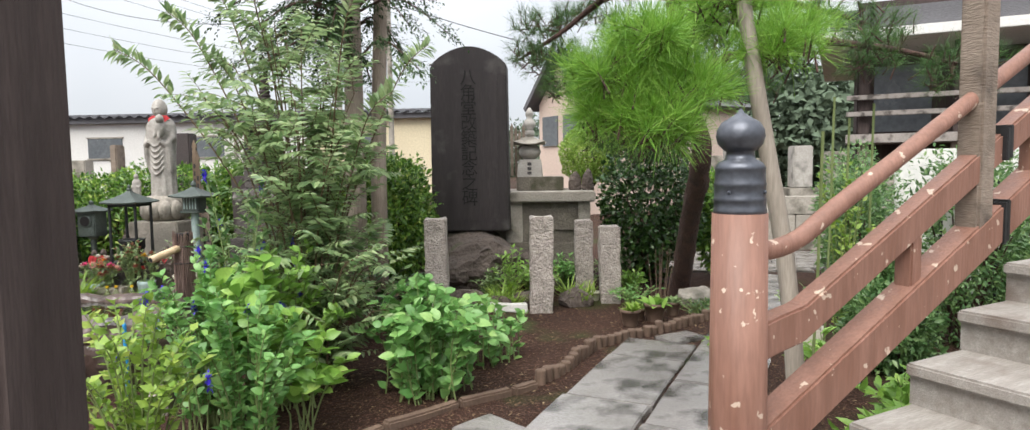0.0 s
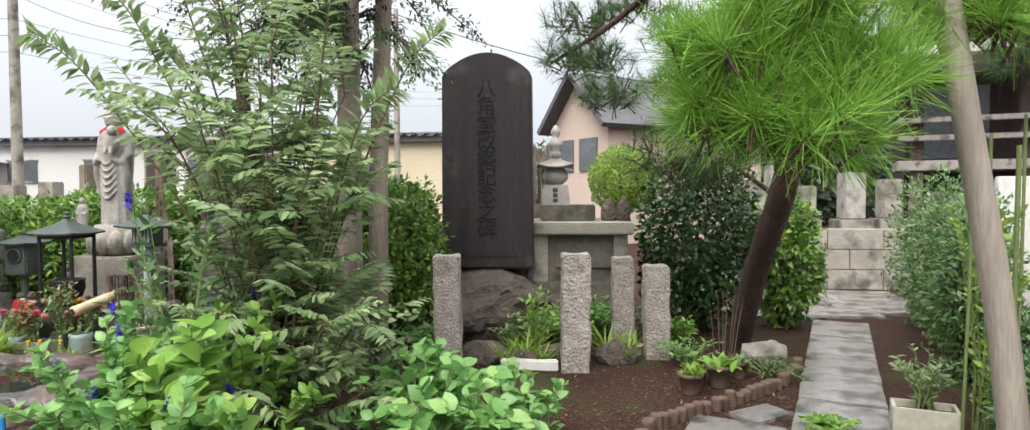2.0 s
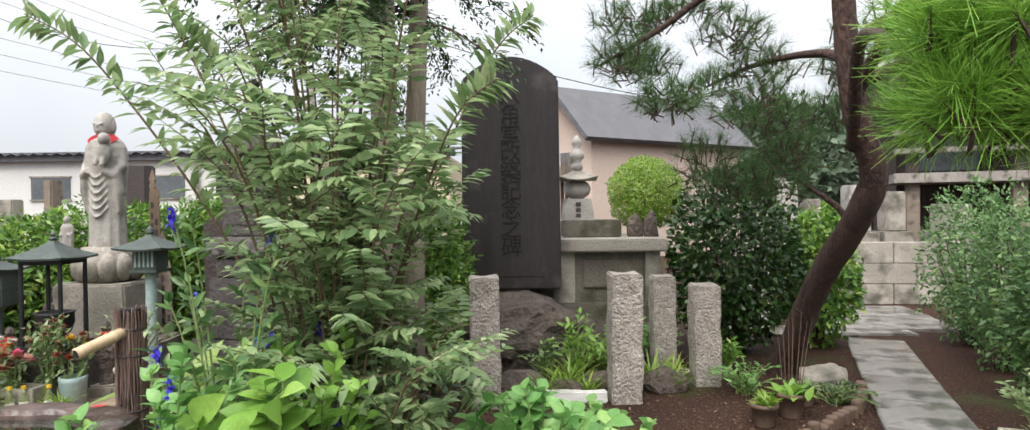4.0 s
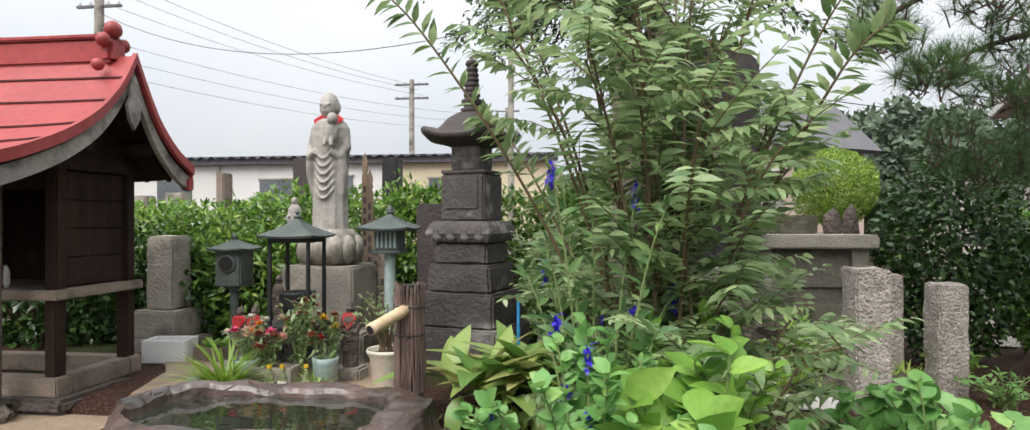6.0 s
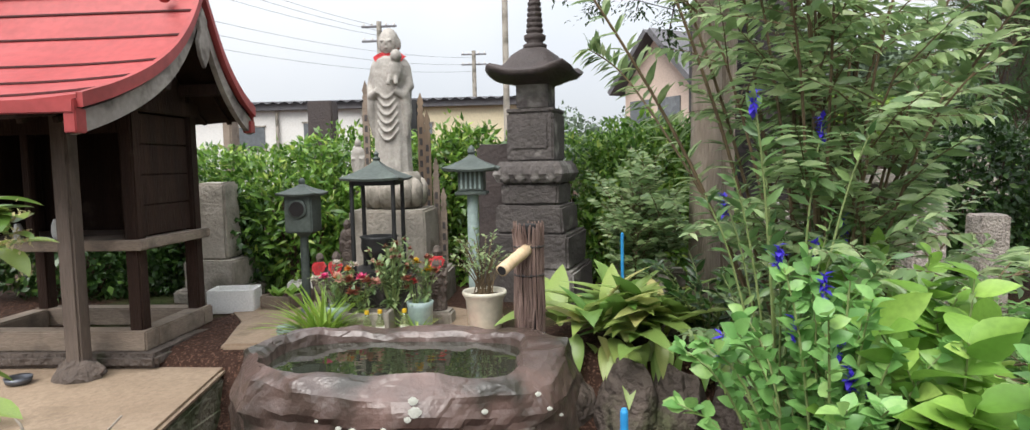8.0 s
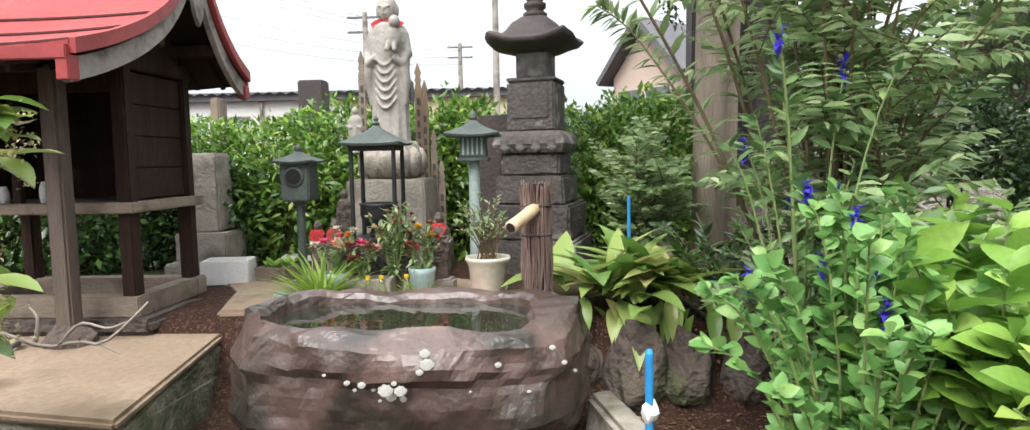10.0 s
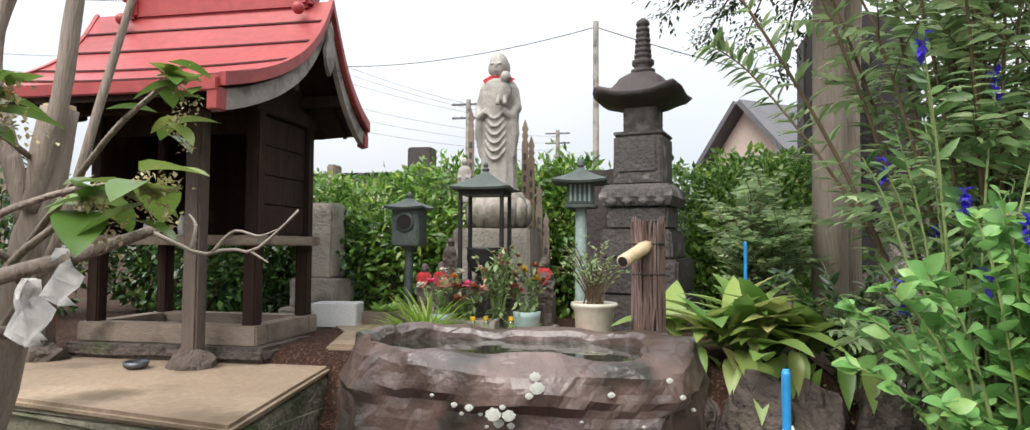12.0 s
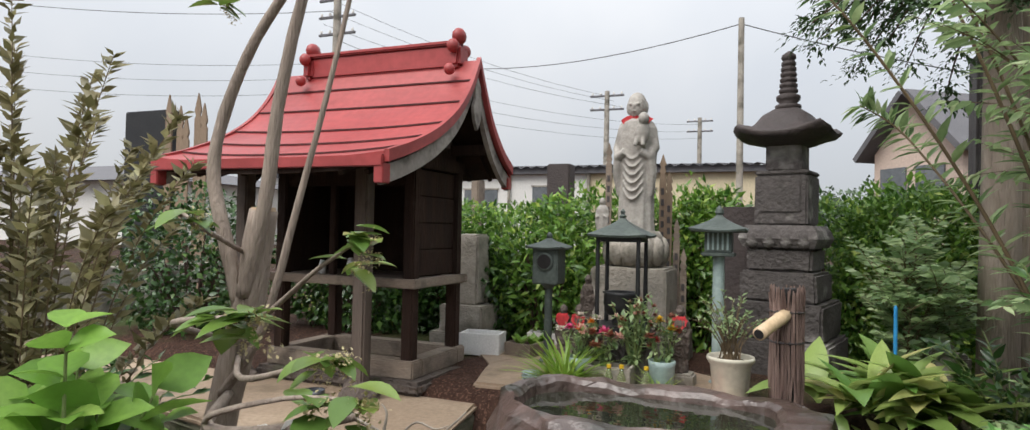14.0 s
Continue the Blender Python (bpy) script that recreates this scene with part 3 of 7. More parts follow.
def sloped(name, s0, s1, z0, h, w, mat, lead=0.0):
    """A beam that climbs with the stair, with a flat lead at the newel."""
    b = bmesh.new()
    pts = [(s0, z0)] + ([(s0 + lead, z0 + 0.02), (s0 + lead * 2, z0 + lead * SL * 0.8)] if lead else []) + [(s1, z0 + (s1 - s0 - lead * 0.7) * SL)]
    rows = []
    for i, (s, z) in enumerate(pts):
        rows.append([b.verts.new((s, y, z + dz)) for y, dz in ((-w / 2, -h / 2), (w / 2, -h / 2), (w / 2, h / 2), (-w / 2, h / 2))])
    for a, c in zip(rows, rows[1:]):
        for k in range(4):
            b.faces.new((a[k], a[(k + 1) % 4], c[(k + 1) % 4], c[k]))
    b.faces.new(rows[0])
    b.faces.new(rows[-1])
    bmesh.ops.bevel(b, geom=b.edges[:], offset=0.008, segments=2, affect="EDGES")
    return part(name, b, mat, rail)


hand = curve_points([(0.07, 0, 1.175), (0.16, 0, 1.175), (0.27, 0, 1.205), (0.42, 0, 1.285), (0.8, 0, 1.47), (1.4, 0, 1.765), (2.6, 0, 2.36)], 40)
part("handrail", tube(hand, 0.03, 12), "rail_wood", rail, "", True)
sloped("mid_rail", 0.07, 2.6, 0.90, 0.115, 0.075, "rail_wood", 0.09)
sloped("bottom_beam", 0.02, 2.6, 0.545, 0.15, 0.10, "rail_wood")
for s0 in (0.82, 1.62, 2.3):
    z0, z1 = 0.545 + (s0 - 0.02) * SL, 0.90 + (s0 - 0.13) * SL
    part("baluster", box(s0 - 0.03, s0 + 0.03, -0.032, 0.032, z0 + 0.03, z1 - 0.02, 0.006), "rail_wood", rail)
part("upper_post", box(1.17, 1.27, -0.045, 0.045, 0.545 + 1.2 * SL, 2.35, 0.01), "sill_wood", rail, "pale worn square post")
for s0 in (1.34, 1.36):
    for zc, h in ((0.545 + (s0 - 0.02) * SL, 0.16), (0.90 + (s0 - 0.13) * SL, 0.125)):
        part("strap", box(s0 - 0.012, s0 + 0.012, -0.055, 0.055, zc - h / 2, zc + h / 2, 0.003), "black_metal", rail, "dark iron strap")
# veranda beams above the stair
veranda = thing("veranda_rail", (0.55, 2.25, 0), "brown timber rail of the temple veranda above the stair", "railing", turn=ST)
part("post", box(2.55, 2.67, -0.06, 0.06, 0.9, 2.95, 0.01), "rail_wood", veranda)
for z0 in (2.05, 2.45, 2.85):
    part("rail", box(2.56, 2.66, -2.5, -0.06, z0, z0 + 0.09, 0.01), "rail_wood", veranda)
part("floor_edge", box(2.68, 4.6, -2.5, 0.06, 1.66, 1.78, 0.01), "tread_wood", veranda, "grey veranda floor boards")

# ---- memorial stele ----
stele = thing("memorial_stele", (-1.035, 7.95, 0.68), "tall dark stone memorial slab with carved vertical inscription and pointed top", "monument")


def stele_outline(w, h, top, shrink=0.0):
    w2, pts = w / 2 - shrink, []
    pts += [(-w2 - 0.012, 0), (w2 + 0.012, 0), (w2, h - top)]
    for k in range(1, 12):
        a = k / 12
        pts.append((w2 * (1 - 2 * a), h - top + top * (math.sin(math.pi * a) ** 0.8)))
    pts.append((-w2, h - top))
    return pts


def prism(outline, y0, y1, bevel=0.02, cuts=0):
    b = bmesh.new()
    f = b.faces.new([b.verts.new((x, y0, z)) for x, z in outline])
    ext = bmesh.ops.extrude_face_region(b, geom=[f])
    for v in ext["geom"]:
        if isinstance(v, bmesh.types.BMVert):
            v.co.y = y1
    if bevel:
        bmesh.ops.bevel(b, geom=b.edges[:], offset=bevel, segments=2, affect="EDGES")
    return b


SW, SH = 0.875, 2.11
part("slab", prism(stele_outline(SW, SH, 0.21), -0.13, 0.13, 0.018), "stele", stele)
inset = prism([(-0.33, 0.12), (0.33, 0.12), (0.335, SH - 0.34), (0.2, SH - 0.30), (0, SH - 0.28), (-0.2, SH - 0.30), (-0.335, SH - 0.34)], -0.135, -0.128, 0.003)
part("inscribed_face", inset, "stele", stele, "smoothed inscription panel")
# thin near-black letters; the shade of cut strokes is put into their colour
for k, ch in enumerate("八角堂改築記念之碑"):
    cu = bpy.data.curves.new("carved", "FONT")
    cu.body, cu.size, cu.extrude, cu.align_x, cu.align_y = ch, 0.195, 0.003, "CENTER", "CENTER"
    tmp = new("tmp", cu)
    dg = bpy.context.evaluated_depsgraph_get()
    me = bpy.data.meshes.new_from_object(tmp.evaluated_get(dg))
    bpy.data.objects.remove(tmp)
    me.materials.clear()
    me.materials.append(M["carved"])
    ob = new("character", me)
    ob.parent = stele
    ob.matrix_basis = pose(0.0, -0.1375, SH - 0.36 - k * 0.172, 90, 0, 0)
rock = whole("stele_base_rock", boulder((-1.04, 7.85, 0.3), (0.84, 0.6, 0.47), 0.3, 4), "rock", label="rough dark volcanic rock under the memorial slab", category="rock")
for k, (x, y, r) in enumerate([(-0.95, 6.9, 0.16), (-0.35, 6.95, 0.13), (0.15, 6.95, 0.14), (-1.35, 6.95, 0.17), (-0.62, 6.8, 0.11)]):
    whole("garden_stone", boulder((x, y, r * 0.5), (r * 1.4, r, r * 0.9), 0.3, 2), "rock", label="dark rounded garden stone half sunk in soil", category="stone", group="stones by the stele")
whole("garden_stone", boulder((1.36, 6.95, 0.1), (0.19, 0.13, 0.13), 0.2, 3), "stone", label="grey rounded stone beside the pine trunk", category="stone")
whole("white_planter_edge", box(-0.78, -0.32, 6.62, 6.68, 0.0, 0.09, 0.012, cuts=2, rough=0.01), "white_cloth", label="low white chipped edging block in the grass", category="edging")

# ---- granite posts ----
for x, y, w, h, tilt in ((-1.2, 6.62, 0.21, 0.93, 0.5), (-0.19, 6.7, 0.225, 0.935, -0.6), (0.255, 7.5, 0.19, 0.83, 0.4), (0.51, 7.12, 0.205, 0.80, 0.8)):
    b = box(-w / 2, w / 2, -w / 2, w / 2, -0.08, h, 0.012, cuts=7, rough=0.014)
    ob = whole("granite_post", b, "granite", label="short rough-hewn square granite post standing in soil", category="post", group="granite posts")
    ob.matrix_basis = pose(x, y, 0, tilt, -tilt, 4)

def square_roof(r, z0, h, flare=0.03, seg=6, mat="bronze"):
    """A four-sided roof with a hollow curve and lifted corners."""
    b = bmesh.new()
    n, rings = 16, []
    for j in range(seg + 1):
        u = j / seg
        rr = r * (1 - u) ** 1.35 + 0.012
        ring = []
        for i in range(n):
            a = 2 * math.pi * i / n
            c, s = math.cos(a), math.sin(a)
            k = 1 / max(abs(c), abs(s))
            corner = (k - 1) / 0.414
            ring.append(b.verts.new((rr * k * c, rr * k * s, z0 + h * u + flare * corner * (1 - u) ** 2)))
        rings.append(ring)
    low = [b.verts.new((v.co.x * 0.97, v.co.y * 0.97, v.co.z - 0.012)) for v in rings[0]]
    rings.insert(0, low)
    for p, q in zip(rings, rings[1:]):
        for i in range(n):
            b.faces.new((p[i], p[(i + 1) % n], q[(i + 1) % n], q[i]))
    b.faces.new(low[::-1])
    b.faces.new(rings[-1])
    return b


# ---- walled grave plot behind the stele ----
plot = thing("grave_plot", (-0.25, 8.5, 0), "stone-walled grave plot with moulded cap and panels", "grave")
part("wall", box(-0.72, 0.56, -0.42, 0.6, 0, 1.0, 0.01), "old_stone", plot)
part("cap", box(-0.78, 0.66, -0.52, 0.66, 1.0, 1.12, 0.015), "stone", plot)
part("plinth", box(-0.76, 0.62, -0.47, 0.62, 0, 0.52, 0.015), "old_stone", plot)
part("panel", box(-0.12, 0.44, -0.445, -0.415, 0.66, 0.92, 0.01), "old_stone", plot)
part("pier", box(-0.4, -0.2, -0.455, -0.415, 0.52, 1.0, 0.008), "stone", plot)
part("pier", box(0.46, 0.6, -0.455, -0.415, 0.52, 1.0, 0.008), "stone", plot)
part("inner_wall", box(-0.72, -0.45, 0.1, 0.6, 1.12, 1.36, 0.01), "old_stone", plot)
tomb = thing("five_ring_tomb", (-0.38, 8.6, 1.12), "pale stone five-tier grave tower on a grey block", "grave")
part("base_block", box(-0.16, 0.42, -0.2, 0.2, 0, 0.17, 0.01), "old_stone", tomb, "dark stone base block")
part("cube", lathe([(0.155, 0.17), (0.148, 0.28), (0.132, 0.385)], square=True), "statue", tomb, "pale inscribed block")
for z in (0.33, 0.27, 0.215):
    part("carved_mark", box(-0.025, 0.025, -0.156, -0.128, z - 0.02, z + 0.02, 0.003), "ink", tomb, "dark carved sign")
part("orb", ball((0, 0, 0.48), (0.138, 0.138, 0.105), 3), "statue", tomb, "round pale drum", True)
part("roof", square_roof(0.185, 0.575, 0.13, 0.035), "stone", tomb, "flared stone roof")
part("finial", lathe([(0.05, 0.66), (0.062, 0.70), (0.06, 0.735), (0.036, 0.755), (0.075, 0.80), (0.078, 0.84), (0.05, 0.88), (0.034, 0.90), (0.052, 0.94), (0.05, 0.97), (0.012, 1.03)], 16), "statue", tomb, "", True)
for k, x in enumerate((0.18, 0.34)):
    whole("small_grave_stone", boulder((x, 8.45, 1.22), (0.09, 0.07, 0.17), 0.25, 2), "rock", label="small brown rounded grave stone on the plot", category="grave", group="small stones on the plot")
for k in range(5):
    x = -0.62 + 0.05 * k
    brd = thing("grave_board", (x, 8.8 + 0.03 * (k % 2), 1.30), "tall thin wooden grave board weathered grey", "board", "boards behind the stele")
    part("board", prism([(-0.018, 0), (0.018, 0), (0.02, 0.62 - 0.04 * (k % 3)), (0, 0.68 - 0.04 * (k % 3)), (-0.02, 0.62 - 0.04 * (k % 3))], -0.006, 0.006, 0), "sill_wood", brd)

# ---- small shrine on its platform ----
PZ = 0.30
plat = thing("shrine_platform", (0, 0, 0), "low worn concrete platform with a mossy stone edge", "platform", kind="structure")


def level_slab(corners, z0, z1, cuts=4, rough=0.006):
    """A flat-topped body over a ground plan of corners."""
    b = bmesh.new()
    f = b.faces.new([b.verts.new((x, y, z0)) for x, y in corners])
    up = bmesh.ops.extrude_face_region(b, geom=[f])
    for v in up["geom"]:
        if isinstance(v, bmesh.types.BMVert):
            v.co.z = z1
    bmesh.ops.bevel(b, geom=b.edges[:], offset=0.014, segments=2, affect="EDGES")
    bmesh.ops.triangulate(b, faces=b.faces[:])
    bmesh.ops.subdivide_edges(b, edges=[e for e in b.edges if e.calc_length() > 0.2], cuts=cuts)
    for v in b.verts:
        q = v.co * 6
        v.co += Vector((noise.noise(q), noise.noise(q + Vector((4, 0, 0))), noise.noise(q + Vector((0, 4, 0))) * 0.6)) * rough
    return b


part("slab", level_slab([(-4.06, 4.0), (-4.42, 6.2), (-7.3, 6.6), (-7.3, 4.6)], PZ - 0.04, PZ), "concrete", plat)
part("footing", level_slab([(-4.065, 4.008), (-4.425, 6.19), (-7.29, 6.59), (-7.29, 4.61)], -0.05, PZ - 0.04, 6, 0.02), "mossy", plat, "mossy platform side")
part("front_step", level_slab([(-4.55, 3.9), (-4.55, 4.1), (-7.2, 4.6), (-7.2, 4.38)], -0.05, 0.13, 4, 0.02), "mossy", plat, "mossy lower step")

shrine = thing("wooden_shrine", (0, 0, PZ), "small dark timber shrine with a red painted curved roof", "shrine")
XL, XR, YF, YB = -5.56, -4.68, 5.10, 5.60
for x in (XL, XR):
    part("front_post", box(x - 0.165 - 0.04 if x == XR else x - 0.10 - 0.04, x - 0.165 + 0.04 if x == XR else x - 0.10 + 0.04, 4.85, 4.93, 0.07, 1.28, 0.01), "post_wood", shrine, "worn brown front post")
    xc = x - 0.165 if x == XR else x - 0.10
    part("post_foot", boulder((xc, 4.89, 0.02), (0.125, 0.11, 0.085), 0.35, 3), "rock", shrine, "rough stone post foot")
    for y in (YF, YB):
        part("body_post", box(x - 0.035, x + 0.035, y - 0.035, y + 0.035, 0.16, 1.35, 0.008), "old_wood", shrine)
part("plinth", box(XL - 0.1, XR + 0.14, YF - 0.12, YB + 0.12, 0.0, 0.07, 0.02, cuts=3, rough=0.012), "rock", shrine, "rough stone plinth")
for nm, b in (("sill_front", box(XL - 0.06, XR + 0.06, YF - 0.06, YF + 0.04, 0.07, 0.17, 0.008)), ("sill_back", box(XL - 0.06, XR + 0.06, YB - 0.04, YB + 0.06, 0.07, 0.17, 0.008)),
              ("sill_right", box(XR - 0.04, XR + 0.063, YF + 0.04, YB - 0.04, 0.07, 0.168, 0.008)), ("sill_left", box(XL - 0.063, XL + 0.04, YF + 0.04, YB - 0.04, 0.07, 0.168, 0.008))):
    part(nm, b, "sill_wood", shrine, "grey worn timber sill")
part("floor", box(XL - 0.06, XR + 0.07, YF - 0.07, YB + 0.06, 0.56, 0.61, 0.006), "sill_wood", shrine, "worn timber floor rail")
for k in range(4):
    z0 = 0.62 + k * 0.15
    part("side_plank", box(XR - 0.012, XR + 0.012, YF + 0.036, YB - 0.036, z0, z0 + 0.146, 0.003), "old_wood", shrine)
    part("side_plank", box(XL - 0.012, XL + 0.012, YF + 0.036, YB - 0.036, z0, z0 + 0.146, 0.003), "old_wood", shrine)
# solid panels added behind the side planks to keep light out of the interior
part("inner_wall", box(XL + 0.014, XL + 0.024, YF + 0.036, YB - 0.036, 0.612, 1.22, 0), "old_wood", shrine)
part("inner_wall", box(XR - 0.024, XR - 0.014, YF + 0.036, YB - 0.036, 0.612, 1.22, 0), "old_wood", shrine)
part("back_wall", box(XL + 0.036, XR - 0.036, YB - 0.012, YB + 0.012, 0.61, 1.24, 0.003), "old_wood", shrine)
part("ceiling_board", box(XL + 0.04, XR - 0.04, YF - 0.01, YB - 0.025, 1.301, 1.32, 0.002), "old_wood", shrine)
part("head_beam", box(XR - 0.04, XR + 0.04, YF - 0.06, YB + 0.06, 1.225, 1.30, 0.006), "old_wood", shrine)
part("head_beam", box(XL - 0.04, XL + 0.04, YF - 0.06, YB + 0.06, 1.225, 1.30, 0.006), "old_wood", shrine)
part("front_beam", box(XL - 0.2, XR + 0.0, 4.85, 4.93, 1.19, 1.285, 0.008), "old_wood", shrine)
part("lintel", box(XL + 0.036, XR - 0.036, YF - 0.02, YF + 0.02, 1.12, 1.3, 0.005), "old_wood", shrine)
part("back_lintel", box(XL + 0.036, XR - 0.036, YB - 0.02, YB + 0.02, 1.221, 1.5, 0.005), "old_wood", shrine)
for x in (XR - 0.33, XL + 0.36):
    part("door_frame", box(x - 0.02, x + 0.02, YF - 0.018, YF + 0.018, 0.61, 1.12, 0.004), "old_wood", shrine)
for x in (XL - 0.1, XR - 0.165):
    part("bracket", tube(curve_points([(x, 4.93, 1.15), (x + 0.0, 5.0, 1.2), (x + 0.02, 5.07, 1.22)], 6), [0.03, 0.028, 0.026, 0.024, 0.022, 0.02], 8), "old_wood", shrine)

# curved roof: front slope long, rear short
RX0, RX1 = -5.80, -4.40
roof_line = [(4.40, 1.185), (4.62, 1.255), (4.85, 1.36), (5.05, 1.50), (5.2, 1.67), (5.30, 1.84), (5.38, 1.69), (5.5, 1.49), (5.65, 1.335), (5.80, 1.245)]
front = curve_points([(0, y, z) for y, z in roof_line[:6]], 26)
rear = curve_points([(0, y, z) for y, z in roof_line[5:]], 16)


def lift(x):
    """The eaves rise a little towards the gables."""
    u = abs((x - (RX0 + RX1) / 2) / ((RX1 - RX0) / 2))
    return 0.03 * u ** 2.5


def roof_sheet(line, x0, x1, thick, nx=12):
    b = bmesh.new()
    top, bot = [], []
    for p in line:
        low = ease(1.7 - p.z, 0, 0.5)
        top.append([b.verts.new((x0 + (x1 - x0) * i / nx, p.y, p.z + lift(x0 + (x1 - x0) * i / nx) * low)) for i in range(nx + 1)])
        bot.append([b.verts.new((x0 + (x1 - x0) * i / nx, p.y, p.z - thick + lift(x0 + (x1 - x0) * i / nx) * low)) for i in range(nx + 1)])
    for a, c in zip(top, top[1:]):
        for i in range(nx):
            b.faces.new((a[i], a[i + 1], c[i + 1], c[i]))
    for a, c in zip(bot, bot[1:]):
        for i in range(nx):
            b.faces.new((a[i + 1], a[i], c[i], c[i + 1]))
    for k in (0, -1):
        for i in range(nx):
            b.faces.new((top[k][i], top[k][i + 1], bot[k][i + 1], bot[k][i]))
    for i in (0, nx):
        for a, c, d, e in zip(top, top[1:], bot, bot[1:]):
            b.faces.new((a[i], c[i], e[i], d[i]))
    return b


# sheet-metal courses with a lapped seam, front slope
n_course = 6
for k in range(n_course):
    i0, i1 = round(k * 25 / n_course), round((k + 1) * 25 / n_course)
    seg = [p + Vector((0, 0, 0.010 if j == 0 else 0.010 * (1 - j / (i1 - i0)) )) for j, p in enumerate(front[i0:i1 + 1])]
    part("roof_course", roof_sheet(seg, RX0, RX1, 0.016), "red_paint", shrine, "red painted sheet-metal course")
    # a dark strip along each lap stands in for its shadow line
    if k:
        part("lap_seam", roof_sheet([front[i0] + Vector((0, -0.008, 0.0085)), front[i0] + Vector((0, 0.004, 0.0105))], RX0, RX1, 0.008), "seam", shrine, "dark strip on the lap, drawn as its shadow line")
for k in range(3):
    i0, i1 = k * 5, (k + 1) * 5
    part("roof_course", roof_sheet(rear[i0:i1 + 1], RX0, RX1, 0.016), "red_paint", shrine, "red painted sheet-metal course")
part("soffit", roof_sheet([p - Vector((0, 0, 0.02)) for p in front + rear[1:]], RX0 + 0.02, RX1 - 0.02, 0.035), "old_wood", shrine, "dark soffit boards")


def rake(x0, x1, drop, depth, inset=0):
    b = bmesh.new()
    line = front + rear[1:]
    rows = []
    for p in line:
        low = ease(1.7 - p.z, 0, 0.5) * 0.03
        rows.append([b.verts.new((x, p.y, p.z + low - d)) for x, d in ((x0, drop), (x1, drop), (x1, drop + depth), (x0, drop + depth))])
    for a, c in zip(rows, rows[1:]):
        for k in range(4):
            b.faces.new((a[k], a[(k + 1) % 4], c[(k + 1) % 4], c[k]))
    b.faces.new(rows[0])
    b.faces.new(rows[-1])
    return b


for sgn, xe in ((1, RX1), (-1, RX0)):
    a, c = sorted((xe - sgn * 0.004, xe + sgn * 0.022))
    part("verge", rake(a, c, -0.016, 0.055), "red_paint", shrine, "red verge trim")
    a, c = sorted((xe - sgn * 0.035, xe - sgn * 0.006))
    part("barge_board", rake(a, c, 0.055, 0.085), "barge_wood", shrine, "bleached grey barge board")
    a, c = sorted((xe - sgn * 0.045, xe + sgn * 0.004))
    part("barge_tip", box(a, c, 4.380, 4.44, 1.082, 1.172, 0.004), "red_paint", shrine, "red painted barge-board tip")
    part("barge_tip", box(a, c, 5.765, 5.822, 1.142, 1.212, 0.004), "red_paint", shrine, "red painted barge-board tip")
    part("gable_pendant", prism([(5.26, 1.50), (5.30, 1.44), (5.34, 1.50), (5.355, 1.57), (5.33, 1.62), (5.34, 1.68), (5.30, 1.74), (5.26, 1.68), (5.27, 1.62), (5.245, 1.57)], 0, 0.02, 0.003), "barge_wood", shrine, "carved bleached gable pendant").matrix_basis = Matrix(((0, 1, 0, xe - 0.01), (1, 0, 0, 0), (0, 0, 1, 0), (0, 0, 0, 1)))
    part("gable_board", prism([(5.0, 1.30), (5.60, 1.30), (5.44, 1.5), (5.30, 1.72), (5.14, 1.52)], 0, 0.02, 0), "old_wood", shrine).matrix_basis = Matrix(((0, 1, 0, (XR if sgn > 0 else XL)), (1, 0, 0, 0), (0, 0, 1, 0), (0, 0, 0, 1)))
    for y, z in ((5.05, 1.34), (5.30, 1.62), (5.52, 1.36)):
        a, c = sorted(((XR if sgn > 0 else XL), xe - sgn * 0.04))
        part("purlin", box(a, c, y - 0.025, y + 0.025, z - 0.03, z + 0.03, 0.004), "old_wood", shrine)
for k in range(9):
    x = RX0 + 0.12 + k * (RX1 - RX0 - 0.24) / 8
    part("rafter", tube([(x, 4.44, 1.135), (x, 4.62, 1.20), (x, 4.86, 1.30), (x, 5.06, 1.43)], 0.016, 4), "old_wood", shrine)
    part("rafter", tube([(x, 5.54, 1.38), (x, 5.66, 1.27), (x, 5.77, 1.2)], 0.016, 4), "old_wood", shrine)
part("eave_trim", box(RX0, RX1, 4.375, 4.40, 1.155, 1.205, 0.004), "red_paint", shrine, "red eave trim")
part("eave_trim", box(RX0, RX1, 5.80, 5.825, 1.21, 1.26, 0.004), "red_paint", shrine, "red eave trim")
part("ridge", box(RX0 + 0.26, RX1 - 0.13, 5.265, 5.335, 1.80, 1.93, 0.012), "red_paint", shrine, "red boxed ridge")
part("ridge_cap", box(RX0 + 0.24, RX1 - 0.11, 5.25, 5.35, 1.93, 1.955, 0.008), "red_paint", shrine, "red ridge capping")
for x in (RX0 + 0.25, RX1 - 0.12):
    orn = part("ridge_end", box(x - 0.035, x + 0.035, 5.235, 5.365, 1.80, 1.93, 0.02), "red_paint", shrine, "red ornamental ridge end")
    part("knob", ball((x, 5.30, 1.985), (0.04, 0.055, 0.05), 2), "red_paint", orn, "", True)
    part("scroll", ball((x, 5.225, 1.915), (0.036, 0.035, 0.04), 2), "red_paint", orn, "", True)
    part("scroll", ball((x, 5.375, 1.915), (0.036, 0.035, 0.04), 2), "red_paint", orn, "", True)
    part("scroll", ball((x, 5.19, 1.775), (0.032, 0.034, 0.034), 2), "red_paint", orn, "", True)
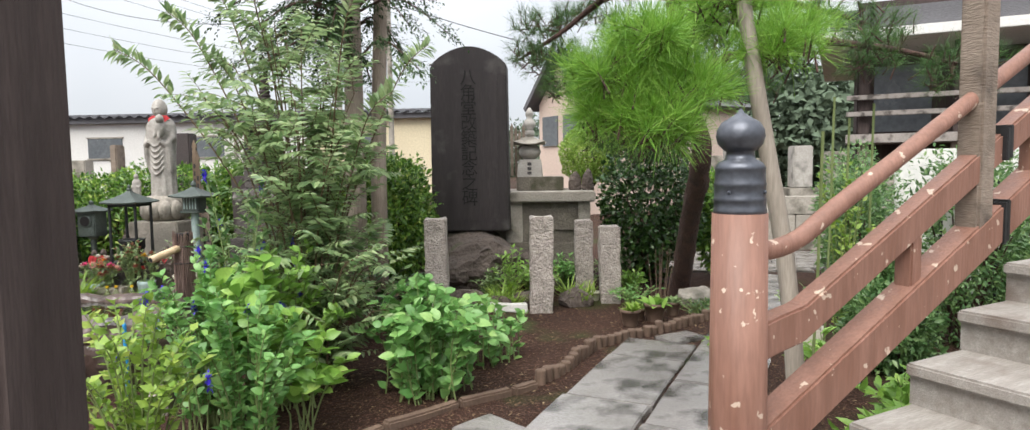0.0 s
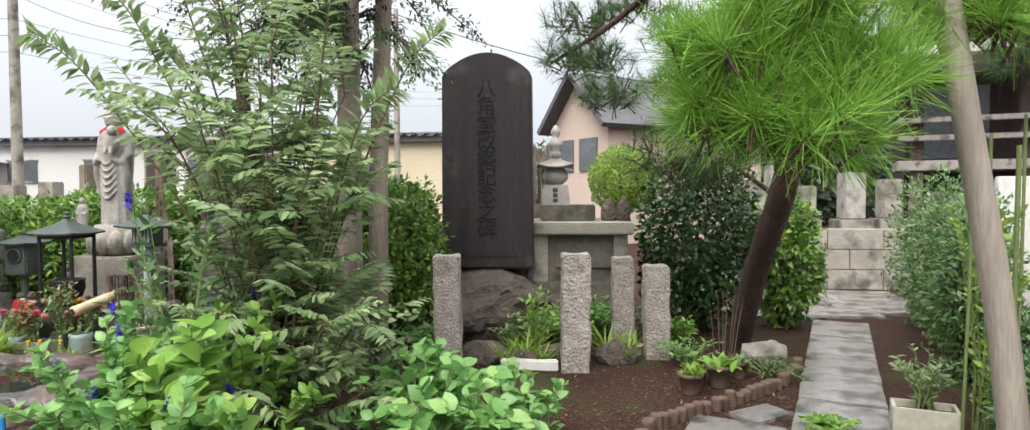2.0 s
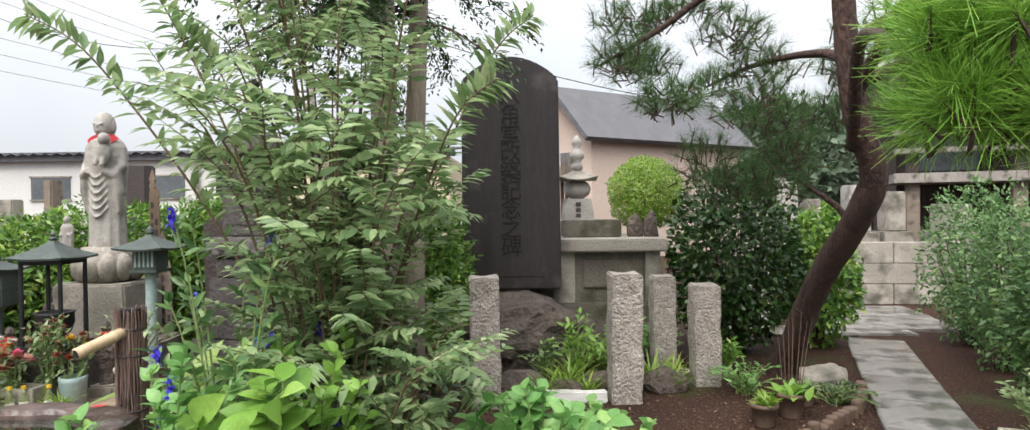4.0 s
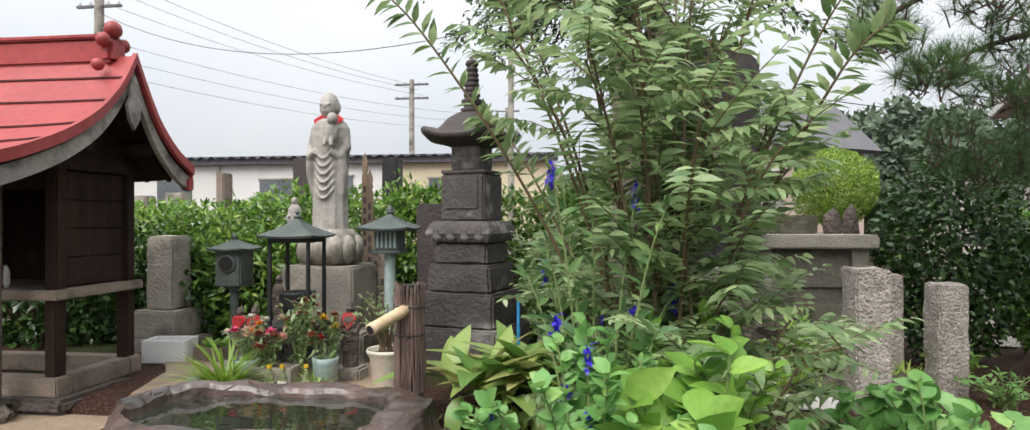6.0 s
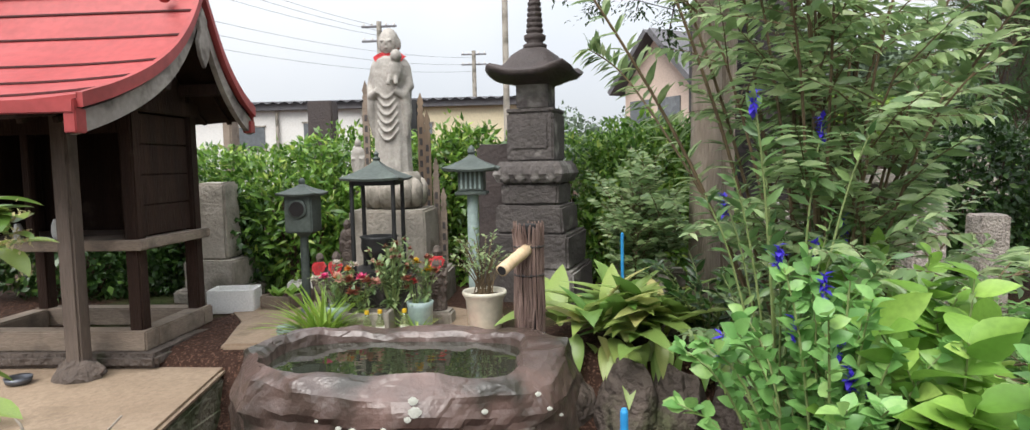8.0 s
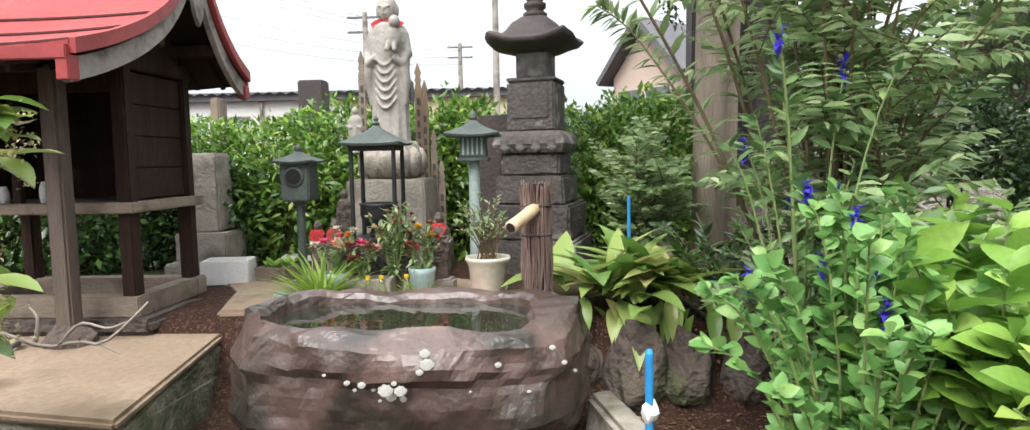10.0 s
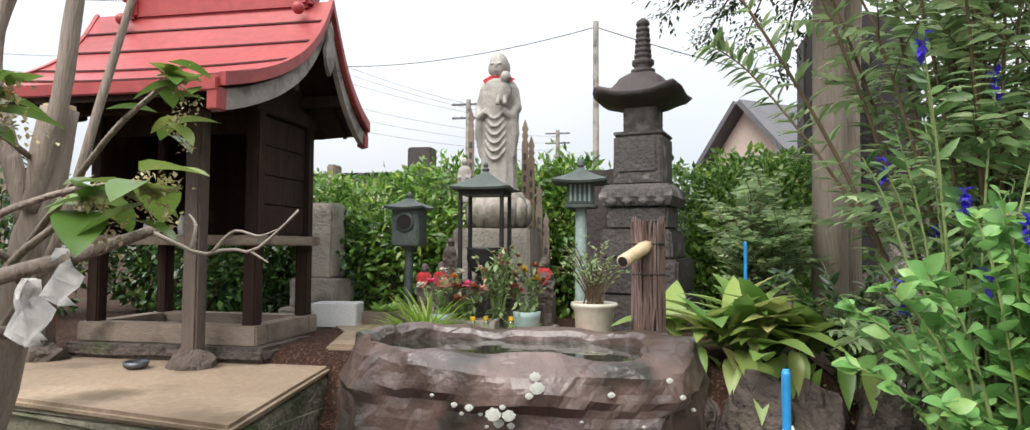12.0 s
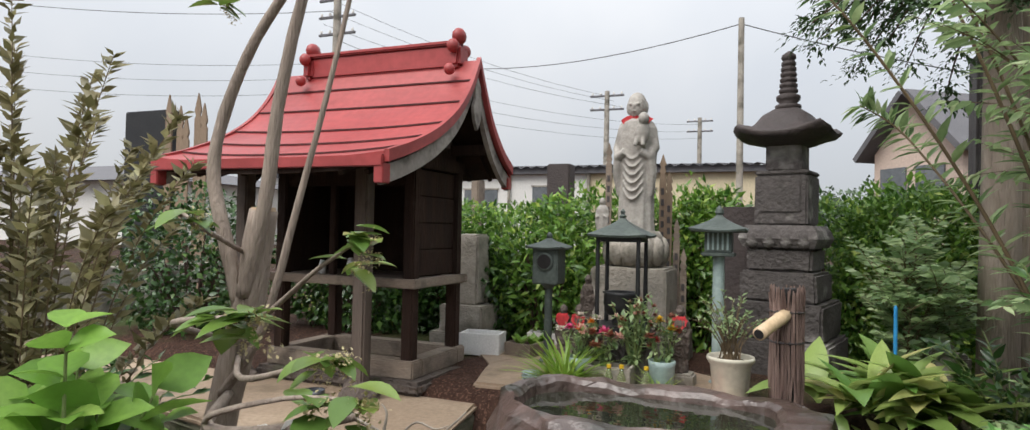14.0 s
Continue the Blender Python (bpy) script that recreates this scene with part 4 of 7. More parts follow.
for k, x in enumerate((-5.0, -5.1, -5.3)):
    jar = thing("offering_cup", (x, 5.13, PZ + 0.61), "small white offering cup on the shrine floor", "cup", "cups in the shrine")
    part("cup", lathe([(0.018, 0), (0.024, 0.03), (0.022, 0.09 - 0.02 * k), (0.012, 0.12 - 0.02 * k)], 12), "foam", jar, "", True)
bowl = whole("metal_bowl", lathe([(0.03, 0.0), (0.05, 0.012), (0.055, 0.035), (0.048, 0.03), (0.03, 0.012)], 18), "iron", (-5.05, 4.78, PZ), "small steel dish on the concrete platform", "dish", smooth=True)

# concrete strip round the memorial furniture
whole("paved_strip", level_slab([(-4.3, 5.12), (-2.95, 5.14), (-2.95, 5.75), (-4.15, 6.5), (-4.95, 6.3), (-4.44, 5.6)], 0.2, 0.385, 4, 0.008), "concrete", label="worn tan concrete paving before the statue", category="paving", kind="structure")
# ---- stone pillar and boxes beside the shrine ----
gp = thing("stone_marker", (-4.93, 6.35, 0.37), "square grey stone marker pillar on a two-step base", "pillar")
part("shaft", box(-0.105, 0.105, -0.105, 0.105, 0.27, 0.78, 0.015, cuts=3, rough=0.006), "stone", gp)
part("step", box(-0.17, 0.17, -0.16, 0.16, 0.08, 0.27, 0.012, cuts=2, rough=0.006), "stone", gp)
part("base", box(-0.23, 0.23, -0.2, 0.2, -0.03, 0.08, 0.012, cuts=2, rough=0.006), "stone", gp)


def open_box(name, loc, w, d, h, t, mat, label, category, turn=0, fill=None):
    ob = thing(name, loc, label, category, turn=turn)
    part("bottom", box(-w / 2, w / 2, -d / 2, d / 2, 0, t, 0.003), mat, ob)
    for x0, x1, y0, y1 in ((-w / 2, w / 2, -d / 2, -d / 2 + t), (-w / 2, w / 2, d / 2 - t, d / 2), (-w / 2, -w / 2 + t, -d / 2 + t, d / 2 - t), (w / 2 - t, w / 2, -d / 2 + t, d / 2 - t)):
        part("side", box(x0, x1, y0, y1, t, h, 0.004), mat, ob)
    if fill:
        part("soil", box(-w / 2 + t, w / 2 - t, -d / 2 + t, d / 2 - t, t, h * 0.75, 0.0), fill, ob, "dark soil")
    return ob


open_box("foam_box", (-4.62, 5.92, 0.375), 0.27, 0.18, 0.14, 0.018, "foam", "white polystyrene box standing on the ground", "box", 8)
open_box("wooden_planter", (-4.33, 6.03, 0.375), 0.2, 0.3, 0.09, 0.02, "sill_wood", "low wooden planter box with seedlings", "planter", -12, "soil")
open_box("long_planter", (-4.28, 6.45, 0.375), 0.42, 0.14, 0.09, 0.012, "foam", "long white plastic planter with small plants", "planter", 12, "soil")

# ---- rock water basin ----
def basin_mesh():
    cx, cy = -3.26, 4.58
    b = bmesh.new()
    seg, rings = 72, []
    prof = [(0.86, -0.06), (0.93, 0.06), (0.97, 0.18), (1.0, 0.30), (1.0, 0.40), (0.97, 0.475), (0.90, 0.515), (0.83, 0.52), (0.775, 0.512), (0.74, 0.49), (0.725, 0.44), (0.70, 0.36), (0.45, 0.34), (0.001, 0.335)]
    for j, (r, z) in enumerate(prof):
        ring = []
        for i in range(seg):
            a = 2 * math.pi * i / seg
            c, s = math.cos(a), math.sin(a)
            e = 3.4
            k = (abs(c) ** e + abs(s) ** e) ** (-1 / e)
            rx, ry = 0.72, 0.43
            inner = j >= 8
            if inner:
                ry *= 0.86
                rx *= 0.98 - 0.14 * max(0, c) ** 2
            q = Vector((c * 2.2, s * 2.2, z * 3.5))
            w = 1.03 + (0.06 * noise.noise(q) + 0.04 * noise.noise(q * 3.1) + 0.012 * noise.noise(q * 8)) * (0.5 if inner else 1)
            zz = z
            if 4 <= j <= 9:
                zz += 0.03 * noise.noise(Vector((c * 2, s * 2, 7))) + 0.012 * noise.noise(Vector((c * 5, s * 5, 1)))
                zz += 0.012 * max(0, -c) - 0.03 * max(0, c) * max(0, -s)
            if j < 6 and s < 0:
                w *= 1 - 0.05 * abs(noise.noise(Vector((c * 5, z * 9, 2))))
            ring.append(b.verts.new((cx + rx * k * c * r * w, cy + ry * k * s * r * w, zz)))
        rings.append(ring)
    # broken faces: planes that chip the outer shell
    rnd = random.Random(17)
    chips = []
    for k in range(26):
        a = 2 * math.pi * (k + rnd.uniform(-0.3, 0.3)) / 26
        up = rnd.uniform(-0.25, 0.2)
        chips.append((Vector((math.cos(a), math.sin(a), up)).normalized(), rnd.uniform(0.98, 1.1)))
    chips += [(Vector((0.15, -0.75, 0.9)).normalized(), 1.14), (Vector((0.8, -0.4, 0.75)).normalized(), 1.15), (Vector((-0.7, -0.5, 0.8)).normalized(), 1.2), (Vector((0, -1, -0.05)).normalized(), 0.97)]
    for ring in rings[:9]:
        for v in ring:
            q = Vector(((v.co.x - cx) / 0.72, (v.co.y - cy) / 0.43, (v.co.z - 0.22) / 0.33))
            for nrm, dist in chips:
                over = q.dot(nrm) - dist
                if over > 0:
                    q -= nrm * over
            v.co = Vector((cx + q.x * 0.72, cy + q.y * 0.43, 0.22 + q.z * 0.33))
    for p, q in zip(rings, rings[1:]):
        for i in range(seg):
            b.faces.new((p[i], p[(i + 1) % seg], q[(i + 1) % seg], q[i]))
    b.faces.new(rings[-1])
    return b


basin = thing("water_basin", (0, 0, 0), "large rough reddish-brown rock basin hollowed out and full of water", "basin")
bb = basin_mesh()
bmesh.ops.subdivide_edges(bb, edges=bb.edges[:], cuts=2, use_grid_fill=True)
for v in bb.verts:
    q = v.co * 7
    v.co += Vector((noise.noise(q), noise.noise(q + Vector((5, 0, 0))), noise.noise(q + Vector((0, 5, 0))))) * 0.007 + Vector((0, noise.noise(v.co * 26) * 0.004, noise.noise(v.co * 22) * 0.003))
# broken facets: shallow hollows that meet in sharp ridges
for v in bb.verts:
    away = Vector(((v.co.x + 3.26) / 0.72, (v.co.y - 4.58) / 0.43, 0))
    if away.length > 0.72:
        at = Vector((v.co.x * 3.6 + v.co.z * 1.5, v.co.y * 3.6, v.co.z * 5.0))
        hollow = noise.voronoi(at)[0][0] - 0.35
        v.co += away.normalized() * (0.055 * hollow - 0.006) * min(1, (away.length - 0.72) * 6)
# a broken ledge runs round the shell below the rim, and the foot is undercut
for v in bb.verts:
    away = Vector(((v.co.x + 3.26) / 0.72, (v.co.y - 4.58) / 0.43, 0))
    if away.length > 0.80:
        ledge = 0.355 + 0.075 * noise.noise(Vector((v.co.x * 2.3, v.co.y * 2.3, 4.0))) + 0.02 * noise.noise(Vector((v.co.x * 9, v.co.y * 9, 1.0)))
        step_in = 1 - ease(v.co.z, ledge - 0.012, ledge + 0.012)
        foot_in = 1 - ease(v.co.z, -0.02, 0.20)
        block = 0.5 + 0.5 * math.sin(5.0 * noise.noise(Vector((v.co.x * 1.9, v.co.y * 1.9, v.co.z * 2.6))) * 3.0)
        v.co -= Vector((away.x * 0.72, away.y * 0.43, 0)).normalized() * (0.030 * step_in + 0.075 * foot_in + 0.006 * ease(block, 0.4, 0.5))
bco = np.array([v.co for v in bb.verts])


def face_y(x, z):
    """Where the basin's front face lies at that width and height."""
    near = bco[(np.hypot(bco[:, 0] - x, bco[:, 2] - z) < 0.03) & (bco[:, 1] < 4.4)]
    return float(near[:, 1].min()) - 0.001 if len(near) else 4.16


part("rock", bb, "basin", basin, "")
wb = bmesh.new()
wb.faces.new([wb.verts.new((-3.27 + 0.52 * math.cos(a) * (abs(math.cos(a)) ** 3.4 + abs(math.sin(a)) ** 3.4) ** (-1 / 3.4), 4.58 + 0.275 * math.sin(a) * (abs(math.cos(a)) ** 3.4 + abs(math.sin(a)) ** 3.4) ** (-1 / 3.4), 0.47)) for a in [2 * math.pi * i / 40 for i in range(40)]])
part("water", wb, "water", basin, "still dark water")
rnd = random.Random(4)
spots = [(-3.12, 0.40, 0.024), (-3.13, 0.43, 0.018), (-3.21, 0.31, 0.022), (-3.26, 0.31, 0.026), (-3.25, 0.275, 0.018), (-3.34, 0.325, 0.014), (-3.39, 0.33, 0.011), (-3.21, 0.27, 0.013), (-2.9, 0.37, 0.012), (-2.68, 0.36, 0.010), (-3.31, 0.30, 0.009), (-2.64, 0.30, 0.008), (-3.145, 0.375, 0.013), (-3.23, 0.335, 0.010), (-3.37, 0.30, 0.008), (-2.72, 0.41, 0.011), (-2.99, 0.29, 0.006), (-3.46, 0.36, 0.007), (-2.80, 0.27, 0.007), (-3.29, 0.26, 0.007)]
for x, z, r in spots:
    sp = part("lichen_spot", ball((0, 0, 0), (r * 0.9, 0.0022, r * 0.75), 3, rough=0.4, freq=2.2), "lichen", basin, "white lichen spot")
    sp.location = (x, face_y(x, z + 0.03) + 0.001, z + 0.03)
for k in range(16):
    x, y = -2.55 + rnd.uniform(-0.1, 0.12), 4.2 + rnd.uniform(-0.15, 0.4)
    r = rnd.uniform(0.025, 0.05)
    whole("pebble", ball((x, y, r * 0.5), (r * 1.2, r, r * 0.7), 2, rough=0.3), "stone", label="grey rounded pebble beside the rock basin", category="pebble", group="pebbles by the basin", smooth=True)
whole("kerb_stone", box(-0.06, 0.06, -0.42, 0.42, -0.03, 0.16, 0.02, cuts=3, rough=0.015), "stone", (-2.43, 4.25, 0), "grey rough kerb stone beside the basin", "kerb", turn=14)
whole("kerb_stone", box(-0.08, 0.08, -0.30, 0.30, -0.03, 0.13, 0.02, cuts=3, rough=0.02), "stone", (-4.08, 4.0, 0), "grey rough kerb stone between platform and basin", "kerb", turn=-12)
for x, y, w, hgt in ((-2.36, 4.93, 0.2, 0.36), (-2.12, 4.95, 0.22, 0.33), (-1.86, 4.98, 0.22, 0.34), (-2.58, 5.02, 0.16, 0.37)):
    whole("edge_stone", boulder((x, y, hgt * 0.42), (w * 0.75, 0.15, hgt * 0.62), 0.3, 3), "rock", label="brown edging rock under the broad-leaved plants", category="rock", group="edging rocks")

# bark-bound post with the bamboo spout
lp = thing("spout_post", (-2.775, 4.95, 0.33), "post of bundled brushwood bound with cord, holding a bamboo spout", "post")
# near-black core: the shade between the twigs is put into its colour
part("core", lathe([(0.052, -0.15), (0.052, 0.62), (0.045, 0.64)], 16), "carved", lp)
rnd = random.Random(9)
for k in range(64):
    a = 2 * math.pi * k / 64
    r = 0.057 + 0.007 * (k % 2) + rnd.uniform(-0.002, 0.002)
    pts = []
    for z in (-0.12, 0.02, 0.16, 0.29, 0.42, 0.545, 0.64 + rnd.uniform(-0.02, 0.02)):
        b2 = a + rnd.uniform(-0.09, 0.09)
        q = r + (0.0 if z in (0.16, 0.42, 0.545) else rnd.uniform(0, 0.006))
        pts.append((q * math.cos(b2), q * math.sin(b2), z))
    part("twig", tube(pts, [0.0042, 0.004, 0.0038, 0.004, 0.0038, 0.004, 0.003], 5, None, 0.4), "log", lp)
for z in (0.16, 0.42, 0.545):
    part("cord", lathe([(0.064, z - 0.007), (0.071, z), (0.064, z + 0.007)], 18), "stele", lp)
sp_pts = [(0.01, -0.02, 0.545), (-0.10, -0.24, 0.475)]
part("spout", tube([Vector(sp_pts[0]).lerp(Vector(sp_pts[1]), u) for u in (0, 0.3, 0.32, 0.34, 0.8, 1)], [0.026, 0.026, 0.0285, 0.026, 0.026, 0.0265], 16), "bamboo", lp, "pale bamboo spout", True)
# near-black plug on the closed tube, painted as the shade inside its end
part("bore", tube([Vector(sp_pts[0]).lerp(Vector(sp_pts[1]), u) for u in (0.96, 1.004)], 0.02, 14), "carved", lp, "dark plug standing in for the shaded bore of the spout")

# glazed pot with a sparse shrub
pot = thing("glazed_pot", (-3.03, 5.42, 0.37), "cream glazed round planter with a sparse leggy shrub", "pot")
part("body", lathe([(0.075, 0), (0.085, 0.02), (0.098, 0.17), (0.112, 0.195), (0.117, 0.205), (0.112, 0.218), (0.1, 0.21), (0.095, 0.18)], 28), "ceramic", pot, "", True)
part("soil", lathe([(0.095, 0.18), (0.09, 0.192)], 20), "soil", pot, "dark soil")

# ---- statues and memorial furniture ----
def robed_figure(h, lean=0.0, child=True):
    """A standing robed figure of height h, one closed body of stacked ovals with sleeves, head and folds."""
    b = bmesh.new()
    prof = [(0.150, 0.0), (0.155, 0.03), (0.150, 0.12), (0.148, 0.25), (0.150, 0.38), (0.160, 0.50), (0.170, 0.60), (0.174, 0.68), (0.166, 0.735), (0.142, 0.775), (0.100, 0.805), (0.055, 0.825), (0.048, 0.84)]
    seg, rings = 40, []
    for r, z in prof:
        ring = []
        for i in range(seg):
            a = 2 * math.pi * i / seg
            fold = 1 + 0.045 * math.sin(a * 11) * (1 - z) * (1 if z < 0.7 else 0.2)
            ring.append(b.verts.new((r * math.cos(a) * fold * h, 0.68 * r * math.sin(a) * fold * h, z * h)))
        rings.append(ring)
    for p, q in zip(rings, rings[1:]):
        for i in range(seg):
            b.faces.new((p[i], p[(i + 1) % seg], q[(i + 1) % seg], q[i]))
    b.faces.new(rings[0][::-1])
    b.faces.new(rings[-1])
    ball((0, -0.012 * h, 0.893 * h), (0.082 * h, 0.080 * h, 0.100 * h), 3, b)
    for sx in (-1, 1):
        ball((sx * 0.082 * h, -0.005 * h, 0.885 * h), (0.013 * h, 0.02 * h, 0.042 * h), 2, b)
        tube([(sx * 0.125 * h, 0, 0.735 * h), (sx * 0.158 * h, -0.02 * h, 0.60 * h), (sx * 0.132 * h, -0.08 * h, 0.53 * h), (sx * 0.07 * h, -0.115 * h, 0.57 * h)], [0.04 * h, 0.042 * h, 0.038 * h, 0.026 * h], 12, b)
        tube([(sx * 0.135 * h, -0.06 * h, 0.55 * h), (sx * 0.15 * h, -0.05 * h, 0.42 * h), (sx * 0.14 * h, -0.04 * h, 0.27 * h)], [0.045 * h, 0.04 * h, 0.015 * h], 10, b)
        ball((sx * 0.05 * h, -0.085 * h, 0.012 * h), (0.032 * h, 0.05 * h, 0.018 * h), 2, b)
    for k in range(6):
        z = (0.52 - 0.055 * k) * h
        tube(curve_points([(-0.085 * h, -0.092 * h, z + 0.07 * h), (-0.04 * h, -0.112 * h, z + 0.015 * h), (0, -0.116 * h, z), (0.04 * h, -0.112 * h, z + 0.015 * h), (0.085 * h, -0.092 * h, z + 0.07 * h)], 12), 0.008 * h, 6, b)
    if child:
        ball((0.085 * h, -0.125 * h, 0.69 * h), (0.062 * h, 0.05 * h, 0.08 * h), 2, b)
        ball((0.10 * h, -0.135 * h, 0.785 * h), 0.046 * h, 2, b)
        tube([(0.05 * h, -0.15 * h, 0.66 * h), (0.04 * h, -0.165 * h, 0.60 * h)], 0.018 * h, 8, b)
        tube([(0.10 * h, -0.15 * h, 0.66 * h), (0.105 * h, -0.165 * h, 0.60 * h)], 0.018 * h, 8, b)
    # brow, nose and closed eyes
    ball((0, -0.098 * h, 0.885 * h), (0.009 * h, 0.009 * h, 0.018 * h), 1, b)
    for sx in (-1, 1):
        ball((sx * 0.036 * h, -0.090 * h, 0.900 * h), (0.022 * h, 0.008 * h, 0.006 * h), 1, b)
    ball((0, -0.092 * h, 0.852 * h), (0.019 * h, 0.006 * h, 0.005 * h), 1, b)
    for v in b.verts:
        v.co.x *= 0.82
    return b


JX, JY = -3.68, 6.2
jp = thing("statue_pedestal", (JX, JY, 0.37), "square grey stone pedestal with carved lotus seat", "pedestal")
part("base", box(-0.33, 0.33, -0.3, 0.3, -0.03, 0.2, 0.015, cuts=2, rough=0.006), "stone", jp)
part("block", box(-0.235, 0.235, -0.22, 0.22, 0.2, 0.6, 0.012, cuts=2, rough=0.005), "stone", jp)
lot = part("lotus_core", lathe([(0.15, 0.60), (0.185, 0.66), (0.2, 0.74), (0.17, 0.80), (0.15, 0.83)], 24), "stone", jp, "", True)
petal = mesh_of(ball((0, 0, 0), (0.062, 0.045, 0.095), 2), "stone", True)
for k in range(12):
    a = 2 * math.pi * k / 12
    ob = part("petal", petal, "stone", lot)
    ob.matrix_basis = pose(0.172 * math.cos(a), 0.172 * math.sin(a), 0.70, 0, 0, math.degrees(a) + 90)
whole("stone_statue", fused(robed_figure(0.93), 0.007), "statue", (JX, JY, 1.17), "tall grey stone robed figure statue holding a child", "statue", smooth=True, turn=-4)


def bib(loc, r, h, label):
    """A cloth tied round the neck, falling over the chest."""
    b = bmesh.new()
    rows = []
    for j in range(5):
        row = []
        for i in range(13):
            a = math.radians(-90 + (i - 6) * 11)
            d = r * (0.66 + 0.42 * j / 4) + 0.004 * math.sin(i * 2.3 + j)
            z = -h * (j / 4) * (1 - 0.75 * abs(i - 6) / 6)
            row.append(b.verts.new((d * math.cos(a), 0.85 * d * math.sin(a), z)))
        rows.append(row)
    for p, q in zip(rows, rows[1:]):
        for i in range(12):
            b.faces.new((p[i], p[i + 1], q[i + 1], q[i]))
    bmesh.ops.solidify(b, geom=b.faces[:], thickness=0.006)
    return whole("bib", b, "red_cloth", loc, label, "bib", smooth=True)


bib((JX + 0.004, JY + 0.004, 1.94), 0.108, 0.11, "red cloth bib tied round the tall statue's neck")
whole("child_statue", fused(robed_figure(0.28, child=False), 0.005), "statue", (JX - 0.19, JY - 0.12, 1.13), "small grey stone child figure at the statue's feet", "statue", smooth=True)
whole("small_statue", fused(robed_figure(0.32, child=False), 0.005), "rock", (-3.93, 6.0, 0.6), "small worn dark stone relief figure", "statue", smooth=True)
whole("stone_block", box(-0.12, 0.12, -0.1, 0.1, 0, 0.24, 0.015, cuts=2, rough=0.01), "stone", (-3.93, 6.0, 0.37), "grey stone block under a small figure", "block")
for k, (x, y, z, s) in enumerate([(-3.96, 5.60, 0.47, 0.30), (-3.86, 5.58, 0.45, 0.33), (-3.30, 5.58, 0.45, 0.36)]):
    whole("small_statue", fused(robed_figure(s, child=False), 0.005), "rock", (x, y, z), "small brown stone figure wearing a red bib", "statue", group="small figures in red bibs", smooth=True)
    whole("stone_block", box(-0.08, 0.08, -0.07, 0.07, 0, z - 0.37, 0.012, cuts=2, rough=0.006), "stone", (x, y, 0.37), "low grey stone block under a small figure", "block")
    bib((x, y - 0.005, z + s * 0.83), 0.044, 0.09, "red cloth bib on a small stone figure")


# lantern with a round window on a post
l1 = thing("metal_lantern", (-4.14, 5.84, 0.37), "dark bronze box lantern with a round window on a post", "lantern")
part("post", lathe([(0.06, -0.03), (0.055, 0.02), (0.026, 0.04), (0.024, 0.46), (0.05, 0.49)], 14), "bronze", l1)
part("box", box(-0.082, 0.082, -0.08, 0.08, 0.49, 0.715, 0.008), "bronze", l1)
rim = part("window_ring", lathe([(0.048, 0), (0.055, 0.004), (0.055, 0.012), (0.046, 0.016)], 24), "bronze", l1)
rim.matrix_basis = pose(0, -0.079, 0.63, 90)
# no hole is cut: a near-black disc paints the shade of the opening
hole = part("window", lathe([(0.043, 0), (0.043, 0.018)], 24), "carved", l1, "dark disc standing in for the shaded round opening")
hole.matrix_basis = pose(0, -0.079, 0.63, 90)
part("roof", square_roof(0.105, 0.715, 0.06, 0.008), "bronze", l1)
part("finial", ball((0, 0, 0.785), (0.02, 0.02, 0.025), 2), "bronze", l1)
# taller lantern, green post
l2 = thing("metal_lantern", (-3.12, 5.72, 0.37), "green bronze roofed lantern on a pale verdigris post", "lantern")
part("post", lathe([(0.05, -0.03), (0.045, 0.02), (0.032, 0.03), (0.031, 0.70)], 18), "verdigris", l2, "pale verdigris post")
part("shelf", box(-0.085, 0.085, -0.085, 0.085, 0.70, 0.72, 0.004), "bronze", l2)
part("box", box(-0.07, 0.07, -0.07, 0.07, 0.72, 0.84, 0.006), "bronze", l2)
for k in range(5):
    part("bar", box(-0.055 + k * 0.025, -0.045 + k * 0.025, -0.074, -0.069, 0.735, 0.825, 0), "verdigris", l2)
part("roof", square_roof(0.135, 0.84, 0.085, 0.012), "bronze", l2)
part("finial", lathe([(0.014, 0.92), (0.024, 0.935), (0.02, 0.955), (0.004, 0.975)], 12), "bronze", l2)
# incense burner under a roofed stand
inc = thing("incense_stand", (-3.63, 5.62, 0.37), "dark metal incense burner under a four-posted canopy roof", "incense burner")
part("base_stone", box(-0.17, 0.17, -0.16, 0.16, -0.03, 0.27, 0.012, cuts=2, rough=0.006), "pagoda", inc, "dark stone base")
part("table", box(-0.15, 0.15, -0.15, 0.15, 0.27, 0.305, 0.006), "black_metal", inc)
for sx in (-1, 1):
    for sy in (-1, 1):
        part("post", lathe([(0.013, 0.305), (0.011, 0.81)], 10, centre=(sx * 0.112, sy * 0.105)), "black_metal", inc)
part("roof", square_roof(0.15, 0.80, 0.10, 0.008), "bronze", inc)
part("frieze", box(-0.122, 0.122, -0.115, 0.115, 0.765, 0.80, 0.004), "black_metal", inc, "pierced metal frieze")
part("finial", lathe([(0.016, 0.895), (0.022, 0.91), (0.010, 0.92), (0.015, 0.935), (0.003, 0.95)], 12), "bronze", inc)
part("burner", lathe([(0.05, 0.305), (0.055, 0.325), (0.042, 0.34), (0.08, 0.365), (0.10, 0.42), (0.097, 0.47), (0.106, 0.485), (0.09, 0.485), (0.08, 0.45)], 26), "black_metal", inc, "round black burner pot", True)

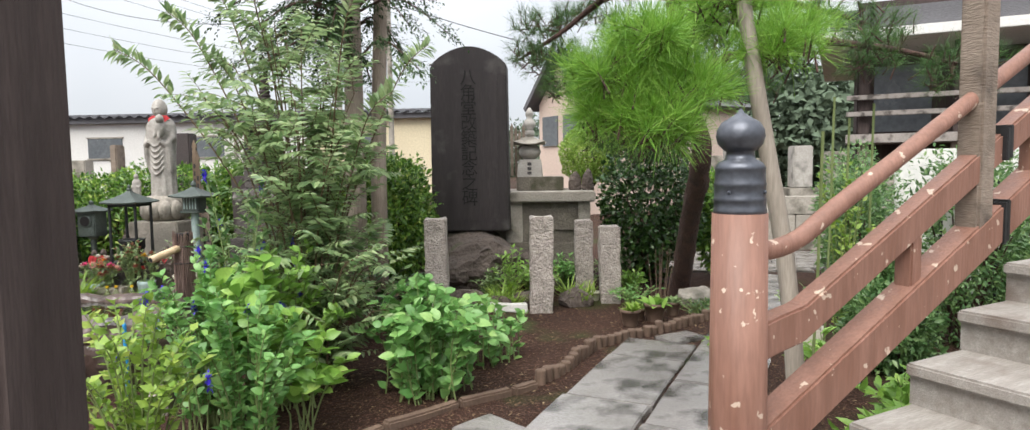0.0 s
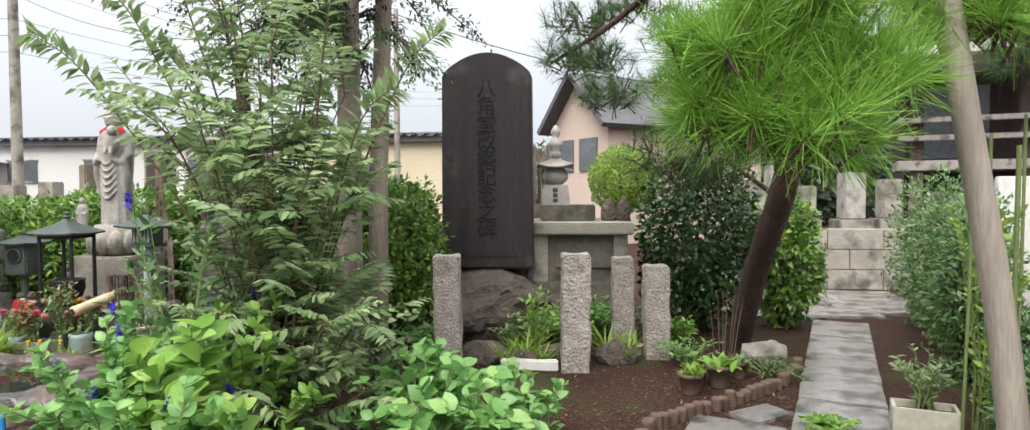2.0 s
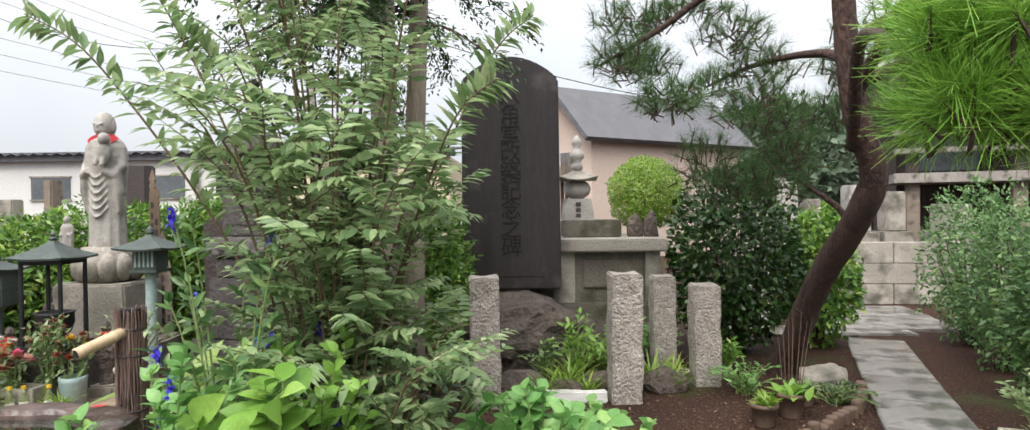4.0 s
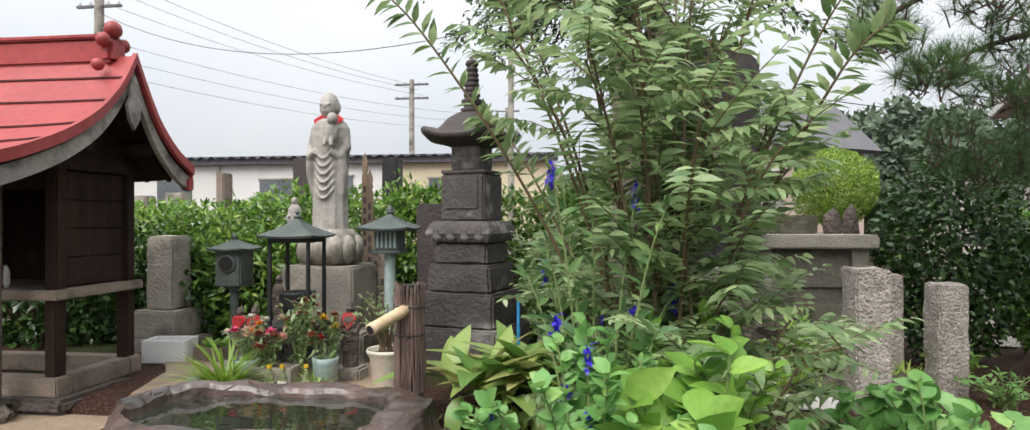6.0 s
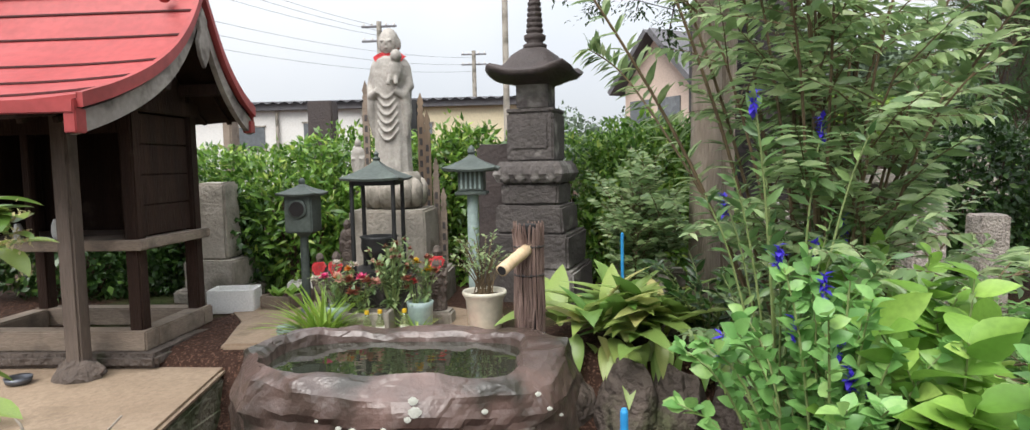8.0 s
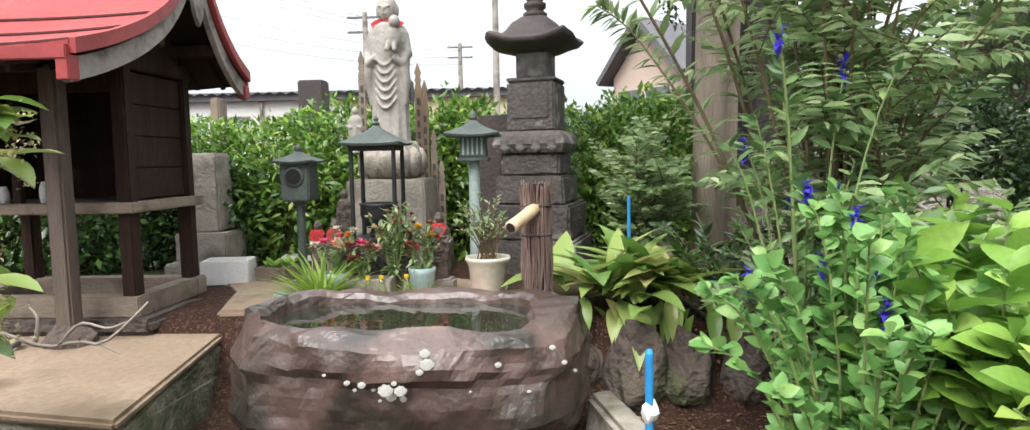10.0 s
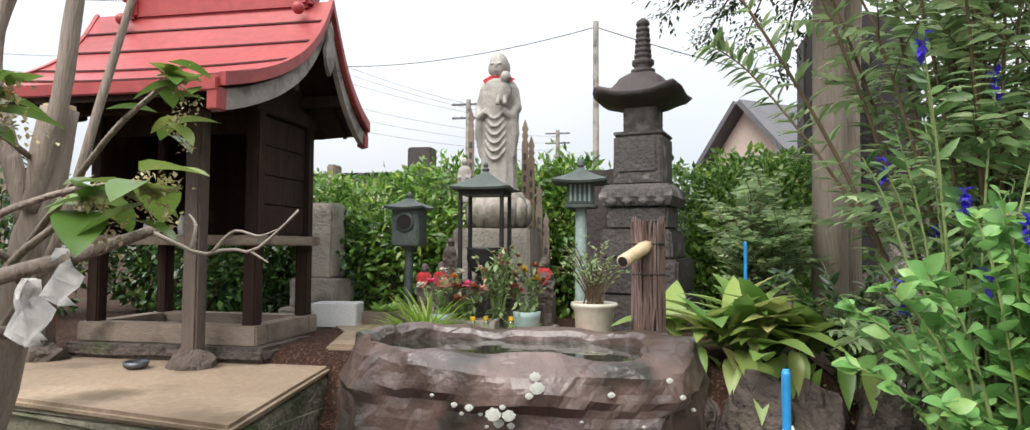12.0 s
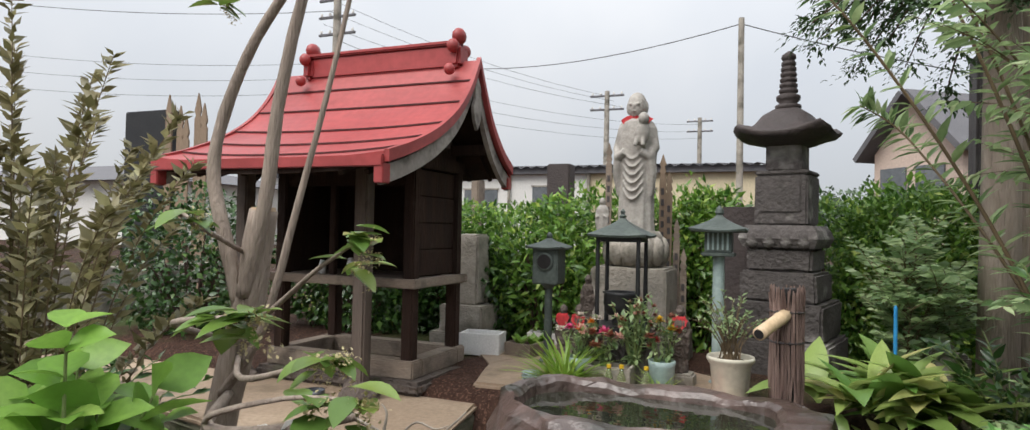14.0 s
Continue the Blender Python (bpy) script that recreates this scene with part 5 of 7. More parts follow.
# stone pagoda
pg = thing("stone_pagoda", (-2.78, 6.42, 0.37), "weathered dark stone pagoda with ringed spire and flared roof", "pagoda", turn=-14)
for w, z0, z1 in ((0.305, -0.03, 0.2), (0.268, 0.2, 0.42), (0.222, 0.42, 0.60), (0.188, 0.60, 0.745)):
    part("tier", box(-w, w, -w, w, z0, z1, 0.015, cuts=3, rough=0.008), "pagoda", pg)
part("lotus_band", lathe([(0.205, 0.745), (0.23, 0.80), (0.215, 0.85), (0.19, 0.88)], square=True), "pagoda", pg)
for k in range(8):
    sx = (-0.15 + 0.1 * (k % 4))
    ob = part("petal", ball((0, 0, 0), (0.045, 0.03, 0.06), 2), "pagoda", pg)
    ob.matrix_basis = pose(sx, -0.205, 0.80) if k < 4 else pose(-0.205, sx, 0.80, 0, 0, 90)
part("body", box(-0.155, 0.155, -0.155, 0.155, 0.88, 1.19, 0.012, cuts=2, rough=0.004), "pagoda", pg)
part("panel", box(-0.115, 0.115, -0.163, -0.153, 0.96, 1.15, 0.004), "pagoda", pg)
part("cornice", box(-0.155, 0.155, -0.155, 0.155, 1.19, 1.215, 0.006), "pagoda", pg)
part("neck", box(-0.105, 0.105, -0.105, 0.105, 1.215, 1.40, 0.01), "pagoda", pg)
roof = bmesh.new()
n, rings = 32, []
for rr, z, fl in ((0.12, 1.37, 0), (0.16, 1.385, 0), (0.255, 1.405, 0.045), (0.288, 1.435, 0.06), (0.268, 1.45, 0.06), (0.2, 1.47, 0.02), (0.175, 1.51, 0), (0.14, 1.56, 0), (0.085, 1.60, 0), (0.075, 1.605, 0)):
    ring = []
    for i in range(n):
        a = 2 * math.pi * i / n
        c, s = math.cos(a), math.sin(a)
        e = 5
        k = (abs(c) ** e + abs(s) ** e) ** (-1 / e)
        ring.append(roof.verts.new((rr * k * c, rr * k * s, z + fl * ((k - 1) / 0.25) ** 2)))
    rings.append(ring)
for p, q in zip(rings, rings[1:]):
    for i in range(n):
        roof.faces.new((p[i], p[(i + 1) % n], q[(i + 1) % n], q[i]))
roof.faces.new(rings[0][::-1])
roof.faces.new(rings[-1])
part("roof", roof, "pagoda_roof", pg, "dark flared stone roof", True)
spire = [(0.075, 1.60), (0.078, 1.63), (0.05, 1.645), (0.07, 1.665), (0.072, 1.69), (0.045, 1.705)]
for k in range(6):
    z = 1.705 + k * 0.034
    r = 0.056 - 0.0025 * k
    spire += [(r * 0.78, z), (r, z + 0.008), (r, z + 0.026), (r * 0.78, z + 0.034)]
spire += [(0.035, 1.915), (0.045, 1.93), (0.04, 1.95), (0.004, 1.975)]
part("spire", lathe(spire, 20), "pagoda_roof", pg, "ringed dark stone spire", True)
# dark upright slab and small stones by the pagoda
whole("dark_slab", box(-0.13, 0.13, -0.05, 0.05, -0.03, 1.0, 0.02, cuts=3, rough=0.012), "pagoda_roof", (-3.05, 6.52, 0.37), "narrow dark upright stone slab beside the pagoda", "slab")
for x, y, h in ((-2.24, 6.05, 0.28), (-2.05, 5.95, 0.3), (-1.92, 6.2, 0.2)):
    whole("small_marker", box(-0.06, 0.06, -0.05, 0.05, -0.03, h, 0.02, cuts=2, rough=0.006), "stone", (x, y, 0.37), "small grey stone marker among leaves", "marker", "small markers")
# slim wooden grave boards behind the statue
for k, (x, y, h, m) in enumerate([(-3.52, 6.5, 1.24, "tomb_board"), (-3.57, 6.54, 1.36, "tomb_board"), (-3.46, 6.46, 0.92, "sill_wood"), (-3.41, 6.44, 0.72, "sill_wood"), (-3.97, 6.62, 1.46, "sill_wood")]):
    gb = thing("grave_board", (x, y, 0.37), "tall narrow weathered grave board with notched top", "board", "boards by the statue")
    w = 0.022
    part("board", prism([(-w, 0), (w, 0), (w, h - 0.16), (w * 0.6, h - 0.14), (w, h - 0.12), (w * 0.6, h - 0.09), (w, h - 0.07), (0, h), (-w, h - 0.07), (-w * 0.6, h - 0.09), (-w, h - 0.12), (-w * 0.6, h - 0.14), (-w, h - 0.16)], -0.008, 0.008, 0), m, gb)
    for j in range(6):
        part("ink_mark", box(-0.010, 0.010, -0.0105, -0.0082, h - 0.28 - j * 0.075, h - 0.235 - j * 0.075, 0), "ink", gb, "faded ink stroke")

# offerings: vases, planter, bottles, flowers
tr = open_box("stone_trough", (-3.62, 5.34, 0.37), 0.24, 0.14, 0.13, 0.02, "stone", "small grey stone trough before the incense stand", "trough", 0, "soil")
for x, y, h in ((-3.36, 5.38, 0.17), (-3.80, 5.38, 0.15)):
    v = thing("flower_vase", (x, y, 0.37), "grey-green ceramic flower vase", "vase", "offering vases")
    part("body", lathe([(0.05, 0), (0.06, 0.01), (0.066, h - 0.03), (0.07, h), (0.058, h), (0.05, h - 0.03)], 20), "verdigris", v, "", True)
part_arch = thing("arched_stone", (-3.66, 5.46, 0.37), "small carved stone with an arched opening", "stone")
part("frame", tube(curve_points([(-0.09, 0, 0), (-0.09, 0, 0.14), (-0.05, 0, 0.2), (0, 0, 0.215), (0.05, 0, 0.2), (0.09, 0, 0.14), (0.09, 0, 0)], 24), 0.022, 8), "pagoda", part_arch, "", True)
part("back", box(-0.08, 0.08, 0.0, 0.03, 0, 0.19, 0.01), "pagoda", part_arch)
for k, x in enumerate((-3.60, -3.54, -3.42)):
    bt = thing("drink_bottle", (x, 5.24 + 0.02 * k, 0.37), "small clear bottle with greenish drink and yellow cap", "bottle", "offering bottles")
    part("body", lathe([(0.02, 0), (0.022, 0.01), (0.022, 0.09), (0.01, 0.12), (0.01, 0.135)], 14), "glass", bt, "", True)
    part("cap", lathe([(0.012, 0.135), (0.012, 0.152)], 12), "yellow_petal", bt, "yellow cap")
    part("label_band", lathe([(0.0226, 0.03), (0.0226, 0.07)], 14), "white_cloth", bt, "pale label band")


def bouquet(loc, n, spread, h, petals, seed, label, bloom=1.0):
    """Cut stems with leaves and round flower heads."""
    ob = thing("flower_bunch", loc, label, "flowers", "offering flowers")
    rg = np.random.default_rng(seed)
    la, lw, heads = [], [], []
    for k in range(n):
        a, r = rg.uniform(0, 6.28), spread * math.sqrt(rg.uniform(0.02, 1))
        tip = Vector((r * math.cos(a), r * math.sin(a) * 0.7, h * rg.uniform(0.6, 1)))
        pts = curve_points([(0, 0, 0), tip * 0.5 + Vector((0, 0, 0.04)), tip], 5)
        part("cut_stem", tube(pts, 0.0025, 5), "green_stem", ob)
        heads.append(tip)
        for j in range(15):
            p = pts[1 + j % 4]
            la.append(p + Vector(rg.normal(size=3) * 0.008))
            lw.append(rg.normal(size=3) + np.array((0, 0, 0.4)))
    part("leaves", scatter(SMALL, np.array(la), np.array(lw), rg.uniform(0.03, 0.06, len(la)), "shrub_leaf"), "shrub_leaf", ob)
    for k, tip in enumerate(heads):
        col = petals[k % len(petals)]
        m = 46
        d = rg.normal(size=(m, 3))
        d[:, 2] = np.abs(d[:, 2]) * 0.8
        d /= np.linalg.norm(d, axis=1, keepdims=True)
        part("flower", scatter(ROUND, np.tile(tip, (m, 1)), d, bloom * rg.uniform(0.022, 0.036, m), col), col, ob)
    return ob


bouquet((-3.80, 5.38, 0.48), 8, 0.11, 0.27, ["white_petal", "orange_petal", "peach_petal", "white_petal", "pink_petal"], 1, "mixed white, peach and orange cut flowers in a vase")
bouquet((-3.66, 5.34, 0.44), 8, 0.10, 0.24, ["pink_petal", "rust_petal", "rust_petal", "rust_petal", "peach_petal"], 2, "bright magenta and faded cut flowers in a vase", 1.25)
bouquet((-3.51, 5.40, 0.44), 26, 0.12, 0.42, ["rust_petal", "rust_petal", "rust_petal", "peach_petal"], 5, "tall wilting rust-brown cut flowers", 0.6)
bouquet((-3.33, 5.42, 0.50), 8, 0.07, 0.27, ["yellow_petal", "yellow_petal", "rust_petal", "rust_petal"], 7, "yellow and red cut flowers beside a red bib", 0.9)
bouquet((-3.37, 5.36, 0.46), 4, 0.06, 0.24, ["red_petal", "rust_petal", "rust_petal", "rust_petal"], 8, "small bunch of red and yellow cut flowers")
whole("red_cloth_heap", ball((0, 0, 0.012), (0.07, 0.05, 0.022), 2, rough=0.6), "red_cloth", (-3.16, 5.3, 0.37), "crumpled red and white cloth on the ground", "cloth", smooth=True)
for k, (x, y) in enumerate([(-4.05, 5.34), (-3.99, 5.28)]):
    d = thing("stacked_dishes", (x, y, 0.37), "stack of small green ceramic dishes", "dishes")
    for j in range(3):
        part("dish", lathe([(0.04, 0.018 * j), (0.06, 0.012 + 0.018 * j), (0.055, 0.016 + 0.018 * j)], 16), "verdigris", d, "", True)

# ---- plants ----
def tuft(name, loc, n, length, material, label, category, seed, wide=0.9, shape=None, kind=""):
    """A clump of arching blades."""
    ob = thing(name, loc, label, category, kind=kind)
    rg = np.random.default_rng(seed)
    at = np.column_stack((rg.normal(size=n) * 0.02 * length / 0.3, rg.normal(size=n) * 0.02 * length / 0.3, np.zeros(n)))
    a = rg.uniform(0, 2 * np.pi, n)
    w = rg.uniform(0.15, wide, n)
    ways = np.column_stack((np.cos(a) * w, np.sin(a) * w, np.ones(n)))
    blade = shape or leaf_shape(0.055, 0.45, 0.1, 5, 0.5)
    part("grass_tuft", scatter(blade, at, ways, length * rg.uniform(0.6, 1.1, n), material), material, ob)
    return ob


def bush(name, base, stems, height, spread, shape, leaf, per_stem, material, stem_mat, label, seed, start=0.3, pinnate=0, arch=0.25, stem_r=0.006, category="shrub", skew=(0, 0), flowers=None, whorl=False, face=0.6, front=0.3, hang=0.18, foot=0.12):
    """Stems from one base that rise, spread and arch, with leaves in pairs, in feathered twigs or in whorls at the tips."""
    ob = thing(name, base, label, category)
    rg = np.random.default_rng(seed)
    st, la, lw, ls, fa = bmesh.new(), [], [], [], []
    for k in range(stems):
        a = rg.uniform(0, 2 * np.pi)
        r = spread * rg.uniform(0.03, 1) ** 0.7
        hgt = height * rg.uniform(0.62, 1.0) * (1 - 0.25 * (r / spread) ** 2)
        ex, ey = r * math.cos(a) + skew[0] * hgt, r * math.sin(a) + skew[1] * hgt
        droop = arch * r
        pts = curve_points([(ex * foot + rg.normal() * 0.03, ey * foot + rg.normal() * 0.03, -0.02), (ex * max(0.3, foot), ey * max(0.3, foot), hgt * 0.4), (ex * max(0.7, foot), ey * max(0.7, foot), hgt * 0.8), (ex * 1.05, ey * 1.05, hgt - droop * 0.5)], 10)
        part("stem", tube(pts, [stem_r * (1 - 0.075 * i) for i in range(10)], 5), stem_mat, ob)
        if whorl:
            m = per_stem
            for j in range(m):
                u = 1 - 0.5 * (j // 2) / (m / 2)
                p = pts[min(9, max(2, int(u * 9)))]
                aa = j * 1.57 + (j // 2) * 0.8 + k
                la.append(p)
                lw.append((math.cos(aa), math.sin(aa), 0.35 + 0.5 * (u - 0.6)))
                ls.append(leaf * rg.uniform(0.55, 1.1))
        else:
            for j in range(per_stem):
                u = start + (1 - start) * (j + rg.uniform(0, 1)) / per_stem
                i = min(8, int(u * 9))
                p = pts[i].lerp(pts[i + 1], u * 9 - i)
                d = (pts[i + 1] - pts[i]).normalized()
                aa = rg.uniform(0, 2 * np.pi)
                out = Vector((math.cos(aa), math.sin(aa), rg.uniform(-0.1, 0.6))) + d * 0.6
                out.normalize()
                if pinnate:
                    ln = leaf * pinnate * 0.55 * rg.uniform(0.6, 1.25)
                    sag = hang * rg.uniform(-0.2, 1.5)
                    end = p + out * ln + Vector((0, 0, -sag * ln))
                    tube([p, p.lerp(end, 0.5) + Vector((0, 0, 0.05 * ln)), end], [0.003, 0.002, 0.001], 4, st)
                    side = out.cross(Vector((0, 0, 1))).normalized()
                    for q in range(pinnate):
                        v = (q + 0.7) / pinnate
                        c = p.lerp(end, v) + Vector((0, 0, 0.05 * ln * math.sin(math.pi * v)))
                        for sg in (-1, 1):
                            la.append(c)
                            lw.append(side * sg * 0.75 + out * 0.45 + Vector((rg.normal() * 0.15, rg.normal() * 0.15, -sag * 1.2)))
                            ls.append(leaf * (0.65 + 0.5 * math.sin(math.pi * v)) * rg.uniform(0.8, 1.15))
                else:
                    la.append(p)
                    lw.append(out)
                    ls.append(leaf * rg.uniform(0.6, 1.15))
        if flowers and rg.uniform() < flowers[1]:
            fa.append(pts[-1])
    la, lw = np.array([tuple(v) for v in la]), np.array([tuple(v) for v in lw])
    if len(st.verts):
        part("twig_spray", st, stem_mat, ob)
    tilt = np.random.default_rng(seed + 1).normal(size=(len(la), 3)) * 0.5 + (0, -front, face + 0.3)
    part("leaves", scatter(shape, la, lw, np.array(ls), material, up=tilt), material, ob)
    for p in fa:
        m = 26
        at = np.array([tuple(p + Vector((0, 0, 0.02 - 0.035 * (i / m) * 2))) for i in range(m)])
        d = rg.normal(size=(m, 3))
        part("flower_spike", scatter(ROUND, at, d, rg.uniform(0.018, 0.034, m), flowers[0]), flowers[0], ob, "violet-blue flower spike")
    return ob


def leaf_mass(name, centre, radii, n, shape, leaf, material, label, seed, lumps=0.28, category="bush", twigs=14, flat_top=False, shell=0.55):
    """A dense clipped or wild mass of leaves with an uneven outline on inner twigs."""
    base = (centre[0], centre[1], centre[2] - radii[2])
    ob = thing(name, base, label, category)
    rg = np.random.default_rng(seed)
    d = rg.normal(size=(n, 3))
    d /= np.linalg.norm(d, axis=1, keepdims=True)
    if flat_top:
        k = 1 / np.max(np.abs(d) ** 1.0, axis=1)
        d = d * (0.35 + 0.65 * k[:, None] * 0.92)
    depth = 1 - shell * rg.uniform(0, 1, n) ** 2.2
    lump = np.array([1 + lumps * noise.noise(Vector(v) * 2.3 + Vector((seed, 0, 0))) + lumps * 0.6 * noise.noise(Vector(v) * 6 + Vector((0, seed, 0))) for v in d])
    at = d * (depth * lump)[:, None] * np.array(radii) + np.array((0, 0, radii[2]))
    ways = d * 0.7 + rg.normal(size=(n, 3)) * 0.6
    up = d + rg.normal(size=(n, 3)) * 0.5 + (0, 0, 0.5)
    part("leaves", scatter(shape, at, ways, leaf * rg.uniform(0.6, 1.2, n), material, up=up), material, ob)
    for k in range(twigs):
        v = Vector(d[k])
        e = Vector((v.x * radii[0] * 0.75, v.y * radii[1] * 0.75, radii[2] + abs(v.z) * radii[2] * 0.6))
        part("branch", tube(curve_points([(v.x * 0.06, v.y * 0.06, -0.03), e * 0.5, e], 5), [0.016, 0.013, 0.01, 0.007, 0.004], 5), "bark", ob)
    return ob


# tall feathery shrub in the middle of the bed
bush("tall_shrub", (-1.68, 4.52, 0), 28, 2.65, 0.62, LANCE, 0.078, 14, "shrub_leaf", "stem", "tall arching green shrub with feathery leaves and brown stems", 11, 0.16, 8, 0.35, 0.0085, front=0.25, face=0.7, hang=0.35)
bush("tall_shrub", (-1.56, 4.40, 0), 18, 1.3, 0.56, LANCE, 0.076, 10, "shrub_leaf", "stem", "lower feathery green shrub with drooping sprays", 12, 0.15, 9, 0.5, 0.008, front=0.25, face=0.7, hang=0.3)
# long arching wands to both sides
for k, (x, y, z) in enumerate([(-2.95, 4.55, 2.25), (-2.6, 4.6, 2.5), (-0.85, 4.7, 2.25), (-1.2, 4.4, 2.55), (-2.2, 4.5, 2.6), (-2.35, 4.7, 2.2), (-2.5, 5.1, 1.75), (-1.0, 4.3, 1.9), (-1.9, 4.3, 2.75)]):
    wd = thing("shrub_wand", (-1.7, 4.7, 0), "long arching green shoot of the tall shrub", "shoot", "long shoots of the shrub")
    pts = curve_points([(0, 0, 0.2), ((x + 1.7) * 0.35, (y - 4.7) * 0.3, z * 0.55), ((x + 1.7) * 0.75, (y - 4.7), z * 0.9), (x + 1.7, y - 4.7, z)], 40)
    part("stem", tube(pts, [0.009 - 0.00018 * i for i in range(40)], 6), "stem", wd)
    rg = np.random.default_rng(40 + k)
    at, ws, sz = [], [], []
    for i in range(10, 39):
        for sg in (-1, 1):
            for _ in range(2):
                dd = (pts[min(39, i + 1)] - pts[i - 1]).normalized()
                sd = dd.cross(Vector((rg.normal() * 0.4, 1, rg.normal() * 0.4))).normalized()
                at.append(tuple(pts[i]))
                ws.append(tuple(sd * sg + dd * 0.7 + Vector(rg.normal(size=3) * 0.2)))
                sz.append(rg.uniform(0.07, 0.11))
    part("leaves", scatter(LANCE, np.array(at), np.array(ws), np.array(sz), "shrub_leaf"), "shrub_leaf", wd)
# broad-leaved and mint-like plants at the bed's edge
bush("hydrangea", (-1.64, 3.76, 0), 20, 0.98, 0.32, BROAD, 0.135, 16, "hyd_leaf", "green_stem", "bright green broad-leaved hydrangea bush without flowers", 21, whorl=True, stem_r=0.006, foot=0.22)
bush("hydrangea", (-1.36, 3.66, 0), 10, 0.60, 0.24, BROAD, 0.12, 12, "hyd_leaf", "green_stem", "low bright green broad-leaved plant", 22, whorl=True, foot=0.35)
bush("leafy_perennial", (-0.84, 4.34, 0), 74, 0.78, 0.46, HEART, 0.088, 17, "mint_leaf", "green_stem", "dense cool-green nettle-leaved perennial clump", 23, 0.10, foot=0.58)
bush("leafy_perennial", (-1.80, 2.92, 0), 34, 0.98, 0.30, ROUND, 0.062, 26, "grass", "green_stem", "loose light green leafy perennial beside the walk", 29, 0.10, flowers=("blue_petal", 0.1), foot=0.35)
bush("leafy_perennial", (-0.55, 5.05, 0), 26, 0.5, 0.35, HEART, 0.085, 10, "mint_leaf", "green_stem", "cool-green nettle-leaved perennial clump", 24, 0.08, foot=0.8)
# blue-flowered sage along the walk
bush("blue_sage", (-1.95, 3.75, 0), 46, 1.04, 0.42, HEART, 0.056, 36, "mint_leaf", "green_stem", "tall leafy sage with violet-blue flower spikes", 25, 0.12, flowers=("blue_petal", 0.2), foot=0.4)
bush("blue_sage", (-1.52, 3.35, 0), 30, 0.92, 0.34, HEART, 0.060, 32, "mint_leaf", "green_stem", "tall bright leafy sage with violet-blue flower spikes", 26, 0.12, flowers=("blue_petal", 0.12), foot=0.4)
bush("blue_sage", (-1.62, 4.1, 0), 28, 1.12, 0.36, BROAD, 0.070, 28, "hyd_leaf", "green_stem", "tall leafy sage with a few blue flowers", 27, 0.12, flowers=("blue_petal", 0.2), foot=0.4)
bush("blue_sage", (-1.94, 4.14, 0), 17, 1.56, 0.36, LANCE, 0.072, 30, "sage_leaf", "green_stem", "tall loose sage stems topped with violet-blue flowers", 30, 0.1, flowers=("blue_petal", 0.22), foot=0.3)
# broad strap-leaved clump behind the basin
asp = thing("cast_iron_plant", (-2.33, 5.2, 0.37), "clump of broad arching leaves edged yellow-green", "plant")
rg = np.random.default_rng(31)
n = 120
a = rg.uniform(0, 2 * np.pi, n)
wv = rg.uniform(0.35, 1.7, n)
at = np.column_stack((rg.normal(size=n) * 0.12, rg.normal(size=n) * 0.08, rg.uniform(0.03, 0.16, n)))
ways = np.column_stack((np.cos(a) * wv, np.sin(a) * wv, np.ones(n) * rg.uniform(0.7, 1.5, n)))
leaf_parts(STRAP, at, ways, rg.uniform(0.2, 0.36, n), "aspi_leaf", asp)
n = 26
a = rg.uniform(math.pi * 1.0, math.pi * 2.0, n)
at = np.column_stack((rg.normal(size=n) * 0.16, -0.13 + rg.normal(size=n) * 0.03, rg.uniform(0.0, 0.08, n)))
leaf_parts(STRAP, at, np.column_stack((np.cos(a) * 0.6, np.sin(a), rg.uniform(-1.0, -0.2, n))), rg.uniform(0.16, 0.27, n), "aspi_leaf", asp)
bush("leafy_perennial", (-1.95, 5.15, 0.3), 30, 0.55, 0.36, LANCE, 0.075, 14, "dark_leaf", "green_stem", "low dark green leafy shrub behind the edging rocks", 33, 0.1)
bush("leafy_perennial", (-2.2, 6.0, 0.37), 14, 0.9, 0.3, SMALL, 0.07, 12, "shrub_leaf", "stem", "green feathery sapling by the pagoda", 34, 0.2, 6)
bush("leafy_perennial", (-1.5, 5.55, 0.1), 22, 0.6, 0.45, LANCE, 0.09, 12, "dark_leaf", "stem", "dark green undergrowth below the conifer", 35, 0.1)
# shrub in the glazed pot, grass clumps, seedlings
bush("potted_shrub", (-3.03, 5.42, 0.555), 34, 0.38, 0.19, SMALL, 0.034, 8, "shrub_leaf", "stem", "sparse twiggy shrub growing in a glazed pot", 36, 0.4, stem_r=0.004)
tuft("grass_clump", (-3.83, 5.22, 0.37), 190, 0.31, "grass", "bright green spidery grass clump", "grass", 41, 1.3)
tuft("grass_clump", (-3.36, 5.28, 0.37), 50, 0.16, "grass", "small grey-green grass clump", "grass", 42, 0.7)
for k, (x, y, l) in enumerate([(-0.62, 6.85, 0.3), (-0.45, 6.8, 0.22), (-0.75, 6.75, 0.24), (0.1, 7.05, 0.32), (0.22, 6.95, 0.24), (-0.55, 7.1, 0.34), (0.3, 7.2, 0.26)]):
    tuft("grass_clump", (x, y, 0), 60, l, "grass", "yellow-green grass tuft among the stones", "grass", 50 + k, 0.9)
bush("leafy_perennial", (-0.52, 7.05, 0), 14, 0.62, 0.26, LANCE, 0.085, 12, "hyd_leaf", "green_stem", "light green willow-leaved plant before the rock", 60, 0.2)
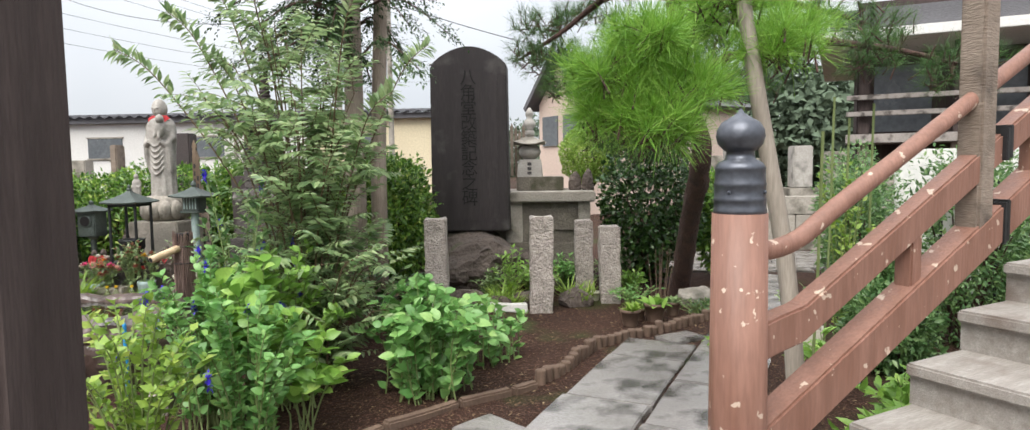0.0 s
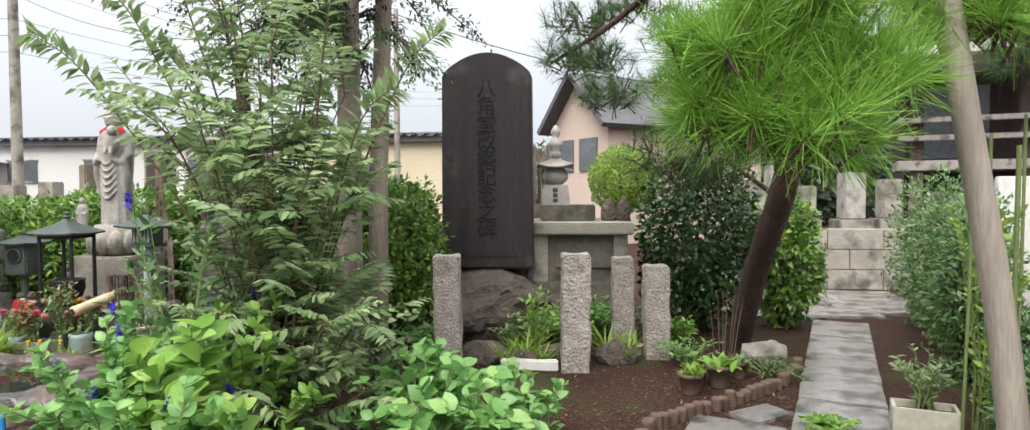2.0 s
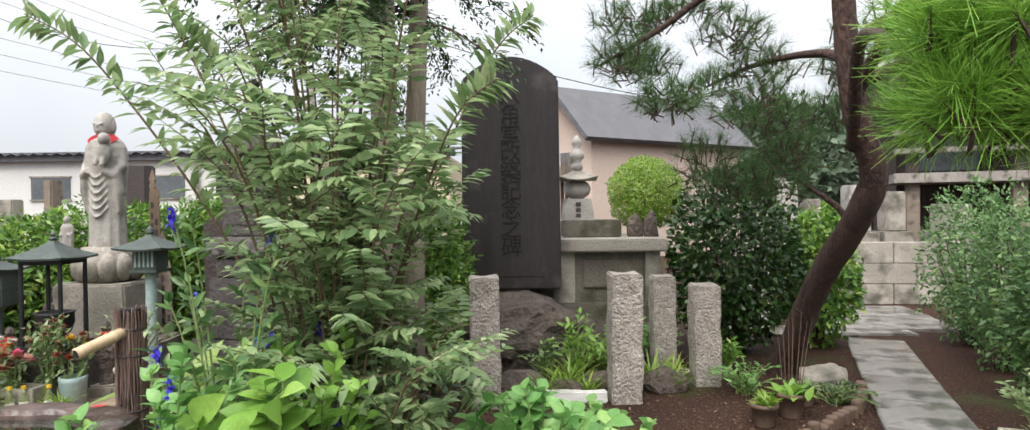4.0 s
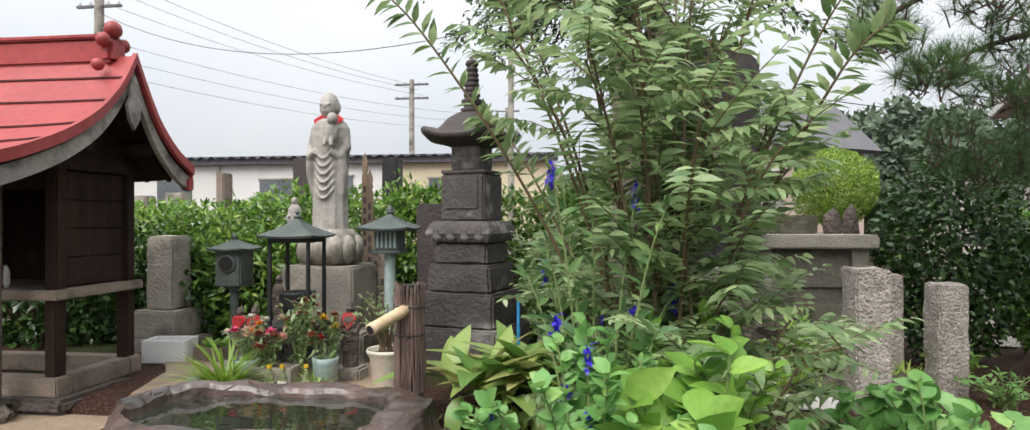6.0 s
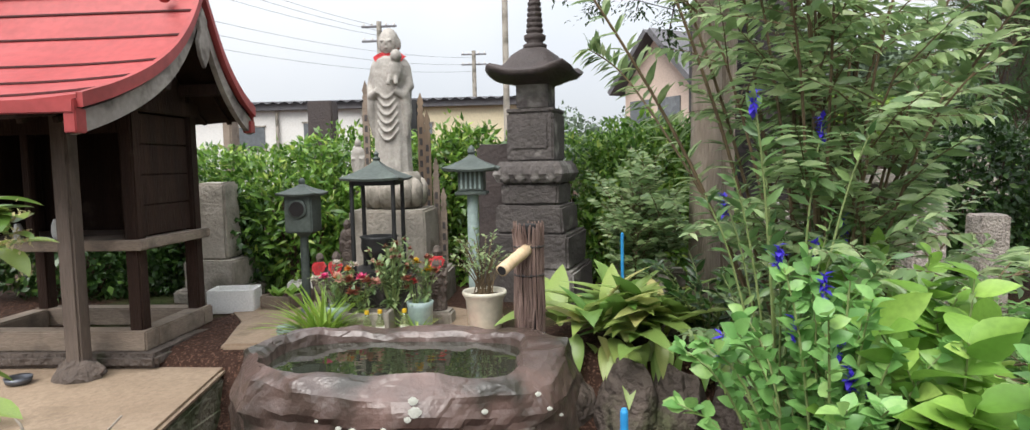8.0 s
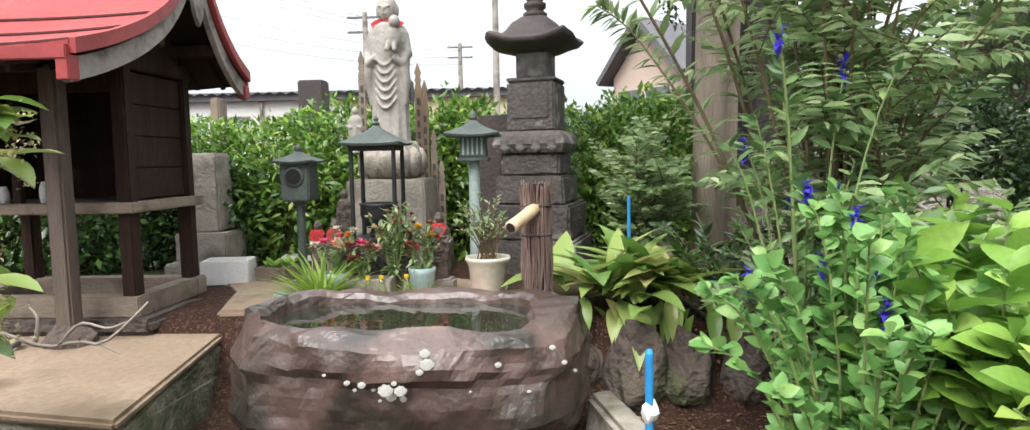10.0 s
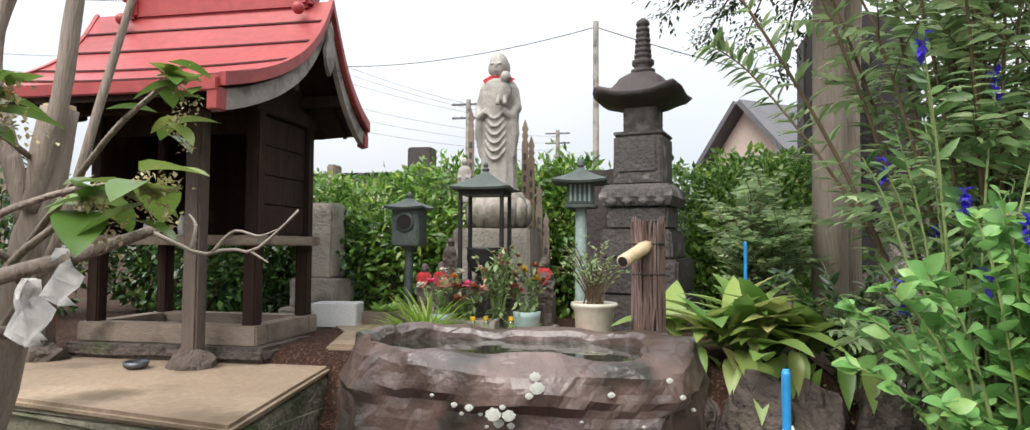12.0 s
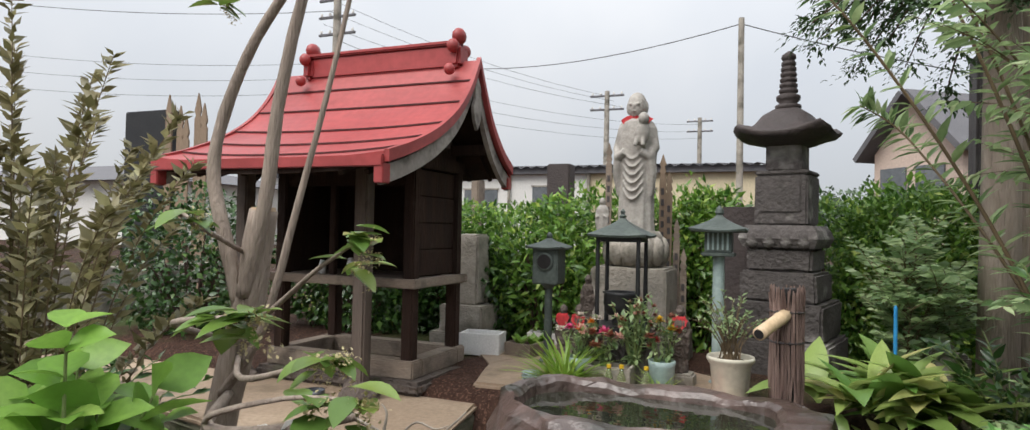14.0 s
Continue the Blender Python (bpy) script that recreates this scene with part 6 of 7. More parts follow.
for k, (x, y) in enumerate([(-4.3, 6.0), (-4.28, 6.08), (-4.36, 5.95), (-4.2, 6.45), (-4.35, 6.42)]):
    tuft("seedling", (x, y, 0.44), 14, 0.09, "hyd_leaf", "small green seedling in a planter", "seedling", 70 + k, 1.0, BROAD)

for k, (x, y, h, sp) in enumerate([(-0.3, 7.5, 0.42, 0.3), (0.05, 7.75, 0.5, 0.28), (-0.75, 7.3, 0.35, 0.24), (0.75, 7.5, 0.3, 0.25), (-1.5, 6.9, 0.4, 0.3), (0.3, 7.75, 0.4, 0.22)]):
    bush("leafy_perennial", (x, y, 0), 24, h, sp, (LANCE, SMALL)[k % 2], 0.075, 14, ("hyd_leaf", "mint_leaf", "shrub_leaf")[k % 3], "green_stem", "green leafy undergrowth between the stones", 160 + k, 0.15)
# potted plants along the edging
for k, (x, y, r, h, mt) in enumerate([(0.62, 6.12, 0.085, 0.15, "grass"), (0.86, 6.3, 0.095, 0.17, "hyd_leaf"), (1.06, 6.55, 0.07, 0.13, "shrub_leaf"), (0.36, 7.2, 0.05, 0.1, "white_petal"), (0.72, 6.35, 0.06, 0.11, "grass")]):
    p = thing("flower_pot", (x, y, 0), "brown clay flower pot with a small green plant", "pot", "pots by the edging")
    body = "ceramic" if k == 3 else "terracotta"
    part("pot", lathe([(r * 0.7, 0), (r * 0.74, 0.01), (r * 0.95, h * 0.8), (r * 1.08, h * 0.82), (r * 1.08, h), (r * 0.95, h), (r * 0.9, h * 0.85)], 20), body, p, "", True)
    part("soil", lathe([(r * 0.9, h * 0.8), (r * 0.85, h * 0.88)], 14), "soil", p, "dark soil")
    if k != 3:
        rg = np.random.default_rng(80 + k)
        n = 60
        d = rg.normal(size=(n, 3))
        d[:, 2] = np.abs(d[:, 2])
        part("leaves", scatter(BROAD if k == 1 else LANCE, np.column_stack((rg.normal(size=n) * r * 0.4, rg.normal(size=n) * r * 0.4, np.full(n, h * 0.9))), d, rg.uniform(0.05, 0.12, n), mt), mt, p)
canes = thing("bare_canes", (0.93, 6.45, 0.13), "bundle of thin bare brown canes in a pot", "canes")
for k in range(8):
    rg = np.random.default_rng(90 + k)
    x, y = rg.normal() * 0.03, rg.normal() * 0.03
    part("cane", tube([(x, y, 0), (x * 1.5 + 0.01, y * 1.4, 0.28), (x * 2.0 + 0.02, y * 2, 0.5 + rg.uniform(-0.1, 0.1))], [0.004, 0.003, 0.0015], 5), "edging", canes)
# right of the path: trimmings, planter, bucket, canes with a climber
bush("cut_weeds", (1.27, 5.3, 0.045), 26, 0.07, 0.2, LANCE, 0.07, 8, "hyd_leaf", "green_stem", "heap of freshly cut weeds lying on the slab", 97, 0.1)
open_box("white_planter", (1.84, 5.42, 0), 0.34, 0.2, 0.17, 0.02, "ceramic", "off-white plastic planter with a green plant beside the path", "planter", -20, "soil")
bush("planter_plant", (1.84, 5.42, 0.13), 20, 0.42, 0.17, LANCE, 0.06, 12, "shrub_leaf", "green_stem", "green leafy plant growing in a white planter", 98, 0.1)
bk = thing("bucket", (1.86, 4.62, 0), "blue plastic bucket on the ground", "bucket")
part("body", lathe([(0.075, 0), (0.08, 0.005), (0.10, 0.19), (0.106, 0.195), (0.106, 0.205), (0.094, 0.2), (0.076, 0.02)], 24), "blue", bk, "", True)
part("handle", tube(curve_points([(-0.1, 0, 0.19), (-0.06, -0.06, 0.21), (0.06, -0.06, 0.21), (0.1, 0, 0.19)], 12), 0.003, 6), "black_metal", bk)
for x, y, h in ((1.42, 4.05, 1.6), (1.95, 5.25, 1.9), (2.1, 5.35, 1.75), (2.25, 5.3, 1.85)):
    cane = thing("garden_cane", (x, y, 0), "thin green garden cane standing in the soil", "cane", "canes by the path")
    part("rod", tube([(0, 0, -0.1), (0.03, 0, h * 0.5), (0.05, 0.02, h)], 0.009, 8), "green_stem", cane)
bush("climber", (2.1, 5.32, 0), 16, 1.7, 0.2, ROUND, 0.06, 22, "grass", "green_stem", "loose yellow-green climber on canes", 99, 0.15)
bush("ground_cover", (1.3, 6.6, 0), 40, 0.16, 0.38, SMALL, 0.04, 10, "dark_leaf", "green_stem", "low dark green ground cover by the pots", 95, 0.1)
bush("ground_cover", (0.75, 6.85, 0), 26, 0.28, 0.3, LANCE, 0.06, 8, "mint_leaf", "green_stem", "low green plants under the bush", 96, 0.1)

# clipped hedge behind the statue, in lumps of one planting
for k, (x, y, rx, rz) in enumerate([(-5.55, 6.95, 0.62, 0.56), (-4.75, 6.9, 0.6, 0.55), (-4.15, 6.95, 0.55, 0.60), (-3.35, 7.0, 0.52, 0.58), (-2.5, 7.05, 0.6, 0.58), (-1.9, 7.1, 0.55, 0.62), (-6.3, 7.0, 0.6, 0.58)]):
    leaf_mass("hedge_bush", (x, y, 0.3 + rz), (rx, 0.36, rz), 7600, SMALL, 0.062, "hedge_leaf", "dense green garden hedge bush with pale new shoots", 100 + k, 0.22, "hedge", 10, True)
leaf_mass("hedge_bush", (-3.34, 6.92, 1.12), (0.28, 0.24, 0.42), 1800, SMALL, 0.075, "hedge_leaf", "loose green shrub beside the lantern", 108, 0.4, "hedge")
leaf_mass("hedge_bush", (-4.42, 6.55, 0.8), (0.42, 0.16, 0.42), 1800, LANCE, 0.08, "hedge_leaf", "light green trailing foliage on the hedge", 109, 0.4, "hedge")
leaf_mass("dark_bush", (-7.0, 5.75, 0.87), (0.62, 0.5, 0.57), 4200, ROUND, 0.055, "dark_leaf", "dark green rounded evergreen bush by the shrine", 110, 0.25)
# evergreen bushes by the stele and pine
leaf_mass("camellia_bush", (1.08, 8.25, 0.92), (0.62, 0.55, 0.86), 8200, ROUND, 0.07, "dark_leaf", "glossy dark green camellia bush", 120, 0.2)
leaf_mass("camellia_bush", (2.0, 8.5, 0.72), (0.36, 0.4, 0.66), 3600, ROUND, 0.08, "hedge_leaf", "glossy mid-green evergreen bush beside the path", 121, 0.25)
leaf_mass("camellia_bush", (-1.92, 7.4, 0.83), (0.5, 0.5, 0.72), 5200, ROUND, 0.08, "hedge_leaf", "glossy green evergreen bush beside the stele", 122, 0.25)
leaf_mass("cloud_pine", (0.38, 9.0, 1.56), (0.39, 0.36, 0.38), 15000, SMALL, 0.034, "grass", "small round-clipped bright green tree on the grave plot", 123, 0.12)
for k, (x, y, z, r, m) in enumerate([(2.72, 6.5, 0.62, 0.26, "sage_leaf"), (3.2, 7.5, 0.75, 0.4, "sage_leaf"), (2.25, 4.9, 0.3, 0.28, "sage_leaf"), (3.5, 8.5, 0.8, 0.4, "sage_leaf"), (2.55, 5.6, 0.34, 0.24, "sage_leaf"), (3.12, 5.6, 0.74, 0.42, "sage_leaf"), (3.9, 6.5, 0.78, 0.48, "sage_leaf"), (4.6, 6.9, 0.55, 0.5, "sage_leaf"), (4.1, 5.9, 0.5, 0.4, "sage_leaf")]):
    leaf_mass("path_bush", (x, y, z), (r, r, z), 4200, SMALL, 0.06, m, "loose green garden bush along the stone path", 130 + k, 0.4)
for k, (x, y) in enumerate([(1.25, 2.95), (1.55, 3.25), (1.0, 2.75), (1.8, 3.7), (1.6, 4.3)]):
    bush("leafy_perennial", (x, y, 0), 18, 0.42, 0.24, LANCE, 0.11, 9, "hyd_leaf", "green_stem", "low bright green leaves below the stair", 140 + k, 0.1)

# ---- pine ----
pine = thing("pine_tree", (1.38, 7.6, 0), "leaning red-barked pine with long bright needles", "tree")
trunk_line = curve_points([(-0.08, 0, -0.05), (-0.10, -0.35, 0.35), (-0.13, -0.85, 0.85), (-0.19, -1.6, 1.38), (-0.22, -1.8, 1.62), (-0.38, -1.9, 1.98), (-0.46, -1.95, 2.6), (-0.5, -2.0, 3.4)], 40)
part("trunk", tube(trunk_line, [0.108 - 0.0014 * i + (0.03 if i < 3 else 0) for i in range(40)], 14, wob=0.16), "bark", pine, "reddish scaly trunk", True)
limbs = [[(-0.36, -1.85, 1.75), (-0.7, -2.6, 2.15), (-1.0, -3.4, 2.0), (-1.15, -4.0, 1.66)],
         [(-0.4, -1.9, 2.0), (-0.5, -2.8, 2.4), (-0.45, -3.5, 2.25), (-0.35, -4.0, 2.0)],
         [(-0.36, -1.9, 2.1), (-0.3, -1.4, 2.4), (-0.5, -0.6, 2.5), (-0.7, 0.0, 2.45)],
         [(-0.32, -1.95, 2.4), (0.2, -2.0, 2.65), (0.7, -1.9, 2.6), (1.1, -1.8, 2.5)],
         [(-0.3, -1.95, 2.7), (-0.9, -1.6, 2.85), (-1.35, -1.25, 2.62), (-1.75, -1.15, 2.4)],
         [(-0.4, -1.9, 2.1), (0.2, -2.3, 2.3), (0.8, -2.6, 2.2), (1.2, -2.8, 2.05)],
         [(-0.15, -0.8, 0.9), (0.0, -1.0, 1.3), (-0.3, -0.9, 1.6)]]
for i, ln in enumerate(limbs):
    pts = curve_points(ln, 16)
    part("limb", tube(pts, [0.04 - 0.0019 * j for j in range(16)], 8, wob=0.2), "bark", pine, "", True)


def needles(name, spots, seed, material, length, per=26, tufts=60, label=""):
    """Starry tufts of long needles round the given spots (place, radii)."""
    rg = np.random.default_rng(seed)
    at, ws = [], []
    tw = bmesh.new()
    for c, rad in spots:
        for k in range(tufts):
            d = rg.normal(size=3)
            d /= np.linalg.norm(d)
            p = np.array(c) + d * np.array(rad) * rg.uniform(0.35, 1.0)
            ax = d * 0.5 + rg.normal(size=3) * 0.35 + (0, -0.1, 0.5)
            ax /= np.linalg.norm(ax)
            tube([tuple(p - ax * 0.12), tuple(p)], [0.006, 0.004], 4, tw)
            for q in range(per):
                at.append(p - ax * 0.05 * rg.uniform(0, 1))
                ws.append(ax * 0.75 + rg.normal(size=3) * 0.6)
    n = len(at)
    part(name, scatter(NEEDLE, np.array(at), np.array(ws), length * rg.uniform(0.7, 1.15, n), material, spin=rg.uniform(0, 6.28, n), smooth=False), material, pine, label)
    part("twig_spray", tw, "bark", pine)


needles("needle_sprays", [((-1.08, -4.05, 1.68), (0.27, 0.26, 0.12)), ((-0.92, -4.2, 1.62), (0.2, 0.2, 0.1)), ((-1.12, -4.1, 1.86), (0.22, 0.22, 0.12)), ((-0.76, -4.1, 1.80), (0.25, 0.24, 0.12)), ((-0.86, -3.7, 2.0), (0.26, 0.26, 0.12)), ((-0.95, -4.1, 2.02), (0.24, 0.24, 0.10))], 201, "pine_leaf", 0.16, 62, 44, "long bright green needles")
needles("needle_sprays", [((-0.33, -4.0, 2.0), (0.26, 0.25, 0.11)), ((-0.63, -3.5, 2.2), (0.28, 0.3, 0.12)), ((-0.08, -3.4, 2.2), (0.28, 0.3, 0.12)), ((-0.55, -3.95, 2.25), (0.26, 0.25, 0.1))], 202, "pine_leaf", 0.15, 56, 40, "long bright green needles")
# inner tufts take the darker green that stands in for crown shade
needles("dark_needles", [((-0.7, -0.1, 2.45), (0.35, 0.3, 0.2)), ((-0.45, -0.7, 2.5), (0.35, 0.3, 0.18)), ((-1.15, -1.05, 2.85), (0.35, 0.35, 0.16)), ((-0.9, -1.6, 2.95), (0.3, 0.3, 0.16)), ((0.6, -1.9, 2.6), (0.35, 0.3, 0.18)), ((1.1, -1.8, 2.5), (0.3, 0.3, 0.2)), ((-0.35, -0.9, 1.75), (0.3, 0.28, 0.3)), ((-0.1, -0.6, 2.05), (0.35, 0.35, 0.25)), ((-0.15, -2.4, 2.75), (0.4, 0.4, 0.18)), ((-0.5, -0.4, 2.15), (0.3, 0.3, 0.25)), ((-0.2, -0.2, 1.8), (0.3, 0.3, 0.2)), ((0.3, -0.6, 2.2), (0.4, 0.35, 0.25)), ((0.2, -1.2, 2.6), (0.4, 0.4, 0.2)), ((-0.75, -0.8, 2.7), (0.35, 0.3, 0.2)), ((-0.63, -1.13, 2.1), (0.34, 0.34, 0.26)), ((-0.88, -0.63, 1.75), (0.32, 0.32, 0.26)), ((0.0, -1.13, 2.4), (0.36, 0.34, 0.26)), ((-1.36, -0.63, 2.55), (0.32, 0.32, 0.2)), ((-1.62, -1.2, 2.42), (0.30, 0.30, 0.18)), ((-1.5, -1.1, 2.75), (0.30, 0.30, 0.16)), ((-1.3, -1.3, 2.15), (0.26, 0.26, 0.14)), ((0.75, -2.6, 2.2), (0.34, 0.34, 0.2)), ((1.2, -2.8, 2.05), (0.32, 0.32, 0.2)), ((-0.6, -0.6, 1.6), (0.3, 0.3, 0.2)), ((0.35, -1.3, 2.2), (0.36, 0.34, 0.28))], 203, "pine_shade", 0.11, 44, 58, "needles deeper in the crown, coloured darker for the shade there")
# bare prop under the pine limb
prop = curve_points([(1.20, 3.55, -0.03), (1.12, 3.56, 0.9), (0.98, 3.56, 1.7), (0.90, 3.57, 2.2)], 12)
whole("pine_prop", tube(prop, [0.048 - 0.0012 * i for i in range(12)], 12, wob=0.1), "pole", label="bare pale wooden pole propping a pine limb", category="pole", smooth=True)

# ---- conifer behind the shrub ----
con = thing("conifer_tree", (-1.80, 5.98, 0.05), "tall conifer with pale bare trunks and dark hanging sprays", "tree")
for k, (dx, dy, r) in enumerate([(0, 0, 0.085), (0.15, 0.2, 0.068)]):
    part("trunk", tube([(dx, dy, -0.1), (dx + 0.02, dy, 1.5), (dx + 0.03 + 0.05 * k, dy, 3.0), (dx + 0.05 + 0.1 * k, dy, 5.2)], [r * 1.15, r, r * 0.85, r * 0.5], 14, wob=0.12), "pale_bark", con, "", True)
rg = np.random.default_rng(210)
at, ws, sz = [], [], []
lim = bmesh.new()
for k in range(96):
    a, z = rg.uniform(0, 6.28), 2.25 + 2.7 * rg.uniform(0, 1) ** 1.3
    ln = rg.uniform(0.45, 1.2) * (1 - 0.12 * (z - 2.2))
    pts = curve_points([(0.05, 0.05, z), (math.cos(a) * ln * 0.5, math.sin(a) * ln * 0.5, z + 0.10), (math.cos(a) * ln, math.sin(a) * ln, z - 0.22)], 10)
    tube(pts, [0.014 - 0.0012 * i for i in range(10)], 5, lim)
    for i in range(2, 10):
        for q in range(9):
            side_a = a + rg.choice((-1, 1)) * rg.uniform(0.5, 1.2)
            root = np.array(pts[i]) + rg.normal(size=3) * 0.02
            run = np.array((math.cos(side_a), math.sin(side_a), rg.uniform(-0.75, -0.1)))
            reach = rg.uniform(0.05, 0.19)
            for w in range(6):
                at.append(root + run * reach * w / 5 + rg.normal(size=3) * 0.006)
                ws.append(run + rg.normal(size=3) * 0.45)
                sz.append(rg.uniform(0.026, 0.05))
part("limb", lim, "bark", con)
part("sprays", scatter(SMALL, np.array(at), np.array(ws), np.array(sz), "conifer"), "conifer", con, "dark hanging sprays")

# ---- young tree by the shrine ----
yt = thing("young_tree", (-4.45, 3.66, 0), "multi-stemmed young tree with grey peeling bark", "tree")
part("trunk", tube(curve_points([(-0.26, 0.04, -0.05), (-0.17, 0.04, 0.35), (-0.02, 0.04, 0.88), (0.04, 0.04, 1.24)], 16), [0.066 - 0.0014 * i for i in range(16)], 12, wob=0.2), "pale_bark", yt, "", True)
part("cut_face", lathe([(0.041, 1.235), (0.04, 1.248)], 12, centre=(0.04, 0.04)), "bamboo", yt, "pale sawn-off top")
stems = [[(-0.03, 0.02, 0.92), (-0.09, 0.0, 1.15), (-0.17, 0.02, 1.38), (-0.14, 0.05, 1.62), (-0.02, 0.06, 1.85), (0.17, 0.08, 2.1)],
         [(0.0, 0.0, 0.95), (0.08, 0.0, 1.25), (0.13, 0.0, 1.6), (0.20, 0.02, 1.95), (0.32, 0.05, 2.4)],
         [(-0.08, 0.0, 0.62), (0.12, -0.04, 0.85), (0.25, -0.04, 1.25), (0.36, 0, 1.75), (0.5, 0.02, 2.4)]]
for i, ln in enumerate(stems):
    part("stem", tube(curve_points(ln, 24), [(0.027 if i < 2 else 0.017) - 0.0005 * j for j in range(24)], 9, wob=0.15), "pale_bark", yt, "", True)
YO = Vector((-4.45, 3.66, 0))
twigs = [([(-4.5, 3.66, 0.62), (-4.1, 3.2, 0.70), (-3.74, 2.92, 0.80), (-3.55, 2.89, 0.845), (-3.43, 2.88, 0.88)], 0.017),
         ([(-4.46, 3.66, 0.85), (-4.1, 3.4, 0.95), (-3.82, 3.24, 1.08), (-3.66, 3.19, 1.16)], 0.010),
         ([(-4.46, 3.66, 0.75), (-4.0, 3.2, 0.82), (-3.7, 3.02, 0.90), (-3.56, 2.98, 0.95)], 0.010),
         ([(-4.48, 3.66, 0.80), (-4.1, 3.1, 0.95), (-3.75, 2.85, 1.02), (-3.58, 2.79, 1.04)], 0.010),
         ([(-4.0, 3.1, 0.74), (-3.7, 2.85, 0.86), (-3.5, 2.80, 0.92), (-3.38, 2.80, 0.93)], 0.007),
         ([(-4.46, 3.66, 1.1), (-4.3, 3.3, 1.2), (-4.1, 3.1, 1.22), (-3.95, 3.0, 1.2)], 0.009)]
for ln, r in twigs:
    part("twig", tube([p - YO for p in curve_points(ln, 12)], [r * (1 - 0.055 * j) for j in range(12)], 7, wob=0.2), "pale_bark", yt, "", True)
rg = np.random.default_rng(220)
for c, n in (((-3.66, 3.19, 1.16), 11), ((-3.72, 3.26, 1.10), 6), ((-3.56, 2.98, 0.945), 8), ((-3.63, 3.0, 0.93), 5), ((-3.58, 2.79, 1.04), 9), ((-3.66, 2.82, 1.03), 7), ((-3.38, 2.80, 0.925), 7), ((-3.47, 2.80, 0.91), 6), ((-3.95, 3.0, 1.2), 9), ((-4.2, 3.6, 2.05), 8), ((-4.62, 3.7, 1.95), 7)):
    a = rg.uniform(0, 6.28, n)
    ways = np.column_stack((np.cos(a), np.sin(a), rg.uniform(-0.45, 0.45, n)))
    at = np.array(c) - np.array(YO) + rg.normal(size=(n, 3)) * 0.012
    leaf_parts(BROAD, at, ways, rg.uniform(0.05, 0.098, n), "young_leaf", yt)
    for side in (-1, 1):
        m = 60
        d = np.array((0.55, -0.1 * side, -0.25 + 0.35 * side))
        u = rg.uniform(0, 1, m)
        part("panicle", scatter(ROUND, np.array(c) - np.array(YO) + d * u[:, None] * 0.09 + rg.normal(size=(m, 3)) * (0.004 + 0.006 * u[:, None]), rg.normal(size=(m, 3)), np.full(m, 0.0095), "panicle"), "panicle", yt, "cream faded flower panicle")
# dead twig across the view and cloth strips tied on the branches
for ln, r in (([(-3.43, 2.88, 0.875), (-3.405, 2.89, 0.862), (-3.375, 2.9, 0.848), (-3.335, 2.9, 0.855), (-3.305, 2.9, 0.852), (-3.275, 2.9, 0.872), (-3.24, 2.9, 0.905)], 0.0035), ([(-3.39, 2.9, 0.855), (-3.385, 2.9, 0.885), (-3.395, 2.9, 0.90)], 0.003),
              ([(-3.36, 2.9, 0.85), (-3.33, 2.9, 0.878), (-3.295, 2.9, 0.872), (-3.27, 2.9, 0.88)], 0.0025), ([(-3.305, 2.9, 0.852), (-3.28, 2.9, 0.838)], 0.002)):
    part("bare_twig", tube([p - YO for p in curve_points(ln, 12)], [r * (1 - 0.055 * j) for j in range(12)], 6), "pole", yt, "pale bare twig", True)
for x, y, z, k in ((-3.57, 2.885, 0.845, 0.8), (-3.70, 2.96, 0.80, 1.05), (-3.66, 2.93, 0.80, 0.9)):
    b = bmesh.new()
    rows = []
    for j in range(7):
        u = j / 6
        w = (0.010 + 0.022 * math.sin(u * 2.6)) * k
        rows.append([b.verts.new((x2 * w + 0.006 * math.sin(j * 2.1), 0.010 * math.sin(j * 1.7 + x2 * 3), 0.01 - 0.095 * u * k)) for x2 in (-1, -0.4, 0.2, 1)])
    for p, q in zip(rows, rows[1:]):
        for i in range(3):
            b.faces.new((p[i], p[i + 1], q[i + 1], q[i]))
    bmesh.ops.solidify(b, geom=b.faces[:], thickness=0.004)
    whole("cloth_strip", b, "white_cloth", (x, y, z), "white cloth strip tied to a branch", "cloth", "cloth strips", smooth=True)
# blue-topped garden stake with a tied rag
stk = thing("garden_stake", (-2.47, 3.82, 0), "blue plastic-coated garden stake with a rag tied on it", "stake")
part("rod", lathe([(0.011, -0.05), (0.011, 0.56), (0.007, 0.57)], 12), "blue", stk)
part("rag", ball((0, 0, 0.40), (0.022, 0.022, 0.035), 2, rough=0.5), "white_cloth", stk, "knotted rag")
for x, y, h in ((-2.33, 5.32, 0.78),):
    st2 = thing("garden_stake", (x, y, 0.2 if y > 5 else 0), "thin blue garden stake", "stake")
    part("rod", lathe([(0.008, -0.1), (0.008, h - 0.1), (0.004, h - 0.09)], 10), "blue", st2)
for x, y in ((-2.50, 3.86), (-4.0, 3.75)):
    whole("rusty_hoop", tube(curve_points([(-0.05, 0, 0), (-0.05, 0, 0.1), (0, 0, 0.16), (0.05, 0, 0.12), (0.05, 0, 0.05)], 16), 0.009, 8), "bark", (x, y, 0), "rusty bent iron hoop in the soil", "hoop", smooth=True)

